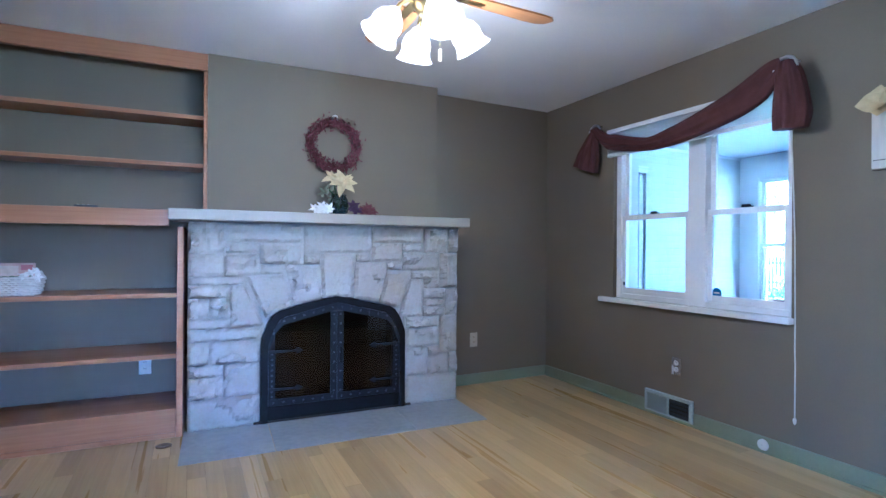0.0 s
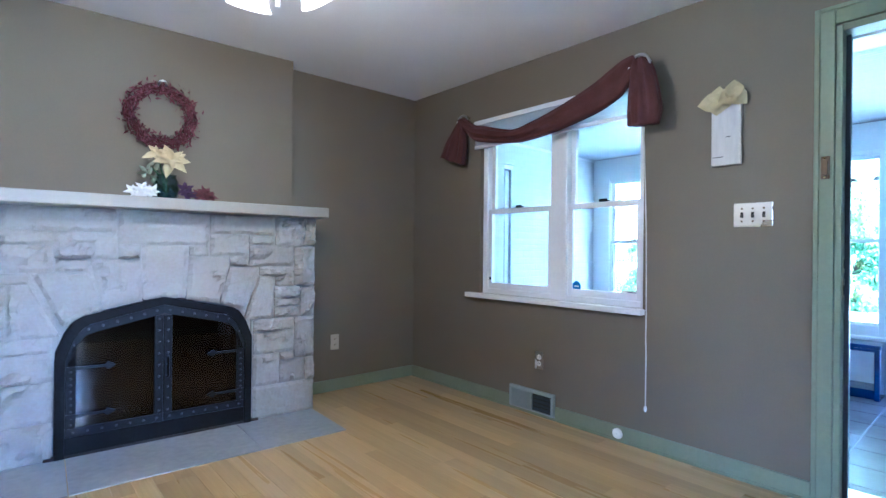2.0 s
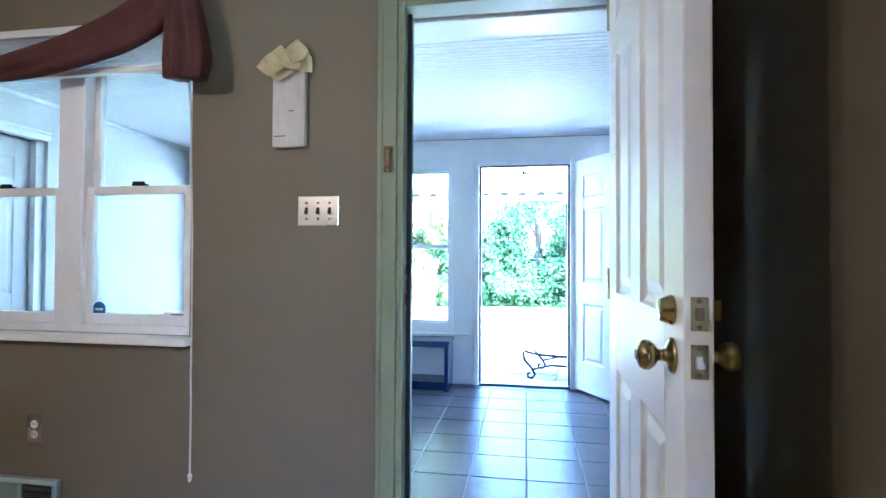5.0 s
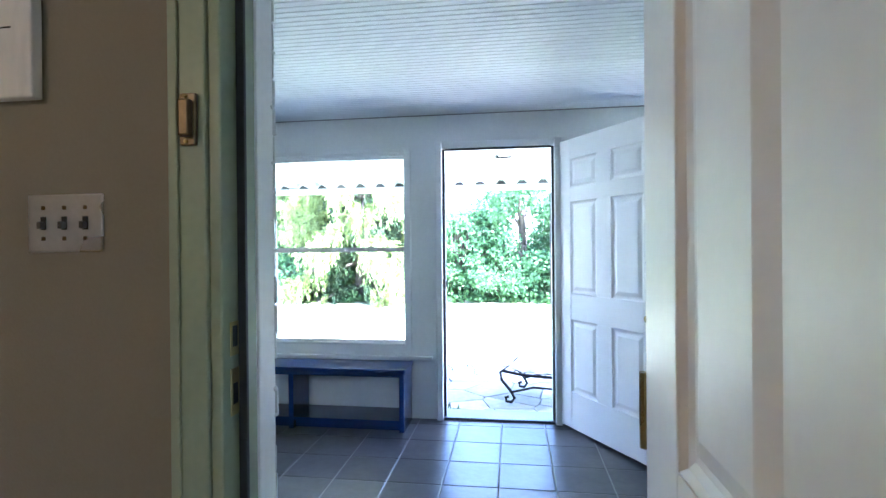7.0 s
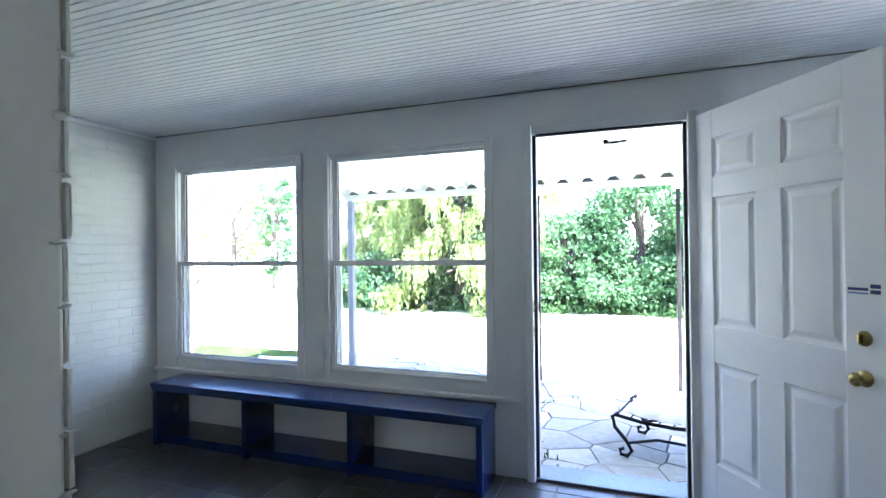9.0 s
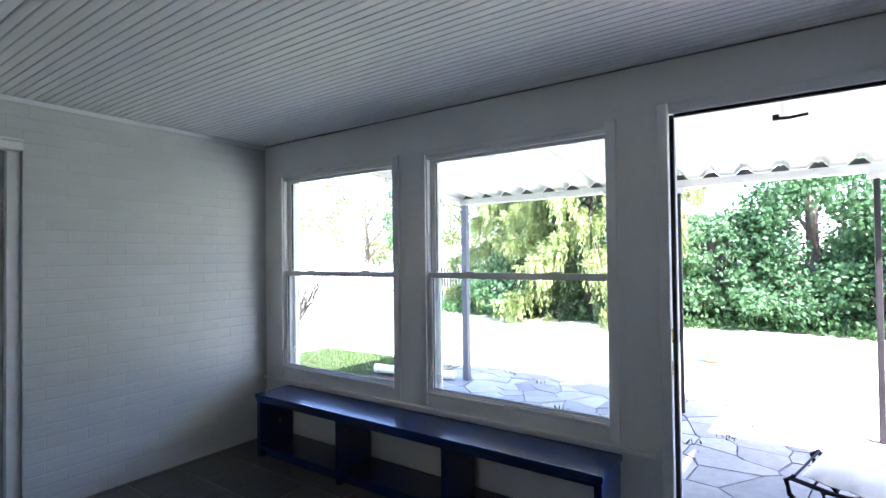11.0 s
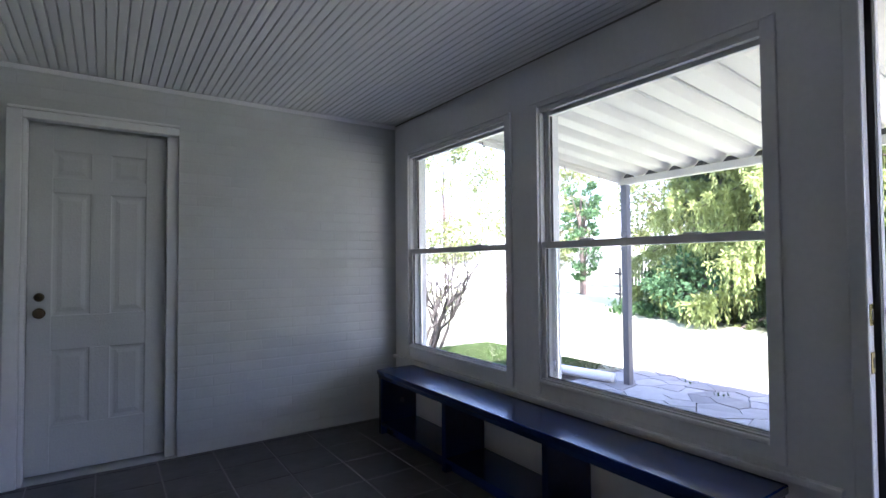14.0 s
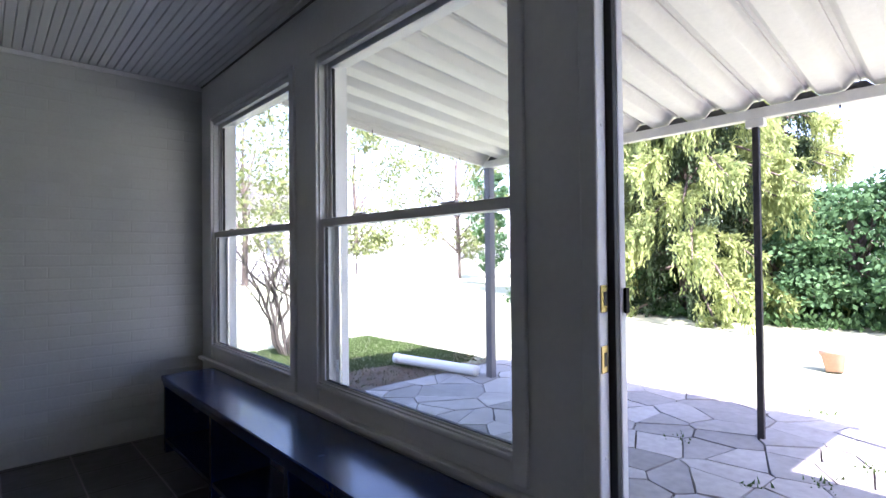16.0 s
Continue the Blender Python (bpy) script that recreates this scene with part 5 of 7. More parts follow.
# ---- porch: windows ----
def porch_window(name, hole, label):
    """A double-hung window whose lower sash stands nearly flush with the wall's inner face."""
    y0, y1, z0, z1 = hole
    w = empty(name, (XE, (y0 + y1) / 2, z0), label, "window")
    tagged(w, kind="structure")
    a, b, h = y0 - (y0 + y1) / 2, y1 - (y0 + y1) / 2, z1 - z0
    deep, lift = XO - XE, 0.07
    # narrow casing that laps over the sash on the side towards the door
    part("casing", block(-0.016, -0.001, a - 0.024, a + 0.026, -0.004, h + 0.036, 0.004), WHITE_PAINT, w)
    part("casing", block(-0.016, -0.001, b + 0.0005, b + 0.044, -0.004, h + 0.036, 0.004), WHITE_PAINT, w)
    part("head_casing", block(-0.0155, -0.0015, a + 0.0265, b, h + 0.0005, h + 0.0355, 0.004), WHITE_PAINT, w)
    part("back_band", block(-0.022, -0.0165, a - 0.024, b + 0.044, h + 0.026, h + 0.036, 0.002), WHITE_PAINT, w)
    part("sill_bead", block(-0.020, 0.003, a + 0.0265, b, lift - 0.014, lift + 0.006, 0.006), WHITE_PAINT, w)
    part("sill_step", block(-0.008, 0.003, a + 0.0265, b, lift + 0.0065, lift + 0.015, 0.002), WHITE_PAINT, w)
    part("apron", block(-0.006, 0.030, a + 0.0265, b, 0.0005, lift - 0.0145, 0.002), WHITE_PAINT, w)
    part("jamb", block(0.001, deep - 0.002, a + 0.0005, a + 0.006, 0.0, h - 0.0005, 0.001), WHITE_PAINT, w)
    part("jamb", block(0.001, deep - 0.002, b - 0.006, b - 0.0005, 0.0, h - 0.0005, 0.001), WHITE_PAINT, w)
    part("head_jamb", block(0.001, deep - 0.002, a + 0.0065, b - 0.0065, h - 0.008, h - 0.0005, 0.001), WHITE_PAINT, w)
    part("head_stop", block(0.001, 0.028, a + 0.0065, b - 0.0065, h - 0.022, h - 0.0085, 0.002), WHITE_PAINT, w)
    part("sill", block(0.034, deep - 0.002, a + 0.0065, b - 0.0065, 0.0, 0.006, 0.002), WHITE_PAINT, w)
    mid = 0.71 + lift
    lo = sash(w, 0.004, 0.030, a + 0.007, b - 0.007, lift + 0.0005, mid + 0.018, 0.026, 0.034, 0.022, WHITE_PAINT, "lower_sash")
    sash(w, 0.040, 0.066, a + 0.007, b - 0.007, mid - 0.016, h - 0.0085, 0.032, 0.030, 0.034, WHITE_PAINT, "upper_sash")
    for c in (a + 0.30, b - 0.30):
        part("sash_lock", block(0.003, 0.028, c - 0.034, c + 0.034, mid + 0.0185, mid + 0.027, 0.004), WHITE_PAINT, lo, "white painted sash lock")
    part("parting_bead", block(0.031, 0.039, b - 0.020, b - 0.0065, 0.0105, h - 0.009, 0.002), WHITE_PAINT, w)
    part("glazing_gasket", block(0.0095, 0.0245, b - 0.0345, b - 0.0325, lift + 0.023, mid - 0.017, 0.0), RUBBER, w, "thin black glazing gasket")
    part("glazing_gasket", block(0.0455, 0.0605, b - 0.0405, b - 0.0385, mid + 0.02, h - 0.040, 0.0), RUBBER, w, "thin black glazing gasket")
    part("glazing_gasket", block(0.0095, 0.0245, a + 0.035, b - 0.035, lift + 0.0225, lift + 0.0245, 0.0), RUBBER, w, "thin black glazing gasket")
    for p, q in ((a + 0.009, a + 0.034), (b - 0.046, b - 0.009)):
        part("screen_frame", block(0.072, 0.082, p, q, 0.0125, mid, 0.002), NICKEL, w, "pale aluminium screen track")
    part("screen_latch", block(0.066, 0.0715, b - 0.040, b - 0.022, 0.12, 0.17, 0.002), PLASTIC_WHITE, w)
    return w


porch_window("window_2", WIN_1, "white double-hung porch window")
porch_window("window_3", WIN_2, "white double-hung porch window over the bench")
porch_window("window_4", WIN_3, "white double-hung porch window beside the door")
setting("trim_ledge", block(XE - 0.030, XE - 0.001, 1.03, PN - 0.003, 0.362, 0.384, 0.004), WHITE_PAINT, "narrow white ledge under the windows", "trim")
setting("trim_ledge_south", block(XE - 0.030, XE - 0.001, PS + 0.003, -0.10, 0.362, 0.384, 0.004), WHITE_PAINT, "narrow white ledge under the window", "trim")
setting("trim_crown_north", block(XB + 0.002, XE - 0.002, PN - 0.014, PN - 0.0045, ZP - 0.030, ZP - 0.001, 0.003), BEADBOARD, "thin white ceiling strip", "trim")
# grey strip stands in for the shadow line between wall and ceiling
setting("trim_crown_east", block(XE - 0.012, XE - 0.001, PS + 0.002, PN - 0.015, ZP - 0.007, ZP - 0.002, 0.001), GROUT, "thin grey strip drawn as the shadow gap under the ceiling", "trim")

# ---- porch: outer door ----
door_2 = empty("door_2", (XE, 0.54, ZF), "white door frame with dark weatherstrip and brass strike plates", "door frame")
tagged(door_2, kind="structure")
by0, by1, bh = DOOR_B[0], 0.965, DOOR_B[3]


def frame_b(name, x0, x1, y0, y1, z0, z1, mat, bevel=0.003, label=""):
    return frame_part(name, x0, x1, y0, y1, z0, z1, mat, bevel, label, door_2)


XD = XE - 0.048                               # the frame stands proud of the board wall
frame_b("casing", XD, XE - 0.001, by1 - 0.0175, by1 + 0.030, ZF + 0.001, bh + 0.03, WHITE_PAINT, 0.006)
frame_b("casing", XD, XE - 0.001, by0 - 0.030, by0 + 0.0175, ZF + 0.001, bh + 0.03, WHITE_PAINT, 0.006)
frame_b("head_casing", XD + 0.03, XE - 0.001, by0 + 0.018, by1 - 0.018, bh - 0.017, bh + 0.03, WHITE_PAINT)
for y0, y1 in ((by1 - 0.034, by1 + 0.019), (by0 + 0.0005, by0 + 0.034)):
    frame_b("weatherstrip", XE - 0.0005, XE + 0.017, y0, y1, ZF + 0.02, bh - 0.02, RUBBER, 0.002, "black rubber weatherstrip")
    frame_b("storm_jamb", XE + 0.0175, XE + 0.048, y0 - 0.003 if y1 > 0.5 else y0, y1 if y1 > 0.5 else y1 + 0.003, ZF + 0.02, bh - 0.02, WHITE_PAINT, 0.005, "weathered outer storm jamb")
frame_b("weatherstrip", XE - 0.0005, XE + 0.017, by0 + 0.035, by1 - 0.035, bh - 0.032, bh - 0.001, RUBBER, 0.002, "black rubber weatherstrip")
frame_b("storm_head", XE + 0.0175, XE + 0.048, by0 + 0.039, by1 - 0.039, bh - 0.026, bh - 0.001, WHITE_PAINT, 0.004)
frame_b("storm_latch", XE + 0.030, XE + 0.046, by1 - 0.046, by1 - 0.0375, 0.895, 0.955, IRON, 0.002, "small dark storm door latch")
frame_b("threshold", XE - 0.01, XO + 0.05, by0 + 0.001, by1 - 0.001, ZF - 0.012, ZF + 0.018, SILL_METAL, 0.005, "aluminium door sill")
for z in (0.932, 0.79):
    frame_b("strike_plate", XE - 0.040, XE - 0.012, by1 - 0.0205, by1 - 0.0178, z - 0.032, z + 0.032, BRASS, 0.001, "brass strike plate")
    frame_b("strike_hole", XE - 0.030, XE - 0.018, by1 - 0.0215, by1 - 0.0206, z - 0.016, z + 0.016, BLACK, 0)
for z in (0.56, 1.34):
    frame_b("screw", XE - 0.030, XE - 0.022, by1 - 0.0195, by1 - 0.0177, z - 0.004, z + 0.004, NICKEL, 0.001)

ANG_B = math.degrees(math.atan2(-0.375 - 0.105, 5.105 - 5.872))
leaf_b = six_panel_door("panel_door", 0.948, 2.005, 0.044, DOOR_WHITE, pose(5.868, 0.112, ZF + 0.022, 0, 0, ANG_B), "white six-panel porch door standing wide open", (0.25, 0.505, 0.18, 0.635, 0.10, 0.195), 0.145, 0.13)
door_knob(leaf_b, 0.872, 0.85, 0.044, BRASS, -1)
door_knob(leaf_b, 0.872, 0.85, 0.044, BRASS, 1)
deadbolt(leaf_b, 0.872, 0.992, 0.044, BRASS, -1, False)
deadbolt(leaf_b, 0.872, 0.992, 0.044, BRASS, 1, True)
latch_plate(leaf_b, 0.948, 0.85, 0.044, True)
latch_plate(leaf_b, 0.948, 0.992, 0.044, False)
for hz in (0.2, 1.0, 1.8):
    bm = bmesh.new()
    tube(bm, [(-0.006, 0.0, hz - 0.045), (-0.006, 0.0, hz + 0.045)], 0.006, 10)
    part("hinge", bm, BRASS, leaf_b)
tag = empty("door_label", None, "small white and navy warning label on the porch door", "sticker", m=leaf_b.matrix_basis @ Matrix.Translation((0.888, -0.0008, 1.167)))
part("label_sheet", block(-0.075, 0.045, -0.0008, 0, -0.022, 0.022), PLASTIC_WHITE, tag)
part("print_bar", block(-0.072, 0.0, -0.0018, -0.0009, -0.006, 0.004), DARK_BLUE, tag)
part("print_bar", block(0.008, 0.042, -0.0018, -0.0009, 0.004, 0.018), DARK_BLUE, tag)
part("print_bar", block(0.008, 0.042, -0.0018, -0.0009, -0.016, -0.002), DARK_BLUE, tag)
part("print_bar", block(-0.072, 0.0, -0.0018, -0.0009, -0.018, -0.013), BLUE_STICKER, tag)

# storm door closer under the head
closer = empty("door_closer", (XO + 0.055, 0.50, bh - 0.055), "small dark door closer bracket under the head", "door closer")
bm = bmesh.new()
tube(bm, [(0, -0.07, 0.0), (0.0, 0.0, -0.006), (0.0, 0.04, -0.003)], 0.007, 10)
part("cylinder", bm, IRON, closer, smooth=True)
part("bracket", block(-0.012, 0.012, 0.035, 0.06, -0.010, 0.014, 0.003), IRON, closer)

# ---- porch: closed door in the brick wall ----
door_3 = empty("door_3", (3.97, PN, ZF), "white door frame set into painted brick", "door frame")
tagged(door_3, kind="structure")


def frame_c(name, x0, x1, y0, y1, z0, z1, bevel=0.004):
    return frame_part(name, x0, x1, y0, y1, z0, z1, WHITE_PAINT, bevel, "", door_3)


frame_c("casing", 3.527, 3.5915, PN - 0.03, PN - 0.0005, ZF + 0.001, 1.9445)
frame_c("head_casing", 3.592, 4.349, PN - 0.026, PN + 0.05, 1.90, 1.944)
frame_c("head_drip", 3.53, 4.349, PN - 0.034, PN - 0.0005, 1.9455, 1.962, 0.003)
frame_c("jamb", 3.5925, 3.612, PN + 0.0, PN + 0.079, ZF + 0.001, 1.8995)
frame_c("jamb", 4.288, 4.3495, PN + 0.03, PN + 0.079, ZF + 0.001, 1.8995)
leaf_c = six_panel_door("panel_door", 0.674, 1.955, 0.04, DULL_WHITE, pose(3.613, PN + 0.082, ZF + 0.02), "closed white panel door in the brick wall", (0.256, 0.43, 0.19, 0.705, 0.08, 0.16), 0.115, 0.10, 0.6)
door_knob(leaf_c, 0.055, 0.895, 0.04, DARK_BRASS, -1)
deadbolt(leaf_c, 0.055, 0.985, 0.04, DARK_BRASS, -1, True)
setting("wall_behind_door", block(3.5, 4.4, PN + 0.201, PN + 0.26, ZF - 0.1, ZP), DULL_WHITE, "plain wall behind the closed door", "wall")

# low white register at the foot of the brick wall
reg = empty("floor_register", (3.43, PN - 0.012, ZF), "small white metal register at the foot of the wall", "vent")
part("frame", block(-0.075, 0.075, -0.012, 0.0, 0.0, 0.10, 0.003), PLASTIC_WHITE, reg)
for i in range(7):
    part("slat", block(-0.06, 0.06, -0.017, -0.0125, 0.014 + i * 0.011, 0.018 + i * 0.011), PLASTIC_WHITE, reg)


# ---- porch: benches ----
def bench(y0, y1, dividers, label):
    b = empty("bench", (5.57, (y0 + y1) / 2, ZF), label, "bench", "navy porch benches")
    o = (y0 + y1) / 2
    top = 0.355 - ZF
    part("seat", block(-0.012, 0.284, y0 - o, y1 - o, top - 0.032, top, 0.005), NAVY, b)
    for y in (y0 + 0.01, y1 - 0.046):
        part("end_panel", block(0.0, 0.282, y - o, y + 0.036 - o, 0.0005, top - 0.0325, 0.003), NAVY, b)
    for y in dividers:
        part("divider", block(0.0, 0.282, y - 0.018 - o, y + 0.018 - o, 0.0005, top - 0.0325, 0.003), NAVY, b)
    part("apron", block(-0.0055, -0.0005, y0 + 0.012 - o, y1 - 0.012 - o, top - 0.055, top - 0.033, 0.001), NAVY, b)
    part("kick_board", block(0.045, 0.060, y0 + 0.012 - o, y1 - 0.012 - o, 0.0005, 0.0615, 0.001), NAVY, b)
    edges = [y0 + 0.046] + [v for d in dividers for v in (d - 0.018, d + 0.018)] + [y1 - 0.046]
    for p, q in zip(edges[::2], edges[1::2]):
        part("bottom_shelf", block(0.001, 0.281, p + 0.0005 - o, q - 0.0005 - o, 0.062, 0.084), NAVY, b)
    return b


bench(1.175, 3.615, (2.01, 2.80), "long navy blue painted bench with open cubbies under the windows")
bench(-1.30, -0.30, (-0.80,), "short navy blue painted bench beside the porch door")

# ribbed rubber mat just outside the den's threshold
MAT = material("brown_fibre_mat", (0.075, 0.045, 0.027), 0.95, vary=0.25, grain=120, bump=0.8, spec=0.1)
mat_ob = empty("door_mat", (3.468, 0.52, ZF), "flat brown fibre door mat at the threshold", "door mat")
bm = bmesh.new()
box(bm, -0.115, 0.115, -0.36, 0.36, 0.0005, 0.012, 0.005)
part("carpet_sheet", bm, MAT, mat_ob)
part("border", block(-0.138, -0.1155, -0.36, 0.36, 0.0005, 0.009, 0.003), RUBBER, mat_ob)
part("border", block(0.1155, 0.138, -0.36, 0.36, 0.0005, 0.009, 0.003), RUBBER, mat_ob)

# ---- outside of the house ----
SIDING = material("white_house_siding", (0.72, 0.72, 0.70), 0.55, vary=0.06, grain=20, patch=1, bump=0.1)
SHINGLE = material("grey_roof_shingle", (0.13, 0.125, 0.12), 0.9, vary=0.3, grain=14, patch=1, bump=0.5)
setting("roof_porch", block(XA + 0.1, XO + 0.35, PS - 0.3, PN + 0.35, ZP + 0.14, ZP + 0.32), SHINGLE, "low grey porch roof", "roof")
setting("wall_house_upper", block(-3.0, XA + 0.1, -6.0, 6.0, ZC + 0.12, 4.6), SIDING, "plain white upper wall of the house", "wall")
setting("roof_house", block(-3.3, XA + 0.45, -6.3, 6.3, 4.61, 4.9), SHINGLE, "grey house roof", "roof")
setting("wall_house_north", block(-3.0, XA + 0.09, 4.31, 6.0, GZ - 0.3, ZC + 0.119), SIDING, "plain white house wall", "wall")
# wing of the house seen past the end window
wing = empty("house_wing", (6.9, -1.33, GZ), "white sided wing of the house beyond the patio", "house")
part("wall", block(-0.85, 0.05, -2.0, -0.05, 0.0, 2.9), SIDING, wing)
for i in range(18):
    part("siding_board", block(-0.85, 0.07, -0.0495, -0.03 + 0.0, 0.05 + i * 0.155, 0.195 + i * 0.155, 0.004), SIDING, wing)
    part("siding_board", block(0.0505, 0.07, -1.99, -0.0505, 0.05 + i * 0.155, 0.195 + i * 0.155, 0.004), SIDING, wing)
part("roof", block(-0.86, 0.3, -2.2, 0.15, 2.9, 3.05, 0.01), SHINGLE, wing)

# ---- awning over the patio ----
AW0, AW1, AX0, AX1, AZ0, AZ1 = -0.673, 3.82, XO + 0.01, 8.60, 2.27, 2.005
awning = empty("patio_awning", (AX1, 1.6, GZ), "white ribbed metal patio awning on slender posts", "awning")
ao = Vector((AX1, 1.6, GZ))


def awning_pan(y0, y1):
    """One trough between two ribs, of bent sheet, sloping away from the house."""
    line = [(0.0, 0.0), (0.05, -0.003), (0.112, 0.0), (0.118, 0.004), (0.152, 0.048), (0.158, 0.052), (0.178, 0.052), (0.180, 0.042), (0.186, 0.042), (0.188, 0.052), (0.208, 0.052), (0.214, 0.048), (0.254, 0.004), (0.26, 0.0)]
    k = (y1 - y0) / 0.26
    bm = bmesh.new()
    rows = []
    for x, z in ((AX0, AZ0), (AX1 + 0.05, AZ1)):
        for dz in (0, 0.003):
            rows.append([bm.verts.new((x - ao.x, y0 + k * u - ao.y, z + v + dz - ao.z)) for u, v in line])
    for p, q in ((0, 2), (1, 3)):
        for i in range(len(line) - 1):
            bm.faces.new((rows[p][i], rows[p][i + 1], rows[q][i + 1], rows[q][i]))
    for p, q in ((0, 1), (2, 3)):
        for i in range(len(line) - 1):
            bm.faces.new((rows[p][i], rows[p][i + 1], rows[q][i + 1], rows[q][i]))
    return bm


pans = 17
for i in range(pans):
    part("pan", awning_pan(AW0 + (AW1 - AW0) * i / pans, AW0 + (AW1 - AW0) * (i + 1) / pans), AWNING_METAL, awning)



# closures darker than the awning sheet: their shade is put into the colour
RIB_SHADE = material("shade_grey_rib_closure", (0.13, 0.125, 0.12), 0.6, vary=0.2, grain=30, bump=0.2)


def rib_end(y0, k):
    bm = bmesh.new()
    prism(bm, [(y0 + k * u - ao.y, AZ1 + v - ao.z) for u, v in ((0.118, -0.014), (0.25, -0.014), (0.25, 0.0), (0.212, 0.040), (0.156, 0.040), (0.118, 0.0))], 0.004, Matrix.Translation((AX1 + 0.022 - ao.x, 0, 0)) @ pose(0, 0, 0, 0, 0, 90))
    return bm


def aw(name, x0, x1, y0, y1, z0, z1, mat, bevel=0.004, label=""):
    return part(name, block(x0 - ao.x, x1 - ao.x, y0 - ao.y, y1 - ao.y, z0 - ao.z, z1 - ao.z, bevel), mat, awning, label)


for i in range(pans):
    part("rib_end", rib_end(AW0 + (AW1 - AW0) * i / pans, (AW1 - AW0) / pans / 0.26), RIB_SHADE, awning, "metal closure of a rib, coloured dark for its shade")
aw("front_beam", AX1 - 0.035, AX1 + 0.035, AW0, AW1 + 0.02, AZ1 - 0.082, AZ1 - 0.012, AWNING_METAL, 0.006)
bm = bmesh.new()
prism(bm, [(AX0 - ao.x, AZ0 - 0.075 - ao.z), (AX1 + 0.03 - ao.x, AZ1 - 0.065 - ao.z), (AX1 + 0.03 - ao.x, AZ1 + 0.015 - ao.z), (AX0 - ao.x, AZ0 + 0.015 - ao.z)], 0.03, Matrix.Translation((0, AW1 - ao.y, 0)))
part("side_fascia", bm, AWNING_METAL, awning)
bm = bmesh.new()
prism(bm, [(AX0 - ao.x, AZ0 - 0.035 - ao.z), (AX1 - ao.x, AZ1 - 0.03 - ao.z), (AX1 - ao.x, AZ1 - 0.018 - ao.z), (AX0 - ao.x, AZ0 - 0.02 - ao.z)], 0.012, Matrix.Translation((0, AW1 - 0.013 - ao.y, 0)))
part("side_bead", bm, AWNING_METAL, awning)
for i in range(4):
    f = 0.25 + 0.2 * i
    x, z = AX0 + (AX1 - AX0) * f, AZ0 + (AZ1 - AZ0) * f - 0.075
    bm = bmesh.new()
    tube(bm, [(x - ao.x, AW1 - 0.01 - ao.y, z + 0.02 - ao.z), (x - ao.x, AW1 - 0.012 - ao.y, z - 0.01 - ao.z), (x + 0.012 - ao.x, AW1 - 0.014 - ao.y, z - 0.028 - ao.z), (x + 0.026 - ao.x, AW1 - 0.012 - ao.y, z - 0.014 - ao.z)], 0.004, 6)
    part("hook", bm, IRON, awning)
GREY_POST = material("grey_enamelled_post", (0.115, 0.112, 0.118), 0.45, vary=0.08, grain=30, bump=0.1)
aw("post", AX1 - 0.04, AX1 + 0.035, 3.735, 3.81, GZ - 0.012, AZ1 - 0.083, GREY_POST, 0.006, "square grey corner post")
DARK_POST = material("dark_rusted_post", (0.045, 0.04, 0.04), 0.6, metal=0.4, vary=0.3, grain=30, bump=0.2)
for y in (1.375, -0.055):
    aw("post", AX1 - 0.020, AX1 + 0.020, y - 0.020, y + 0.020, GZ - 0.012, AZ1 - 0.133, DARK_POST, 0.004, "thin dark iron post")
    aw("post_bracket", AX1 - 0.033, AX1 + 0.033, y - 0.055, y + 0.055, AZ1 - 0.132, AZ1 - 0.083, AWNING_METAL, 0.004)
for i in range(9):
    y = AW0 + 0.25 + i * 0.45
    bm = bmesh.new()
    tube(bm, [(0.0, y - ao.y, AZ1 - 0.083 - ao.z), (0.0, y - ao.y, AZ1 - 0.105 - ao.z)], 0.005, 6)
    part("bolt", bm, IRON, awning)


# ---- flagstone patio ----
def clip(poly, p, n):
    """Keeps the side of the line through p where (q - p) . n < 0."""
    out = []
    for a, b in zip(poly, poly[1:] + poly[:1]):
        da, db = (a - p).dot(n), (b - p).dot(n)
        if da < 0:
            out.append(a)
        if (da < 0) != (db < 0):
            out.append(a + (b - a) * (da / (da - db)))
    return out


patio = setting("patio", block(XO + 0.06, 9.42, -2.25, 4.35, GZ - 0.15, GZ - 0.022), SOIL, "soil bed of the flagstone patio", "pavement")
rnd = random.Random(21)
seeds = []
while len(seeds) < 285:
    q = Vector((rnd.uniform(XO + 0.1, 9.6), rnd.uniform(-2.2, 4.25)))
    if all((q - o).length > 0.11 for o in seeds):
        seeds.append(q)
flags = []
for s in seeds:
    edge = 9.55 + 0.22 * noise.noise(Vector((s.y * 1.6, 3, 1)))
    poly = [Vector((XO + 0.08, -2.2)), Vector((edge, -2.2)), Vector((edge, 4.25)), Vector((XO + 0.08, 4.25))]
    for o in seeds:
        if o is not s and (o - s).length < 2.4 and poly:
            way = (o - s).normalized()
            poly = clip(poly, (s + o) / 2 - way * 0.003, way)
    if len(poly) > 2:
        flags.append((s, poly))
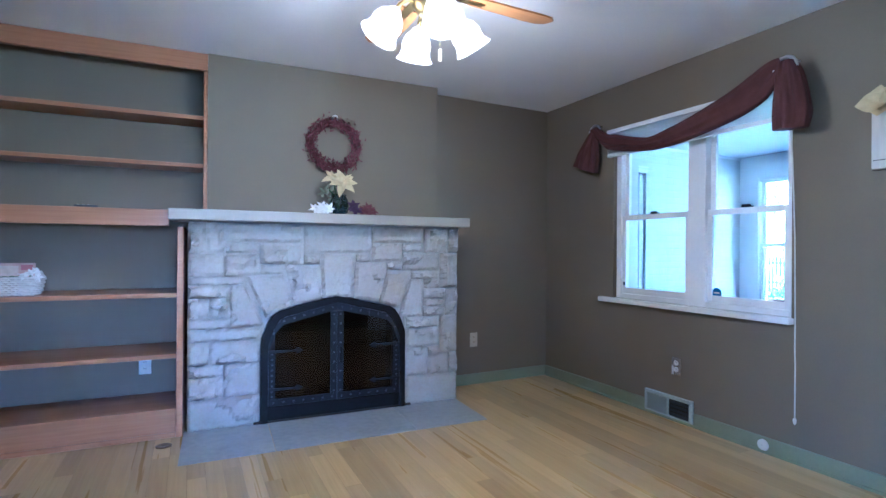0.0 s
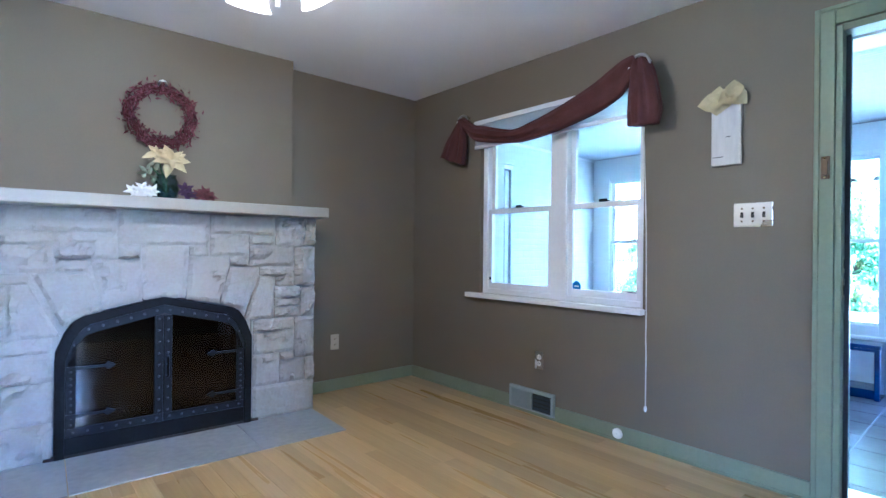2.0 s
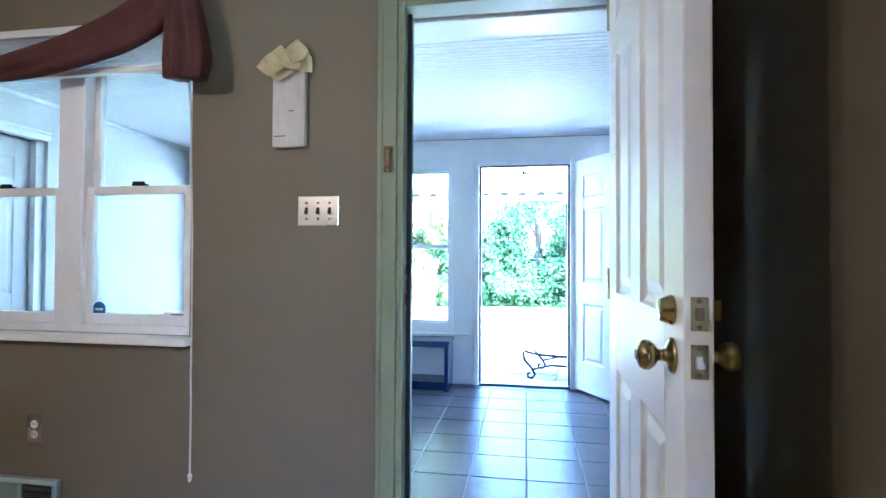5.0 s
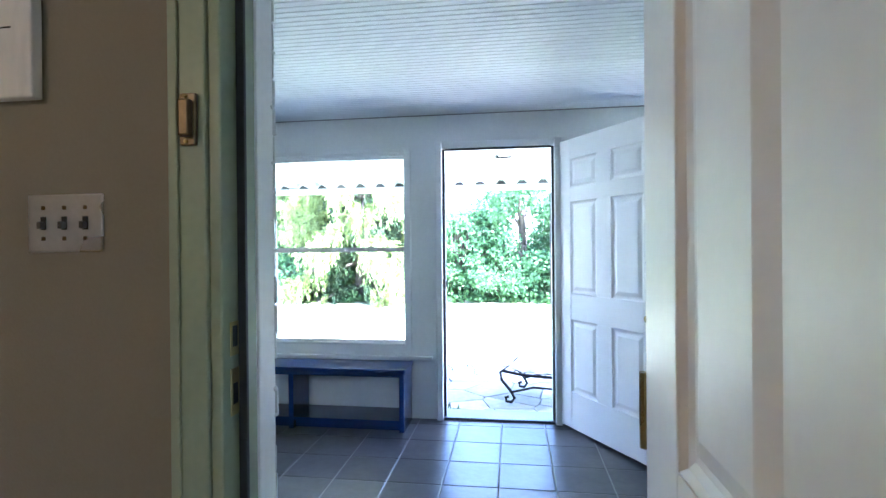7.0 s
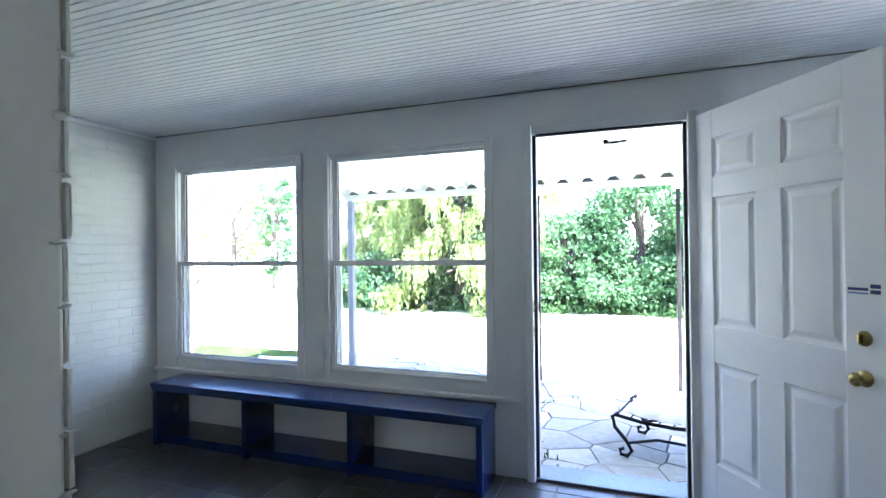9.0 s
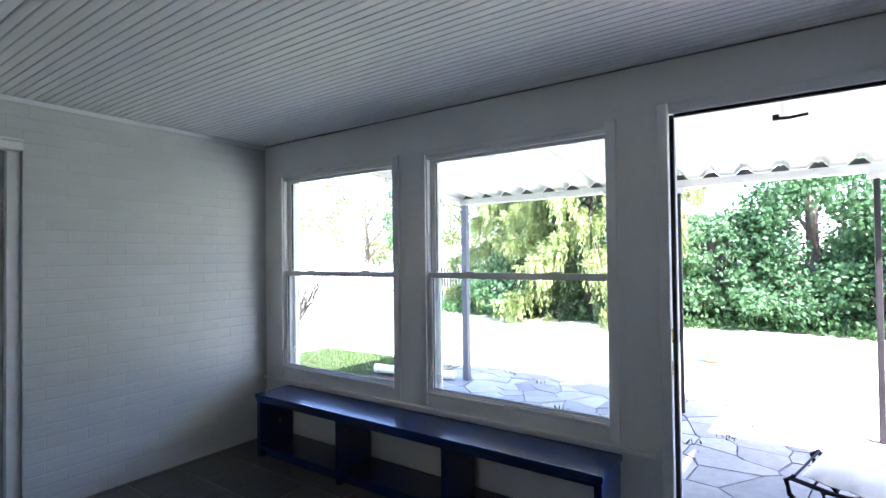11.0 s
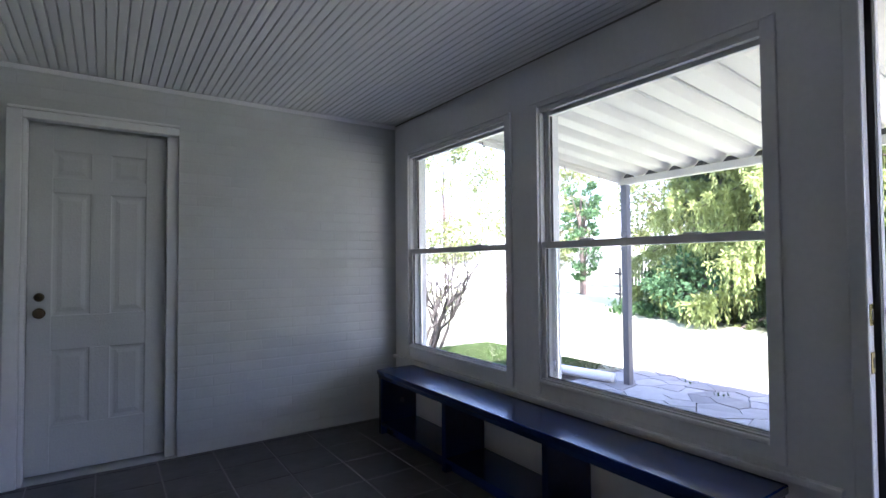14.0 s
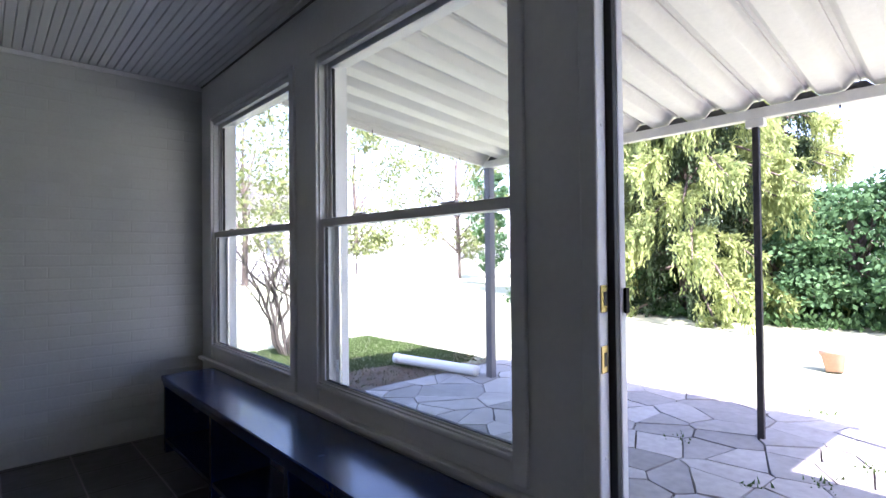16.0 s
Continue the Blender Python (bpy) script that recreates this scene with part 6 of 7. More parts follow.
for s, poly in flags:
    bm = bmesh.new()
    h = rnd.uniform(-0.004, 0.004)
    mid = sum(poly, Vector((0, 0))) / len(poly)
    pts = []
    for a, b in zip(poly, poly[1:] + poly[:1]):
        for f in ((0, 0.35, 0.7) if (b - a).length > 0.22 else (0, 0.5)):
            q = a.lerp(b, f)
            pts.append(q + (mid - q) * rnd.uniform(-0.012, 0.028))
    lo = [bm.verts.new((p.x, p.y, GZ - 0.03)) for p in pts]
    hi = [bm.verts.new((p.x + (mid.x - p.x) * 0.01, p.y + (mid.y - p.y) * 0.01, GZ + h - 0.004)) for p in pts]
    tp = [bm.verts.new((p.x + (mid.x - p.x) * 0.014, p.y + (mid.y - p.y) * 0.014, GZ + h + rnd.uniform(-0.001, 0.001))) for p in pts]
    n = len(pts)
    for k in range(n):
        bm.faces.new((lo[k], lo[(k + 1) % n], hi[(k + 1) % n], hi[k]))
        bm.faces.new((hi[k], hi[(k + 1) % n], tp[(k + 1) % n], tp[k]))
    bm.faces.new(tp)
    part("flagstone", bm, FLAGSTONE, patio)

# ---- things on the patio ----
CUSHION = material("white_outdoor_cushion", (0.72, 0.70, 0.68), 0.85, vary=0.08, grain=120, patch=5, bump=0.3)
lounger = empty("iron_lounger", None, "black scrolled iron lounge footrest with a white cushion", "lounge chair", m=pose(6.86, 0.10, GZ + 0.004, 0, 0, -14))
for sx in (-0.26, 0.26):
    bm = bmesh.new()
    tube(bm, [(sx, 0.36, 0.30), (sx, 0.40, 0.27), (sx, 0.385, 0.20), (sx, 0.31, 0.12), (sx, 0.27, 0.05), (sx, 0.30, 0.012), (sx, 0.345, 0.015), (sx, 0.35, 0.05), (sx, 0.325, 0.06)], 0.014, 8)
    part("scroll_leg", bm, IRON, lounger, smooth=True)
    bm = bmesh.new()
    tube(bm, [(sx, -0.36, 0.30), (sx, -0.38, 0.2), (sx, -0.36, 0.012)], 0.014, 8)
    part("back_leg", bm, IRON, lounger, smooth=True)
    bm = bmesh.new()
    tube(bm, [(sx, 0.38, 0.285), (sx, 0.20, 0.262), (sx, 0.0, 0.258), (sx, -0.2, 0.27), (sx, -0.37, 0.30)], 0.013, 8)
    part("seat_rail", bm, IRON, lounger, smooth=True)
    bm = bmesh.new()
    tube(bm, [(sx, 0.30, 0.10), (sx, 0.1, 0.16), (sx, -0.1, 0.16), (sx, -0.365, 0.08)], 0.010, 8)
    part("brace", bm, IRON, lounger, smooth=True)
for i in range(9):
    y = 0.36 - i * 0.09
    bm = bmesh.new()
    tube(bm, [(-0.26, y, 0.268 + 0.25 * y * y), (0.26, y, 0.268 + 0.25 * y * y)], 0.007, 6)
    part("slat", bm, IRON, lounger)
bm = bmesh.new()
rows = []
for i in range(15):
    u = i / 14
    y = 0.33 - 0.70 * u
    for side in (1,):
        rows.append([(x, y, 0.285 + 0.25 * y * y + (0.075 if top else 0.0) * (1 - (2 * u - 1) ** 8) * (1 - abs(x / 0.25) ** 6) + (0.010 * math.sin(9 * u * math.pi) if top else 0)) for top in (1, 0) for x in ([-0.25 + 0.05 * k for k in range(11)] if top else [0.25 - 0.05 * k for k in range(11)])])
vs = [[bm.verts.new(p) for p in r] for r in rows]
for a, b in zip(vs, vs[1:]):
    for k in range(len(a)):
        bm.faces.new((a[k], a[(k + 1) % len(a)], b[(k + 1) % len(a)], b[k]))
bm.faces.new(vs[0])
bm.faces.new(vs[-1][::-1])
part("cushion", bm, CUSHION, lounger, "white weathered cushion", smooth=True)

spout = empty("downspout_pipe", (8.42, 4.43, GZ + 0.056), "white plastic drain pipe lying beside the patio", "pipe")
bm = bmesh.new()
a, b = Vector((-0.10, 0.55, 0.0)), Vector((0.09, -0.54, 0.0))
n = 40
tube(bm, [a.lerp(b, i / n) for i in range(n + 1)], [0.052 + (0.0025 if i % 2 else 0) for i in range(n + 1)], 16)
part("pipe_body", bm, PLASTIC_WHITE, spout, smooth=True)
bm = bmesh.new()
tube(bm, [a.lerp(b, -0.02), a.lerp(b, 0.04)], 0.058, 16)
part("collar", bm, PLASTIC_WHITE, spout, smooth=True)

TERRA = material("terracotta", (0.46, 0.28, 0.19), 0.8, vary=0.15, grain=40, bump=0.3)
pot = empty("flower_pot", None, "terracotta flower pot standing tilted on the lawn", "flower pot", m=pose(11.35, 1.45, GZ - 0.03 + 0.115, 0, 14, 25))
bm = bmesh.new()
lathe(bm, [(0, -0.11), (0.075, -0.11), (0.105, 0.06), (0.122, 0.065), (0.125, 0.11), (0.112, 0.11), (0.097, 0.07), (0.07, -0.09), (0, -0.09)], None, 24)
part("pot_body", bm, TERRA, pot, smooth=True)

# ---- shrubs, trees and fences ----
BARK = material("grey_brown_bark", (0.14, 0.11, 0.085), 0.9, vary=0.3, grain=25, patch=4, bump=0.7, stretch=(1, 1, 0.3))
LEAF_LIGHT = leafy("sunlit_leaf", (0.115, 0.215, 0.085), (0.028, 0.075, 0.035), 0.4)
LEAF_DARK = leafy("dark_leaf", (0.055, 0.11, 0.035), (0.025, 0.06, 0.02))
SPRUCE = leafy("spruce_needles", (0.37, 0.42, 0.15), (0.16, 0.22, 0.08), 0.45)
# darker copy for the inner boughs: the crown's inner shade is put into colour
SPRUCE_SHADE = leafy("shaded_spruce_needles", (0.10, 0.145, 0.07), (0.045, 0.075, 0.04), 0.3)
PALE_LEAF = leafy("pale_spring_leaf", (0.24, 0.27, 0.11), (0.15, 0.19, 0.07))


def quads(name, corners, mat, parent):
    """One mesh of many separate four-cornered leaves."""
    n = len(corners)
    me = bpy.data.meshes.new(name)
    me.from_pydata([c for q in corners for c in q], [], [(4 * i, 4 * i + 1, 4 * i + 2, 4 * i + 3) for i in range(n)])
    me.materials.append(mat)
    ob = new(name, me)
    ob.parent = parent
    return ob


def leaf_quad(c, way, side, ln, wd):
    return (c - side * wd * 0.15, c + way * ln * 0.45 - side * wd, c + way * ln, c + way * ln * 0.45 + side * wd)


def rand_dir(rnd):
    v = Vector((rnd.gauss(0, 1), rnd.gauss(0, 1), rnd.gauss(0, 1)))
    return v.normalized() if v.length > 1e-4 else Vector((0, 0, 1))


def broad_tree(at, height, width, mat, count, seed, leaf=0.16, low=0.0, name="broadleaf_tree", label="leafy green tree at the edge of the lawn"):
    rnd = random.Random(seed)
    tree = empty(name, at, label, "tree", "trees behind the lawn")
    bm = bmesh.new()
    tube(bm, [(0, 0, -0.1), (0.05, 0.03, height * 0.3), (-0.04, 0.1, height * 0.6), (0.02, 0.0, height * 0.85)], [0.16, 0.12, 0.08, 0.02], 8)
    part("trunk", bm, BARK, tree)
    clumps = []
    for i in range(max(10, int(count / 140))):
        d = rand_dir(rnd)
        r = rnd.uniform(0.45, 1.0) ** 0.5
        c = Vector((d.x * width * 0.5 * r, d.y * width * 0.5 * r, low + (height - low) * (0.5 + 0.5 * d.z * r)))
        clumps.append((c, rnd.uniform(0.10, 0.23) * width))
        if i < 12:
            bm = bmesh.new()
            root = Vector((0, 0, max(0.2, c.z * 0.55)))
            tube(bm, [root, root.lerp(c, 0.5) + Vector((0, 0, 0.1)), c], [0.05, 0.03, 0.012], 6)
            part("limb", bm, BARK, tree)
    out = []
    for i in range(count):
        c, s = clumps[rnd.randrange(len(clumps))]
        d = rand_dir(rnd)
        p = c + Vector((d.x, d.y, d.z * 0.7)) * s * rnd.uniform(0.35, 1.0)
        if p.z < 0.02:
            continue
        way = (rand_dir(rnd) + d * 0.6 + Vector((0, 0, -0.5))).normalized()
        side = way.cross(rand_dir(rnd)).normalized()
        ln = leaf * rnd.uniform(0.6, 1.3)
        out.append(leaf_quad(p, way, side, ln, ln * 0.33))
    quads("crown", out, mat, tree)
    return tree


def spruce_tree(at, height, width, seed, count=46, label="tall spruce with drooping yellow-green branches"):
    rnd = random.Random(seed)
    tree = empty("spruce_tree", at, label, "tree", "spruces behind the lawn")
    bm = bmesh.new()
    tube(bm, [(0, 0, -0.1), (0.03, 0.0, height * 0.5), (0, 0.02, height)], [0.26, 0.17, 0.03], 10)
    part("trunk", bm, BARK, tree)
    out, deep = [], []
    tiers = round(height / 0.85)
    for k in range(count):
        f = (k + rnd.random()) / count
        z = max(0.5, height * (0.06 + 0.92 * (round(f * tiers) + rnd.uniform(-0.34, 0.34)) / tiers))
        reach = width * 0.5 * (1 - f) ** 0.7 * rnd.uniform(0.62, 1.15) + 0.25
        a = 2.4 * k + rnd.uniform(-0.4, 0.4)
        d = Vector((math.cos(a), math.sin(a), 0))
        side = Vector((-d.y, d.x, 0))
        root = Vector((0, 0, z))
        mid = d * reach * 0.6 + Vector((0, 0, z - 0.20 * reach))
        tip = d * reach + Vector((0, 0, z - 0.42 * reach))
        bm = bmesh.new()
        tube(bm, [root, root.lerp(mid, 0.5) + Vector((0, 0, 0.04)), mid, tip], [0.05, 0.04, 0.025, 0.008], 6)
        part("limb", bm, BARK, tree)
        # boughs fan out from the limb, each hung with short tassels of needles
        for i in range(int(11 * reach) + 6):
            u = rnd.uniform(0.10, 1.0)
            base = root.lerp(mid, u / 0.6) if u < 0.6 else mid.lerp(tip, (u - 0.6) / 0.4)
            way = (d * rnd.uniform(0.5, 1.0) + side * rnd.choice((-1, 1)) * rnd.uniform(0.2, 1.1)).normalized()
            ln = rnd.uniform(0.25, 0.6) * (1.15 - 0.5 * u)
            # boughs near the trunk take the painted-shade needles
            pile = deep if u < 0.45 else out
            for s in range(5):
                p = base + way * ln * (s + 1) / 5 + Vector((0, 0, -0.10 * ln * s / 5))
                for q in range(4):
                    e = (way + rand_dir(rnd) * 0.75).normalized()
                    pile.append(leaf_quad(p + rand_dir(rnd) * 0.025, e, e.cross(rand_dir(rnd)).normalized(), rnd.uniform(0.08, 0.15), 0.022))
                hang = rnd.uniform(0.12, 0.30) if rnd.random() < 0.5 else rnd.uniform(0.35, 0.75)
                n = 2 + int(hang / 0.06)
                for q in range(n):
                    e = (Vector((0, 0, -1.0)) + rand_dir(rnd) * 0.45 + d * 0.15).normalized()
                    pile.append(leaf_quad(p + Vector((rnd.gauss(0, 0.018), rnd.gauss(0, 0.018), -hang * q / n)), e, e.cross(rand_dir(rnd)).normalized(), rnd.uniform(0.08, 0.14), 0.019))
    quads("crown", out, SPRUCE, tree)
    quads("inner_crown", deep, SPRUCE_SHADE, tree)["label"] = "inner spruce boughs coloured as if in shade"
    return tree


GL = GZ - 0.03
spruce_tree((15.6, 4.5, GL), 9.0, 4.6, 2, 120)
spruce_tree((16.9, 6.9, GL), 10.0, 4.2, 7, 105)
spruce_tree((20.8, 4.2, GL), 10.0, 4.2, 19, 70)
for k, (x, y, h, w, mt, n) in enumerate(((16.0, 1.9, 2.5, 2.4, LEAF_LIGHT, 5500), (16.2, 0.1, 4.2, 2.8, LEAF_LIGHT, 7000), (16.0, -1.7, 3.7, 2.8, LEAF_LIGHT, 6500), (16.4, -3.8, 4.4, 3.0, LEAF_DARK, 6000), (16.6, -6.0, 4.6, 3.2, LEAF_LIGHT, 5500),
                                         (18.6, -0.8, 4.6, 3.6, LEAF_DARK, 5500), (15.6, 2.9, 1.5, 2.0, LEAF_LIGHT, 3000), (15.7, 0.9, 1.3, 2.2, LEAF_LIGHT, 2800), (15.7, -0.9, 1.3, 2.2, LEAF_LIGHT, 2800), (15.8, -2.8, 1.3, 2.2, LEAF_LIGHT, 2600), (15.2, 6.2, 1.4, 2.6, LEAF_LIGHT, 3500), (16.3, 7.7, 1.3, 1.9, LEAF_DARK, 2600))):
    broad_tree((x, y, GL), h, w, mt, int(n * 1.9), 50 + k, 0.105, 0.05)
for k, (x, y, h, w) in enumerate(((27.0, 14.0, 8.0, 5.5), (24.0, 20.0, 8.5, 6.0), (20.0, 24.0, 9.0, 6.5), (13.5, 23.0, 9.0, 6.0), (30.0, 9.0, 8.0, 5.0))):
    broad_tree((x, y, GL), h, w, PALE_LEAF, 6500, 80 + k, 0.2, 1.2, label="pale spring tree far behind the fence")
broad_tree((20.6, 14.6, GL), 5.2, 1.6, LEAF_LIGHT, 5000, 95, 0.11, 0.4, "cypress_tree", "slim dark evergreen beyond the lawn")

# low ground cover in front of the hedge
cover = []
rnd = random.Random(77)
for i in range(9000):
    y = rnd.uniform(-9, 9)
    p = Vector((14.7 + 0.5 * noise.noise(Vector((y * 0.6, 0, 0))) + rnd.uniform(0, 1.3), y, GL + rnd.uniform(0.0, 0.32) * rnd.random() + 0.01))
    way = (Vector((rnd.gauss(0, 1), rnd.gauss(0, 1), 1.2))).normalized()
    cover.append(leaf_quad(p, way, way.cross(rand_dir(rnd)).normalized(), 0.12, 0.03))
tagged(quads("ground_cover", cover, LEAF_DARK, None), "low green ground cover along the hedge", "plants", "", "stuff")

# mossy bed beside the patio
MOSS = material("mossy_soil", (0.105, 0.088, 0.062), 0.95, vary=0.3, grain=30, patch=3, bump=0.7, second=(0.07, 0.056, 0.042))
bm = bmesh.new()
ring = []
for k in range(48):
    a = 2 * math.pi * k / 48
    s = 1 + 0.10 * noise.noise(Vector((3 * math.cos(a), 3 * math.sin(a), 5)))
    ring.append(bm.verts.new((7.75 + 1.6 * s * abs(math.cos(a)) ** 0.6 * (1 if math.cos(a) > 0 else -1), 5.65 + 1.28 * s * abs(math.sin(a)) ** 0.6 * (1 if math.sin(a) > 0 else -1), GL + 0.005)))
bm.faces.new(ring)
setting("garden_bed", bm, MOSS, "mossy brown garden bed beside the patio", "ground")

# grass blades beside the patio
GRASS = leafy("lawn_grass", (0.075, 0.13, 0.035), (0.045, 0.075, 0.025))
blades = []
for i in range(30000):
    x, y = rnd.uniform(6.2, 9.3), rnd.uniform(4.35, 7.0)
    if y < 5.0 + 0.45 * noise.noise(Vector((x * 1.3, 2, 0))) - (0.35 if x > 8.3 else 0) and rnd.random() < 0.93:
        continue
    way = Vector((rnd.gauss(0, 0.45), rnd.gauss(0, 0.45), 1)).normalized()
    blades.append(leaf_quad(Vector((x, y, GL - 0.002)), way, way.cross(Vector((1, rnd.random(), 0))).normalized(), rnd.uniform(0.02, 0.05), 0.005))
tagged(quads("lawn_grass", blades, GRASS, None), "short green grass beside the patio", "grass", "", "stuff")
litter = []
LITTER = material("dry_leaf_litter", (0.16, 0.10, 0.05), 0.9, vary=0.3, grain=20)
for i in range(1300):
    p = Vector((rnd.uniform(6.6, 9.3), rnd.uniform(4.2, 5.0), GL + 0.004 + rnd.uniform(0, 0.012)))
    way = Vector((rnd.gauss(0, 1), rnd.gauss(0, 1), 0.15)).normalized()
    litter.append(leaf_quad(p, way, Vector((-way.y, way.x, 0.1)).normalized(), 0.05, 0.014))
tagged(quads("leaf_litter", litter, LITTER, None), "brown leaf litter along the patio edge", "leaves", "", "stuff")
weeds = []
for s, poly in flags[::8]:
    q = poly[0]
    for i in range(18):
        way = Vector((rnd.gauss(0, 0.6), rnd.gauss(0, 0.6), 1)).normalized()
        weeds.append(leaf_quad(Vector((q.x + rnd.gauss(0, 0.05), q.y + rnd.gauss(0, 0.05), GZ - 0.022)), way, way.cross(rand_dir(rnd)).normalized(), rnd.uniform(0.03, 0.07), 0.008))
tagged(quads("joint_weeds", weeds, GRASS, None), "small weeds growing in the flagstone joints", "plants", "", "stuff")

SHRUB_BARK = material("dark_shrub_bark", (0.055, 0.05, 0.038), 0.9, vary=0.25, grain=30, bump=0.4)
# bare-branched shrub outside the first window
shrub = empty("garden_shrub", (7.75, 6.45, GL), "twisted bare-branched shrub with sparse leaves", "shrub")
rnd = random.Random(8)
leafs = []


def twig(p, way, ln, r, depth):
    pts, q = [p], p
    for i in range(5):
        way = (way + Vector((rnd.gauss(0, 0.28), rnd.gauss(0, 0.28), 0.06))).normalized()
        q = q + way * ln / 5
        pts.append(q)
        if depth >= 1 and rnd.random() < 0.55:
            leafs.append(leaf_quad(q, rand_dir(rnd), rand_dir(rnd), 0.045, 0.014))
    bm = bmesh.new()
    tube(bm, pts, [r * (1 - 0.12 * i) for i in range(6)], 6)
    part("branch", bm, SHRUB_BARK, shrub)
    if depth < 2:
        for i in range(3):
            twig(pts[2 + i], (way + rand_dir(rnd) * 0.8 + Vector((0, 0, 0.3))).normalized(), ln * 0.62, r * 0.55, depth + 1)


for i in range(11):
    a = 2 * math.pi * i / 11
    twig(Vector((0.10 * math.cos(a), 0.10 * math.sin(a), -0.02)), Vector((0.55 * math.cos(a), 0.55 * math.sin(a), 1)).normalized(), 1.16, 0.030, 0)
quads("leaves", leafs, PALE_LEAF, shrub)


def picket_fence(at, turn, length, high, gap, mat, label):
    f = empty("picket_fence", None, label, "fence", m=Matrix.Translation(at) @ pose(0, 0, 0, 0, 0, turn))
    for z in (high * 0.25, high * 0.78):
        part("rail", block(0, length, 0.0, 0.035, z, z + 0.08), mat, f)
    bm = bmesh.new()
    prism(bm, [(0, 0.03), (0.075, 0.03), (0.075, high - 0.05), (0.0375, high), (0, high - 0.05)], 0.02, Matrix.Translation((0, -0.0205, 0)))
    me = mesh_of("picket", bm, mat)
    for i in range(int(length / gap)):
        ob = new("picket", me)
        ob.parent = f
        ob.matrix_basis = Matrix.Translation((i * gap, 0, 0))
    for i in range(int(length / 2.4) + 1):
        part("post", block(i * 2.4 - 0.05, i * 2.4 + 0.05, 0.0355, 0.135, -0.05, high + 0.04, 0.005), mat, f)


DARK_WOOD = material("weathered_dark_fence_wood", (0.07, 0.06, 0.055), 0.9, vary=0.25, grain=20, bump=0.4)
picket_fence((17.0, 8.3, GL), 80, 2.3, 1.2, 0.13, DARK_WOOD, "dark weathered picket fence behind the lawn")
picket_fence((20.0, 16.0, GL), 128, 12.0, 1.3, 0.17, WHITE_PAINT, "white picket fence far across the lawn")

# neighbour's house far away
house = empty("neighbour_house", (17.0, 34.0, GL), "pale house with grey windows beyond the fence", "house")
part("wall", block(-6, 6, -3, 3, 0, 4.2), SIDING, house)
bm = bmesh.new()
prism(bm, [(-3.4, 4.2), (3.4, 4.2), (0, 6.4)], 12.6, pose(6.3, 0, 0, 0, 0, 90))
part("roof", bm, SHINGLE, house)
for x in (-4.2, -1.4, 1.4, 4.2):
    w = part("window", block(x - 0.5, x + 0.5, -3.03, -3.001, 1.3, 2.7, 0.01), material("far_window_glass", (0.10, 0.12, 0.14), 0.1, bump=0) if x == -4.2 else bpy.data.materials["far_window_glass"], house)
    part("frame", block(x - 0.56, x + 0.56, -3.06, -3.031, 1.96, 2.03), WHITE_PAINT, w)
    part("sill", block(x - 0.6, x + 0.6, -3.1, -3.031, 1.2, 1.29), WHITE_PAINT, w)

# ---- pieces of floors and walls ----
rnd = random.Random(3)
x, w = XW + 0.01, 0.0825
while x < XA - 0.003:
    x1 = min(x + w, XA - 0.001)
    y = YS - 0.10 + rnd.uniform(-0.5, 0.0)
    while y < 4.19:
        ln = rnd.uniform(0.55, 1.35)
        a, b = max(y, YS - 0.118), min(y + ln, 4.19)
        if b - a > 0.02:
            part("plank", block(x + 0.0005, x1 - 0.0005, a + 0.0005, b - 0.0005, -0.0035, 0.0), OAK, floor_den)
        y += ln
    x += w

TILE = 0.305
floor_porch = setting("floor_porch", block(XB + 0.02, XE, PS + 0.002, PN - 0.002, ZF - 0.0049, ZF - 0.0025), GROUT, "dark slate tile floor of the porch", "floor")
i0, i1 = math.floor((XA + 0.12 - 5.465) / TILE), math.ceil((XE - 5.465) / TILE)
j0, j1 = math.floor((PS - 0.213) / TILE), math.ceil((PN + 0.08 - 0.213) / TILE)
for i in range(i0, i1):
    for j in range(j0, j1):
        a, b = max(5.465 + i * TILE + 0.003, XB + 0.034), min(5.465 + (i + 1) * TILE - 0.003, XE - 0.001)
        c, d = max(0.213 + j * TILE + 0.003, PS + 0.003), min(0.213 + (j + 1) * TILE - 0.003, PN - 0.006)
        if b - a > 0.02 and d - c > 0.02:
            bm = bmesh.new()
            v = [bm.verts.new(p) for p in ((a, c, ZF - 0.0024), (b, c, ZF - 0.0024), (b, d, ZF - 0.0024), (a, d, ZF - 0.0024))]
            e = 0.003
            u = [bm.verts.new(p) for p in ((a + e, c + e, ZF), (b - e, c + e, ZF), (b - e, d - e, ZF), (a + e, d - e, ZF))]
            for k in range(4):
                bm.faces.new((v[k], v[(k + 1) % 4], u[(k + 1) % 4], u[k]))
            bm.faces.new(u)
            part("tile", bm, SLATE_TILE, floor_porch)

# painted bricks of the porch's end wall
BL, BH, JOINT = 0.2032, 0.0677, 0.006
brick_meshes = {}


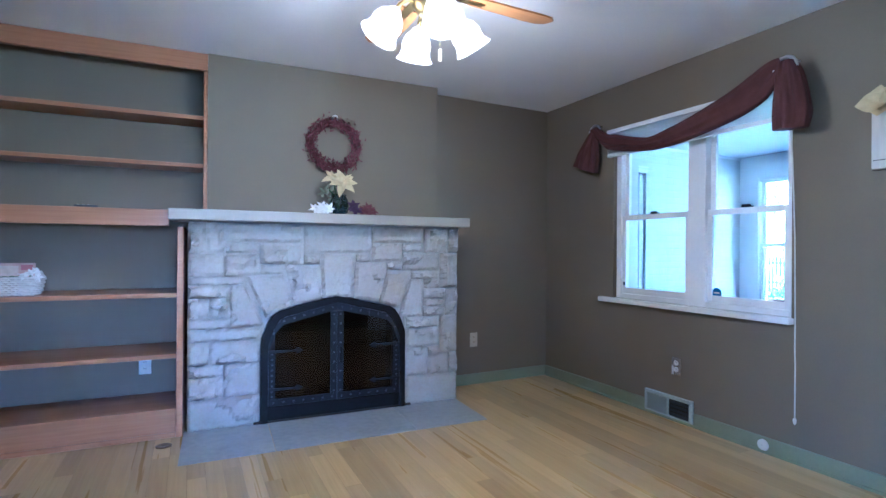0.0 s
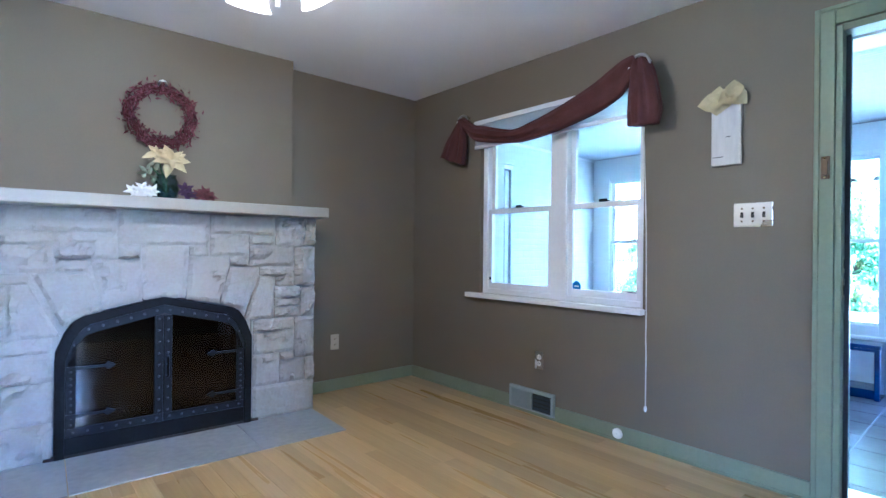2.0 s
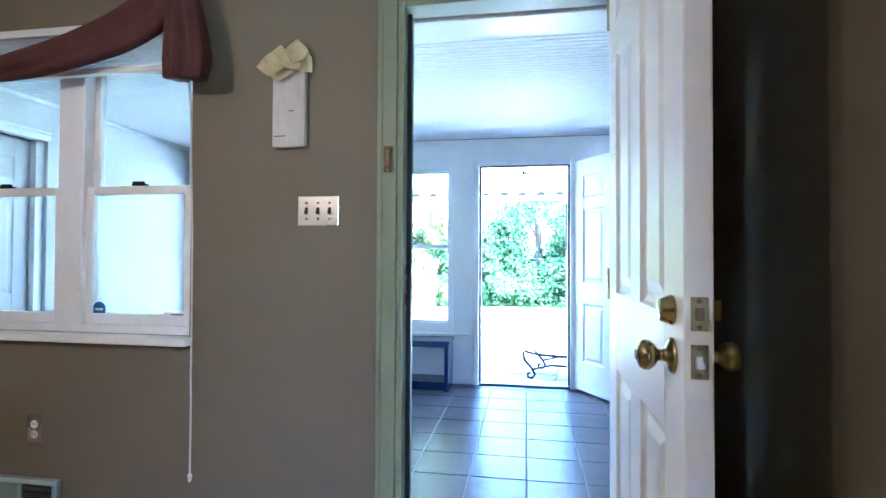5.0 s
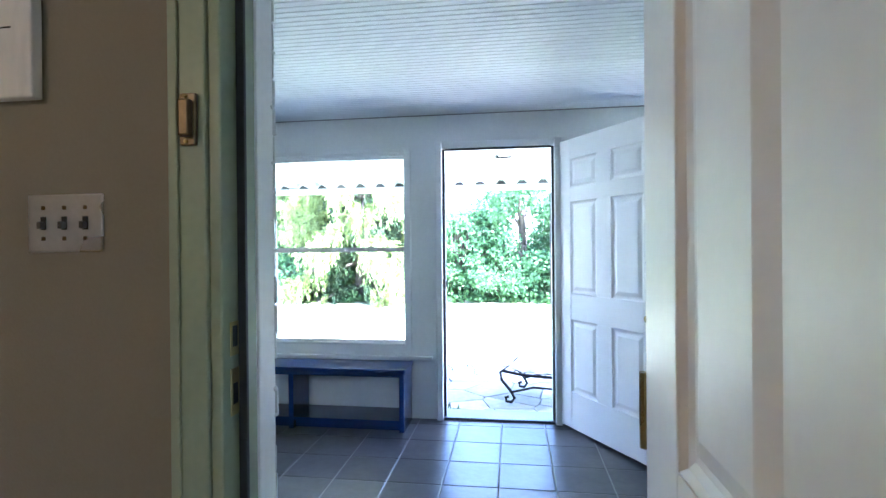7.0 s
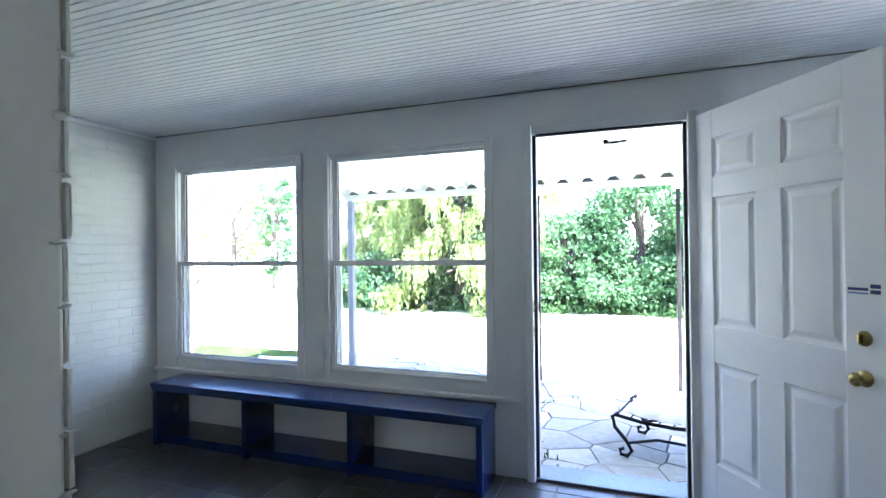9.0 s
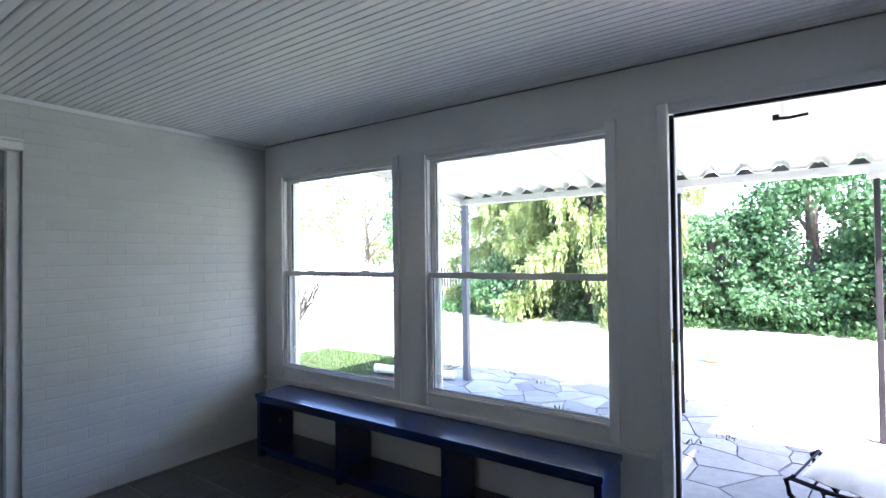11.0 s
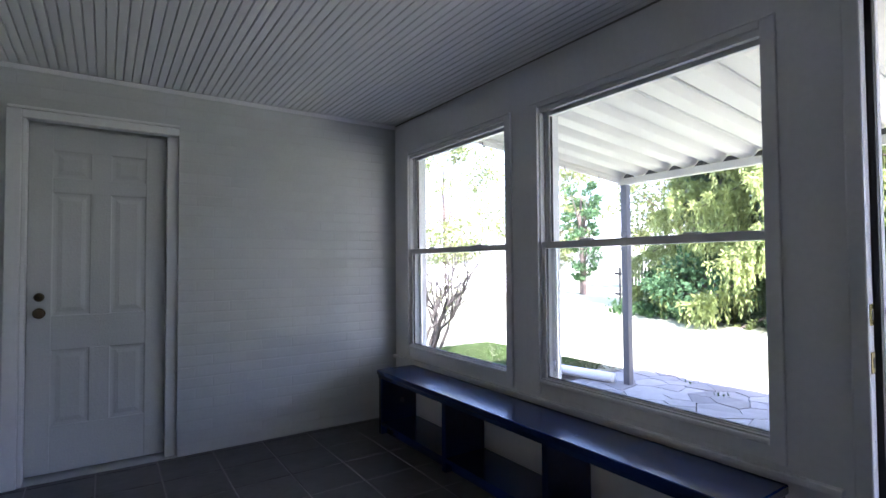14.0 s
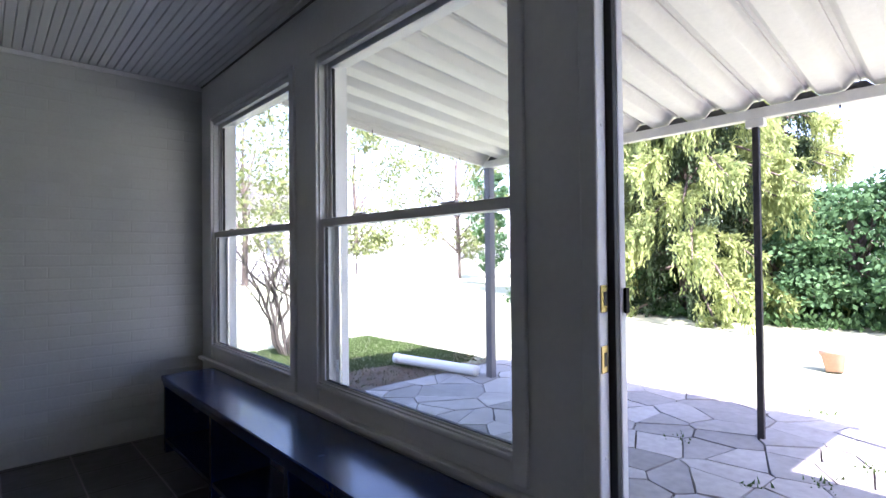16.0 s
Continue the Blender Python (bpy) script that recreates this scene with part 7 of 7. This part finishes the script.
def brick_mesh(ln, kind):
    key = (round(ln, 3), kind)
    if key not in brick_meshes:
        r = random.Random(kind * 7 + 1)
        bm = bmesh.new()
        n = 4
        e = 0.004
        back = [bm.verts.new((x, 0.006, z)) for x, z in ((0, 0), (ln, 0), (ln, BH - JOINT), (0, BH - JOINT))]
        rim = [bm.verts.new((x + r.uniform(-0.0015, 0.0015), 0.0006, z + r.uniform(-0.001, 0.001))) for x, z in ((0.0005, 0.0005), (ln - 0.0005, 0.0005), (ln - 0.001, BH - JOINT - 0.001), (0.001, BH - JOINT - 0.001))]
        top = [bm.verts.new((x + r.uniform(-0.0015, 0.0015), -0.0004 + r.uniform(-0.0003, 0.0004), z + r.uniform(-0.001, 0.001))) for x, z in ((0.0025, e), (ln - 0.0025, e), (ln - 0.0025, BH - JOINT - e), (0.0025, BH - JOINT - e))]
        for a, b in ((back, rim), (rim, top)):
            for k in range(4):
                bm.faces.new((a[k], a[(k + 1) % 4], b[(k + 1) % 4], b[k]))
        bm.faces.new(top)
        bm.faces.new(back[::-1])
        brick_meshes[key] = mesh_of("brick", bm, BRICK_WHITE)
    return brick_meshes[key]


def lay_brick(parent, x, z, ln, m, kind):
    ob = new("brick", brick_mesh(ln, kind))
    ob.parent = parent
    ob.matrix_basis = m @ Matrix.Translation((x, rnd.uniform(-0.0005, 0.0005), z))


def brick_run(parent, x0, x1, z, shift, m):
    x = x0 - shift
    while x < x1 - 0.01:
        a, b = max(x, x0), min(x + BL - 0.0025, x1)
        if b - a > 0.03:
            lay_brick(parent, a, z, b - a, m, rnd.randrange(4))
        x += BL


for k in range(34):
    z = ZF + 0.003 + k * BH
    if z + BH > ZP - 0.03:
        break
    shift = BL / 2 * (k % 2)
    m = Matrix.Translation((0, PN, 0))
    if z > 1.965:
        brick_run(wall_porch_north, XB + 0.04, XE - 0.004, z, shift, m)
    else:
        brick_run(wall_porch_north, 4.352, XE - 0.004, z, shift, m)
        if z > 0.05:
            brick_run(wall_porch_north, XB + 0.04, 3.524, z, shift, m)

# ragged brick ends beside the den's doorway
edge_wall = bpy.data.objects["wall_brick_inner"]
for k in range(31):
    z = ZF + 0.003 + k * BH
    for y0, s in ((1.004, 1), (0.072, -1)):
        ln = (BL if k % 2 else BL / 2) - JOINT
        m = pose(XB, y0 + s * rnd.uniform(-0.005, 0.003) if s > 0 else y0 - ln - rnd.uniform(-0.005, 0.003), 0, 0, 0, 90)
        lay_brick(edge_wall, 0, z, ln, m @ Matrix.Translation((0, -0.004, 0)), rnd.randrange(4))

# lumps of painted mortar that stand out of the doorway's brick edge
for k in range(31):
    z = ZF + k * BH
    for y0, s in ((1.004, -1), (0.072, 1)):
        if rnd.random() < 0.5:
            bm = bmesh.new()
            r = rnd.uniform(0.002, 0.0055)
            bmesh.ops.create_icosphere(bm, subdivisions=2, radius=1.0, matrix=Matrix.LocRotScale((XB - rnd.uniform(0.0, 0.01), y0 + s * 0.001, z + rnd.uniform(-0.006, 0.006)), None, (0.010, r, r * rnd.uniform(0.7, 1.6))))
            for v in bm.verts:
                v.co += 0.004 * Vector((noise.noise(v.co * 90), noise.noise(v.co * 90 + Vector((5, 0, 0))), noise.noise(v.co * 70)))
            part("mortar_lump", bm, DULL_WHITE, edge_wall, smooth=True)
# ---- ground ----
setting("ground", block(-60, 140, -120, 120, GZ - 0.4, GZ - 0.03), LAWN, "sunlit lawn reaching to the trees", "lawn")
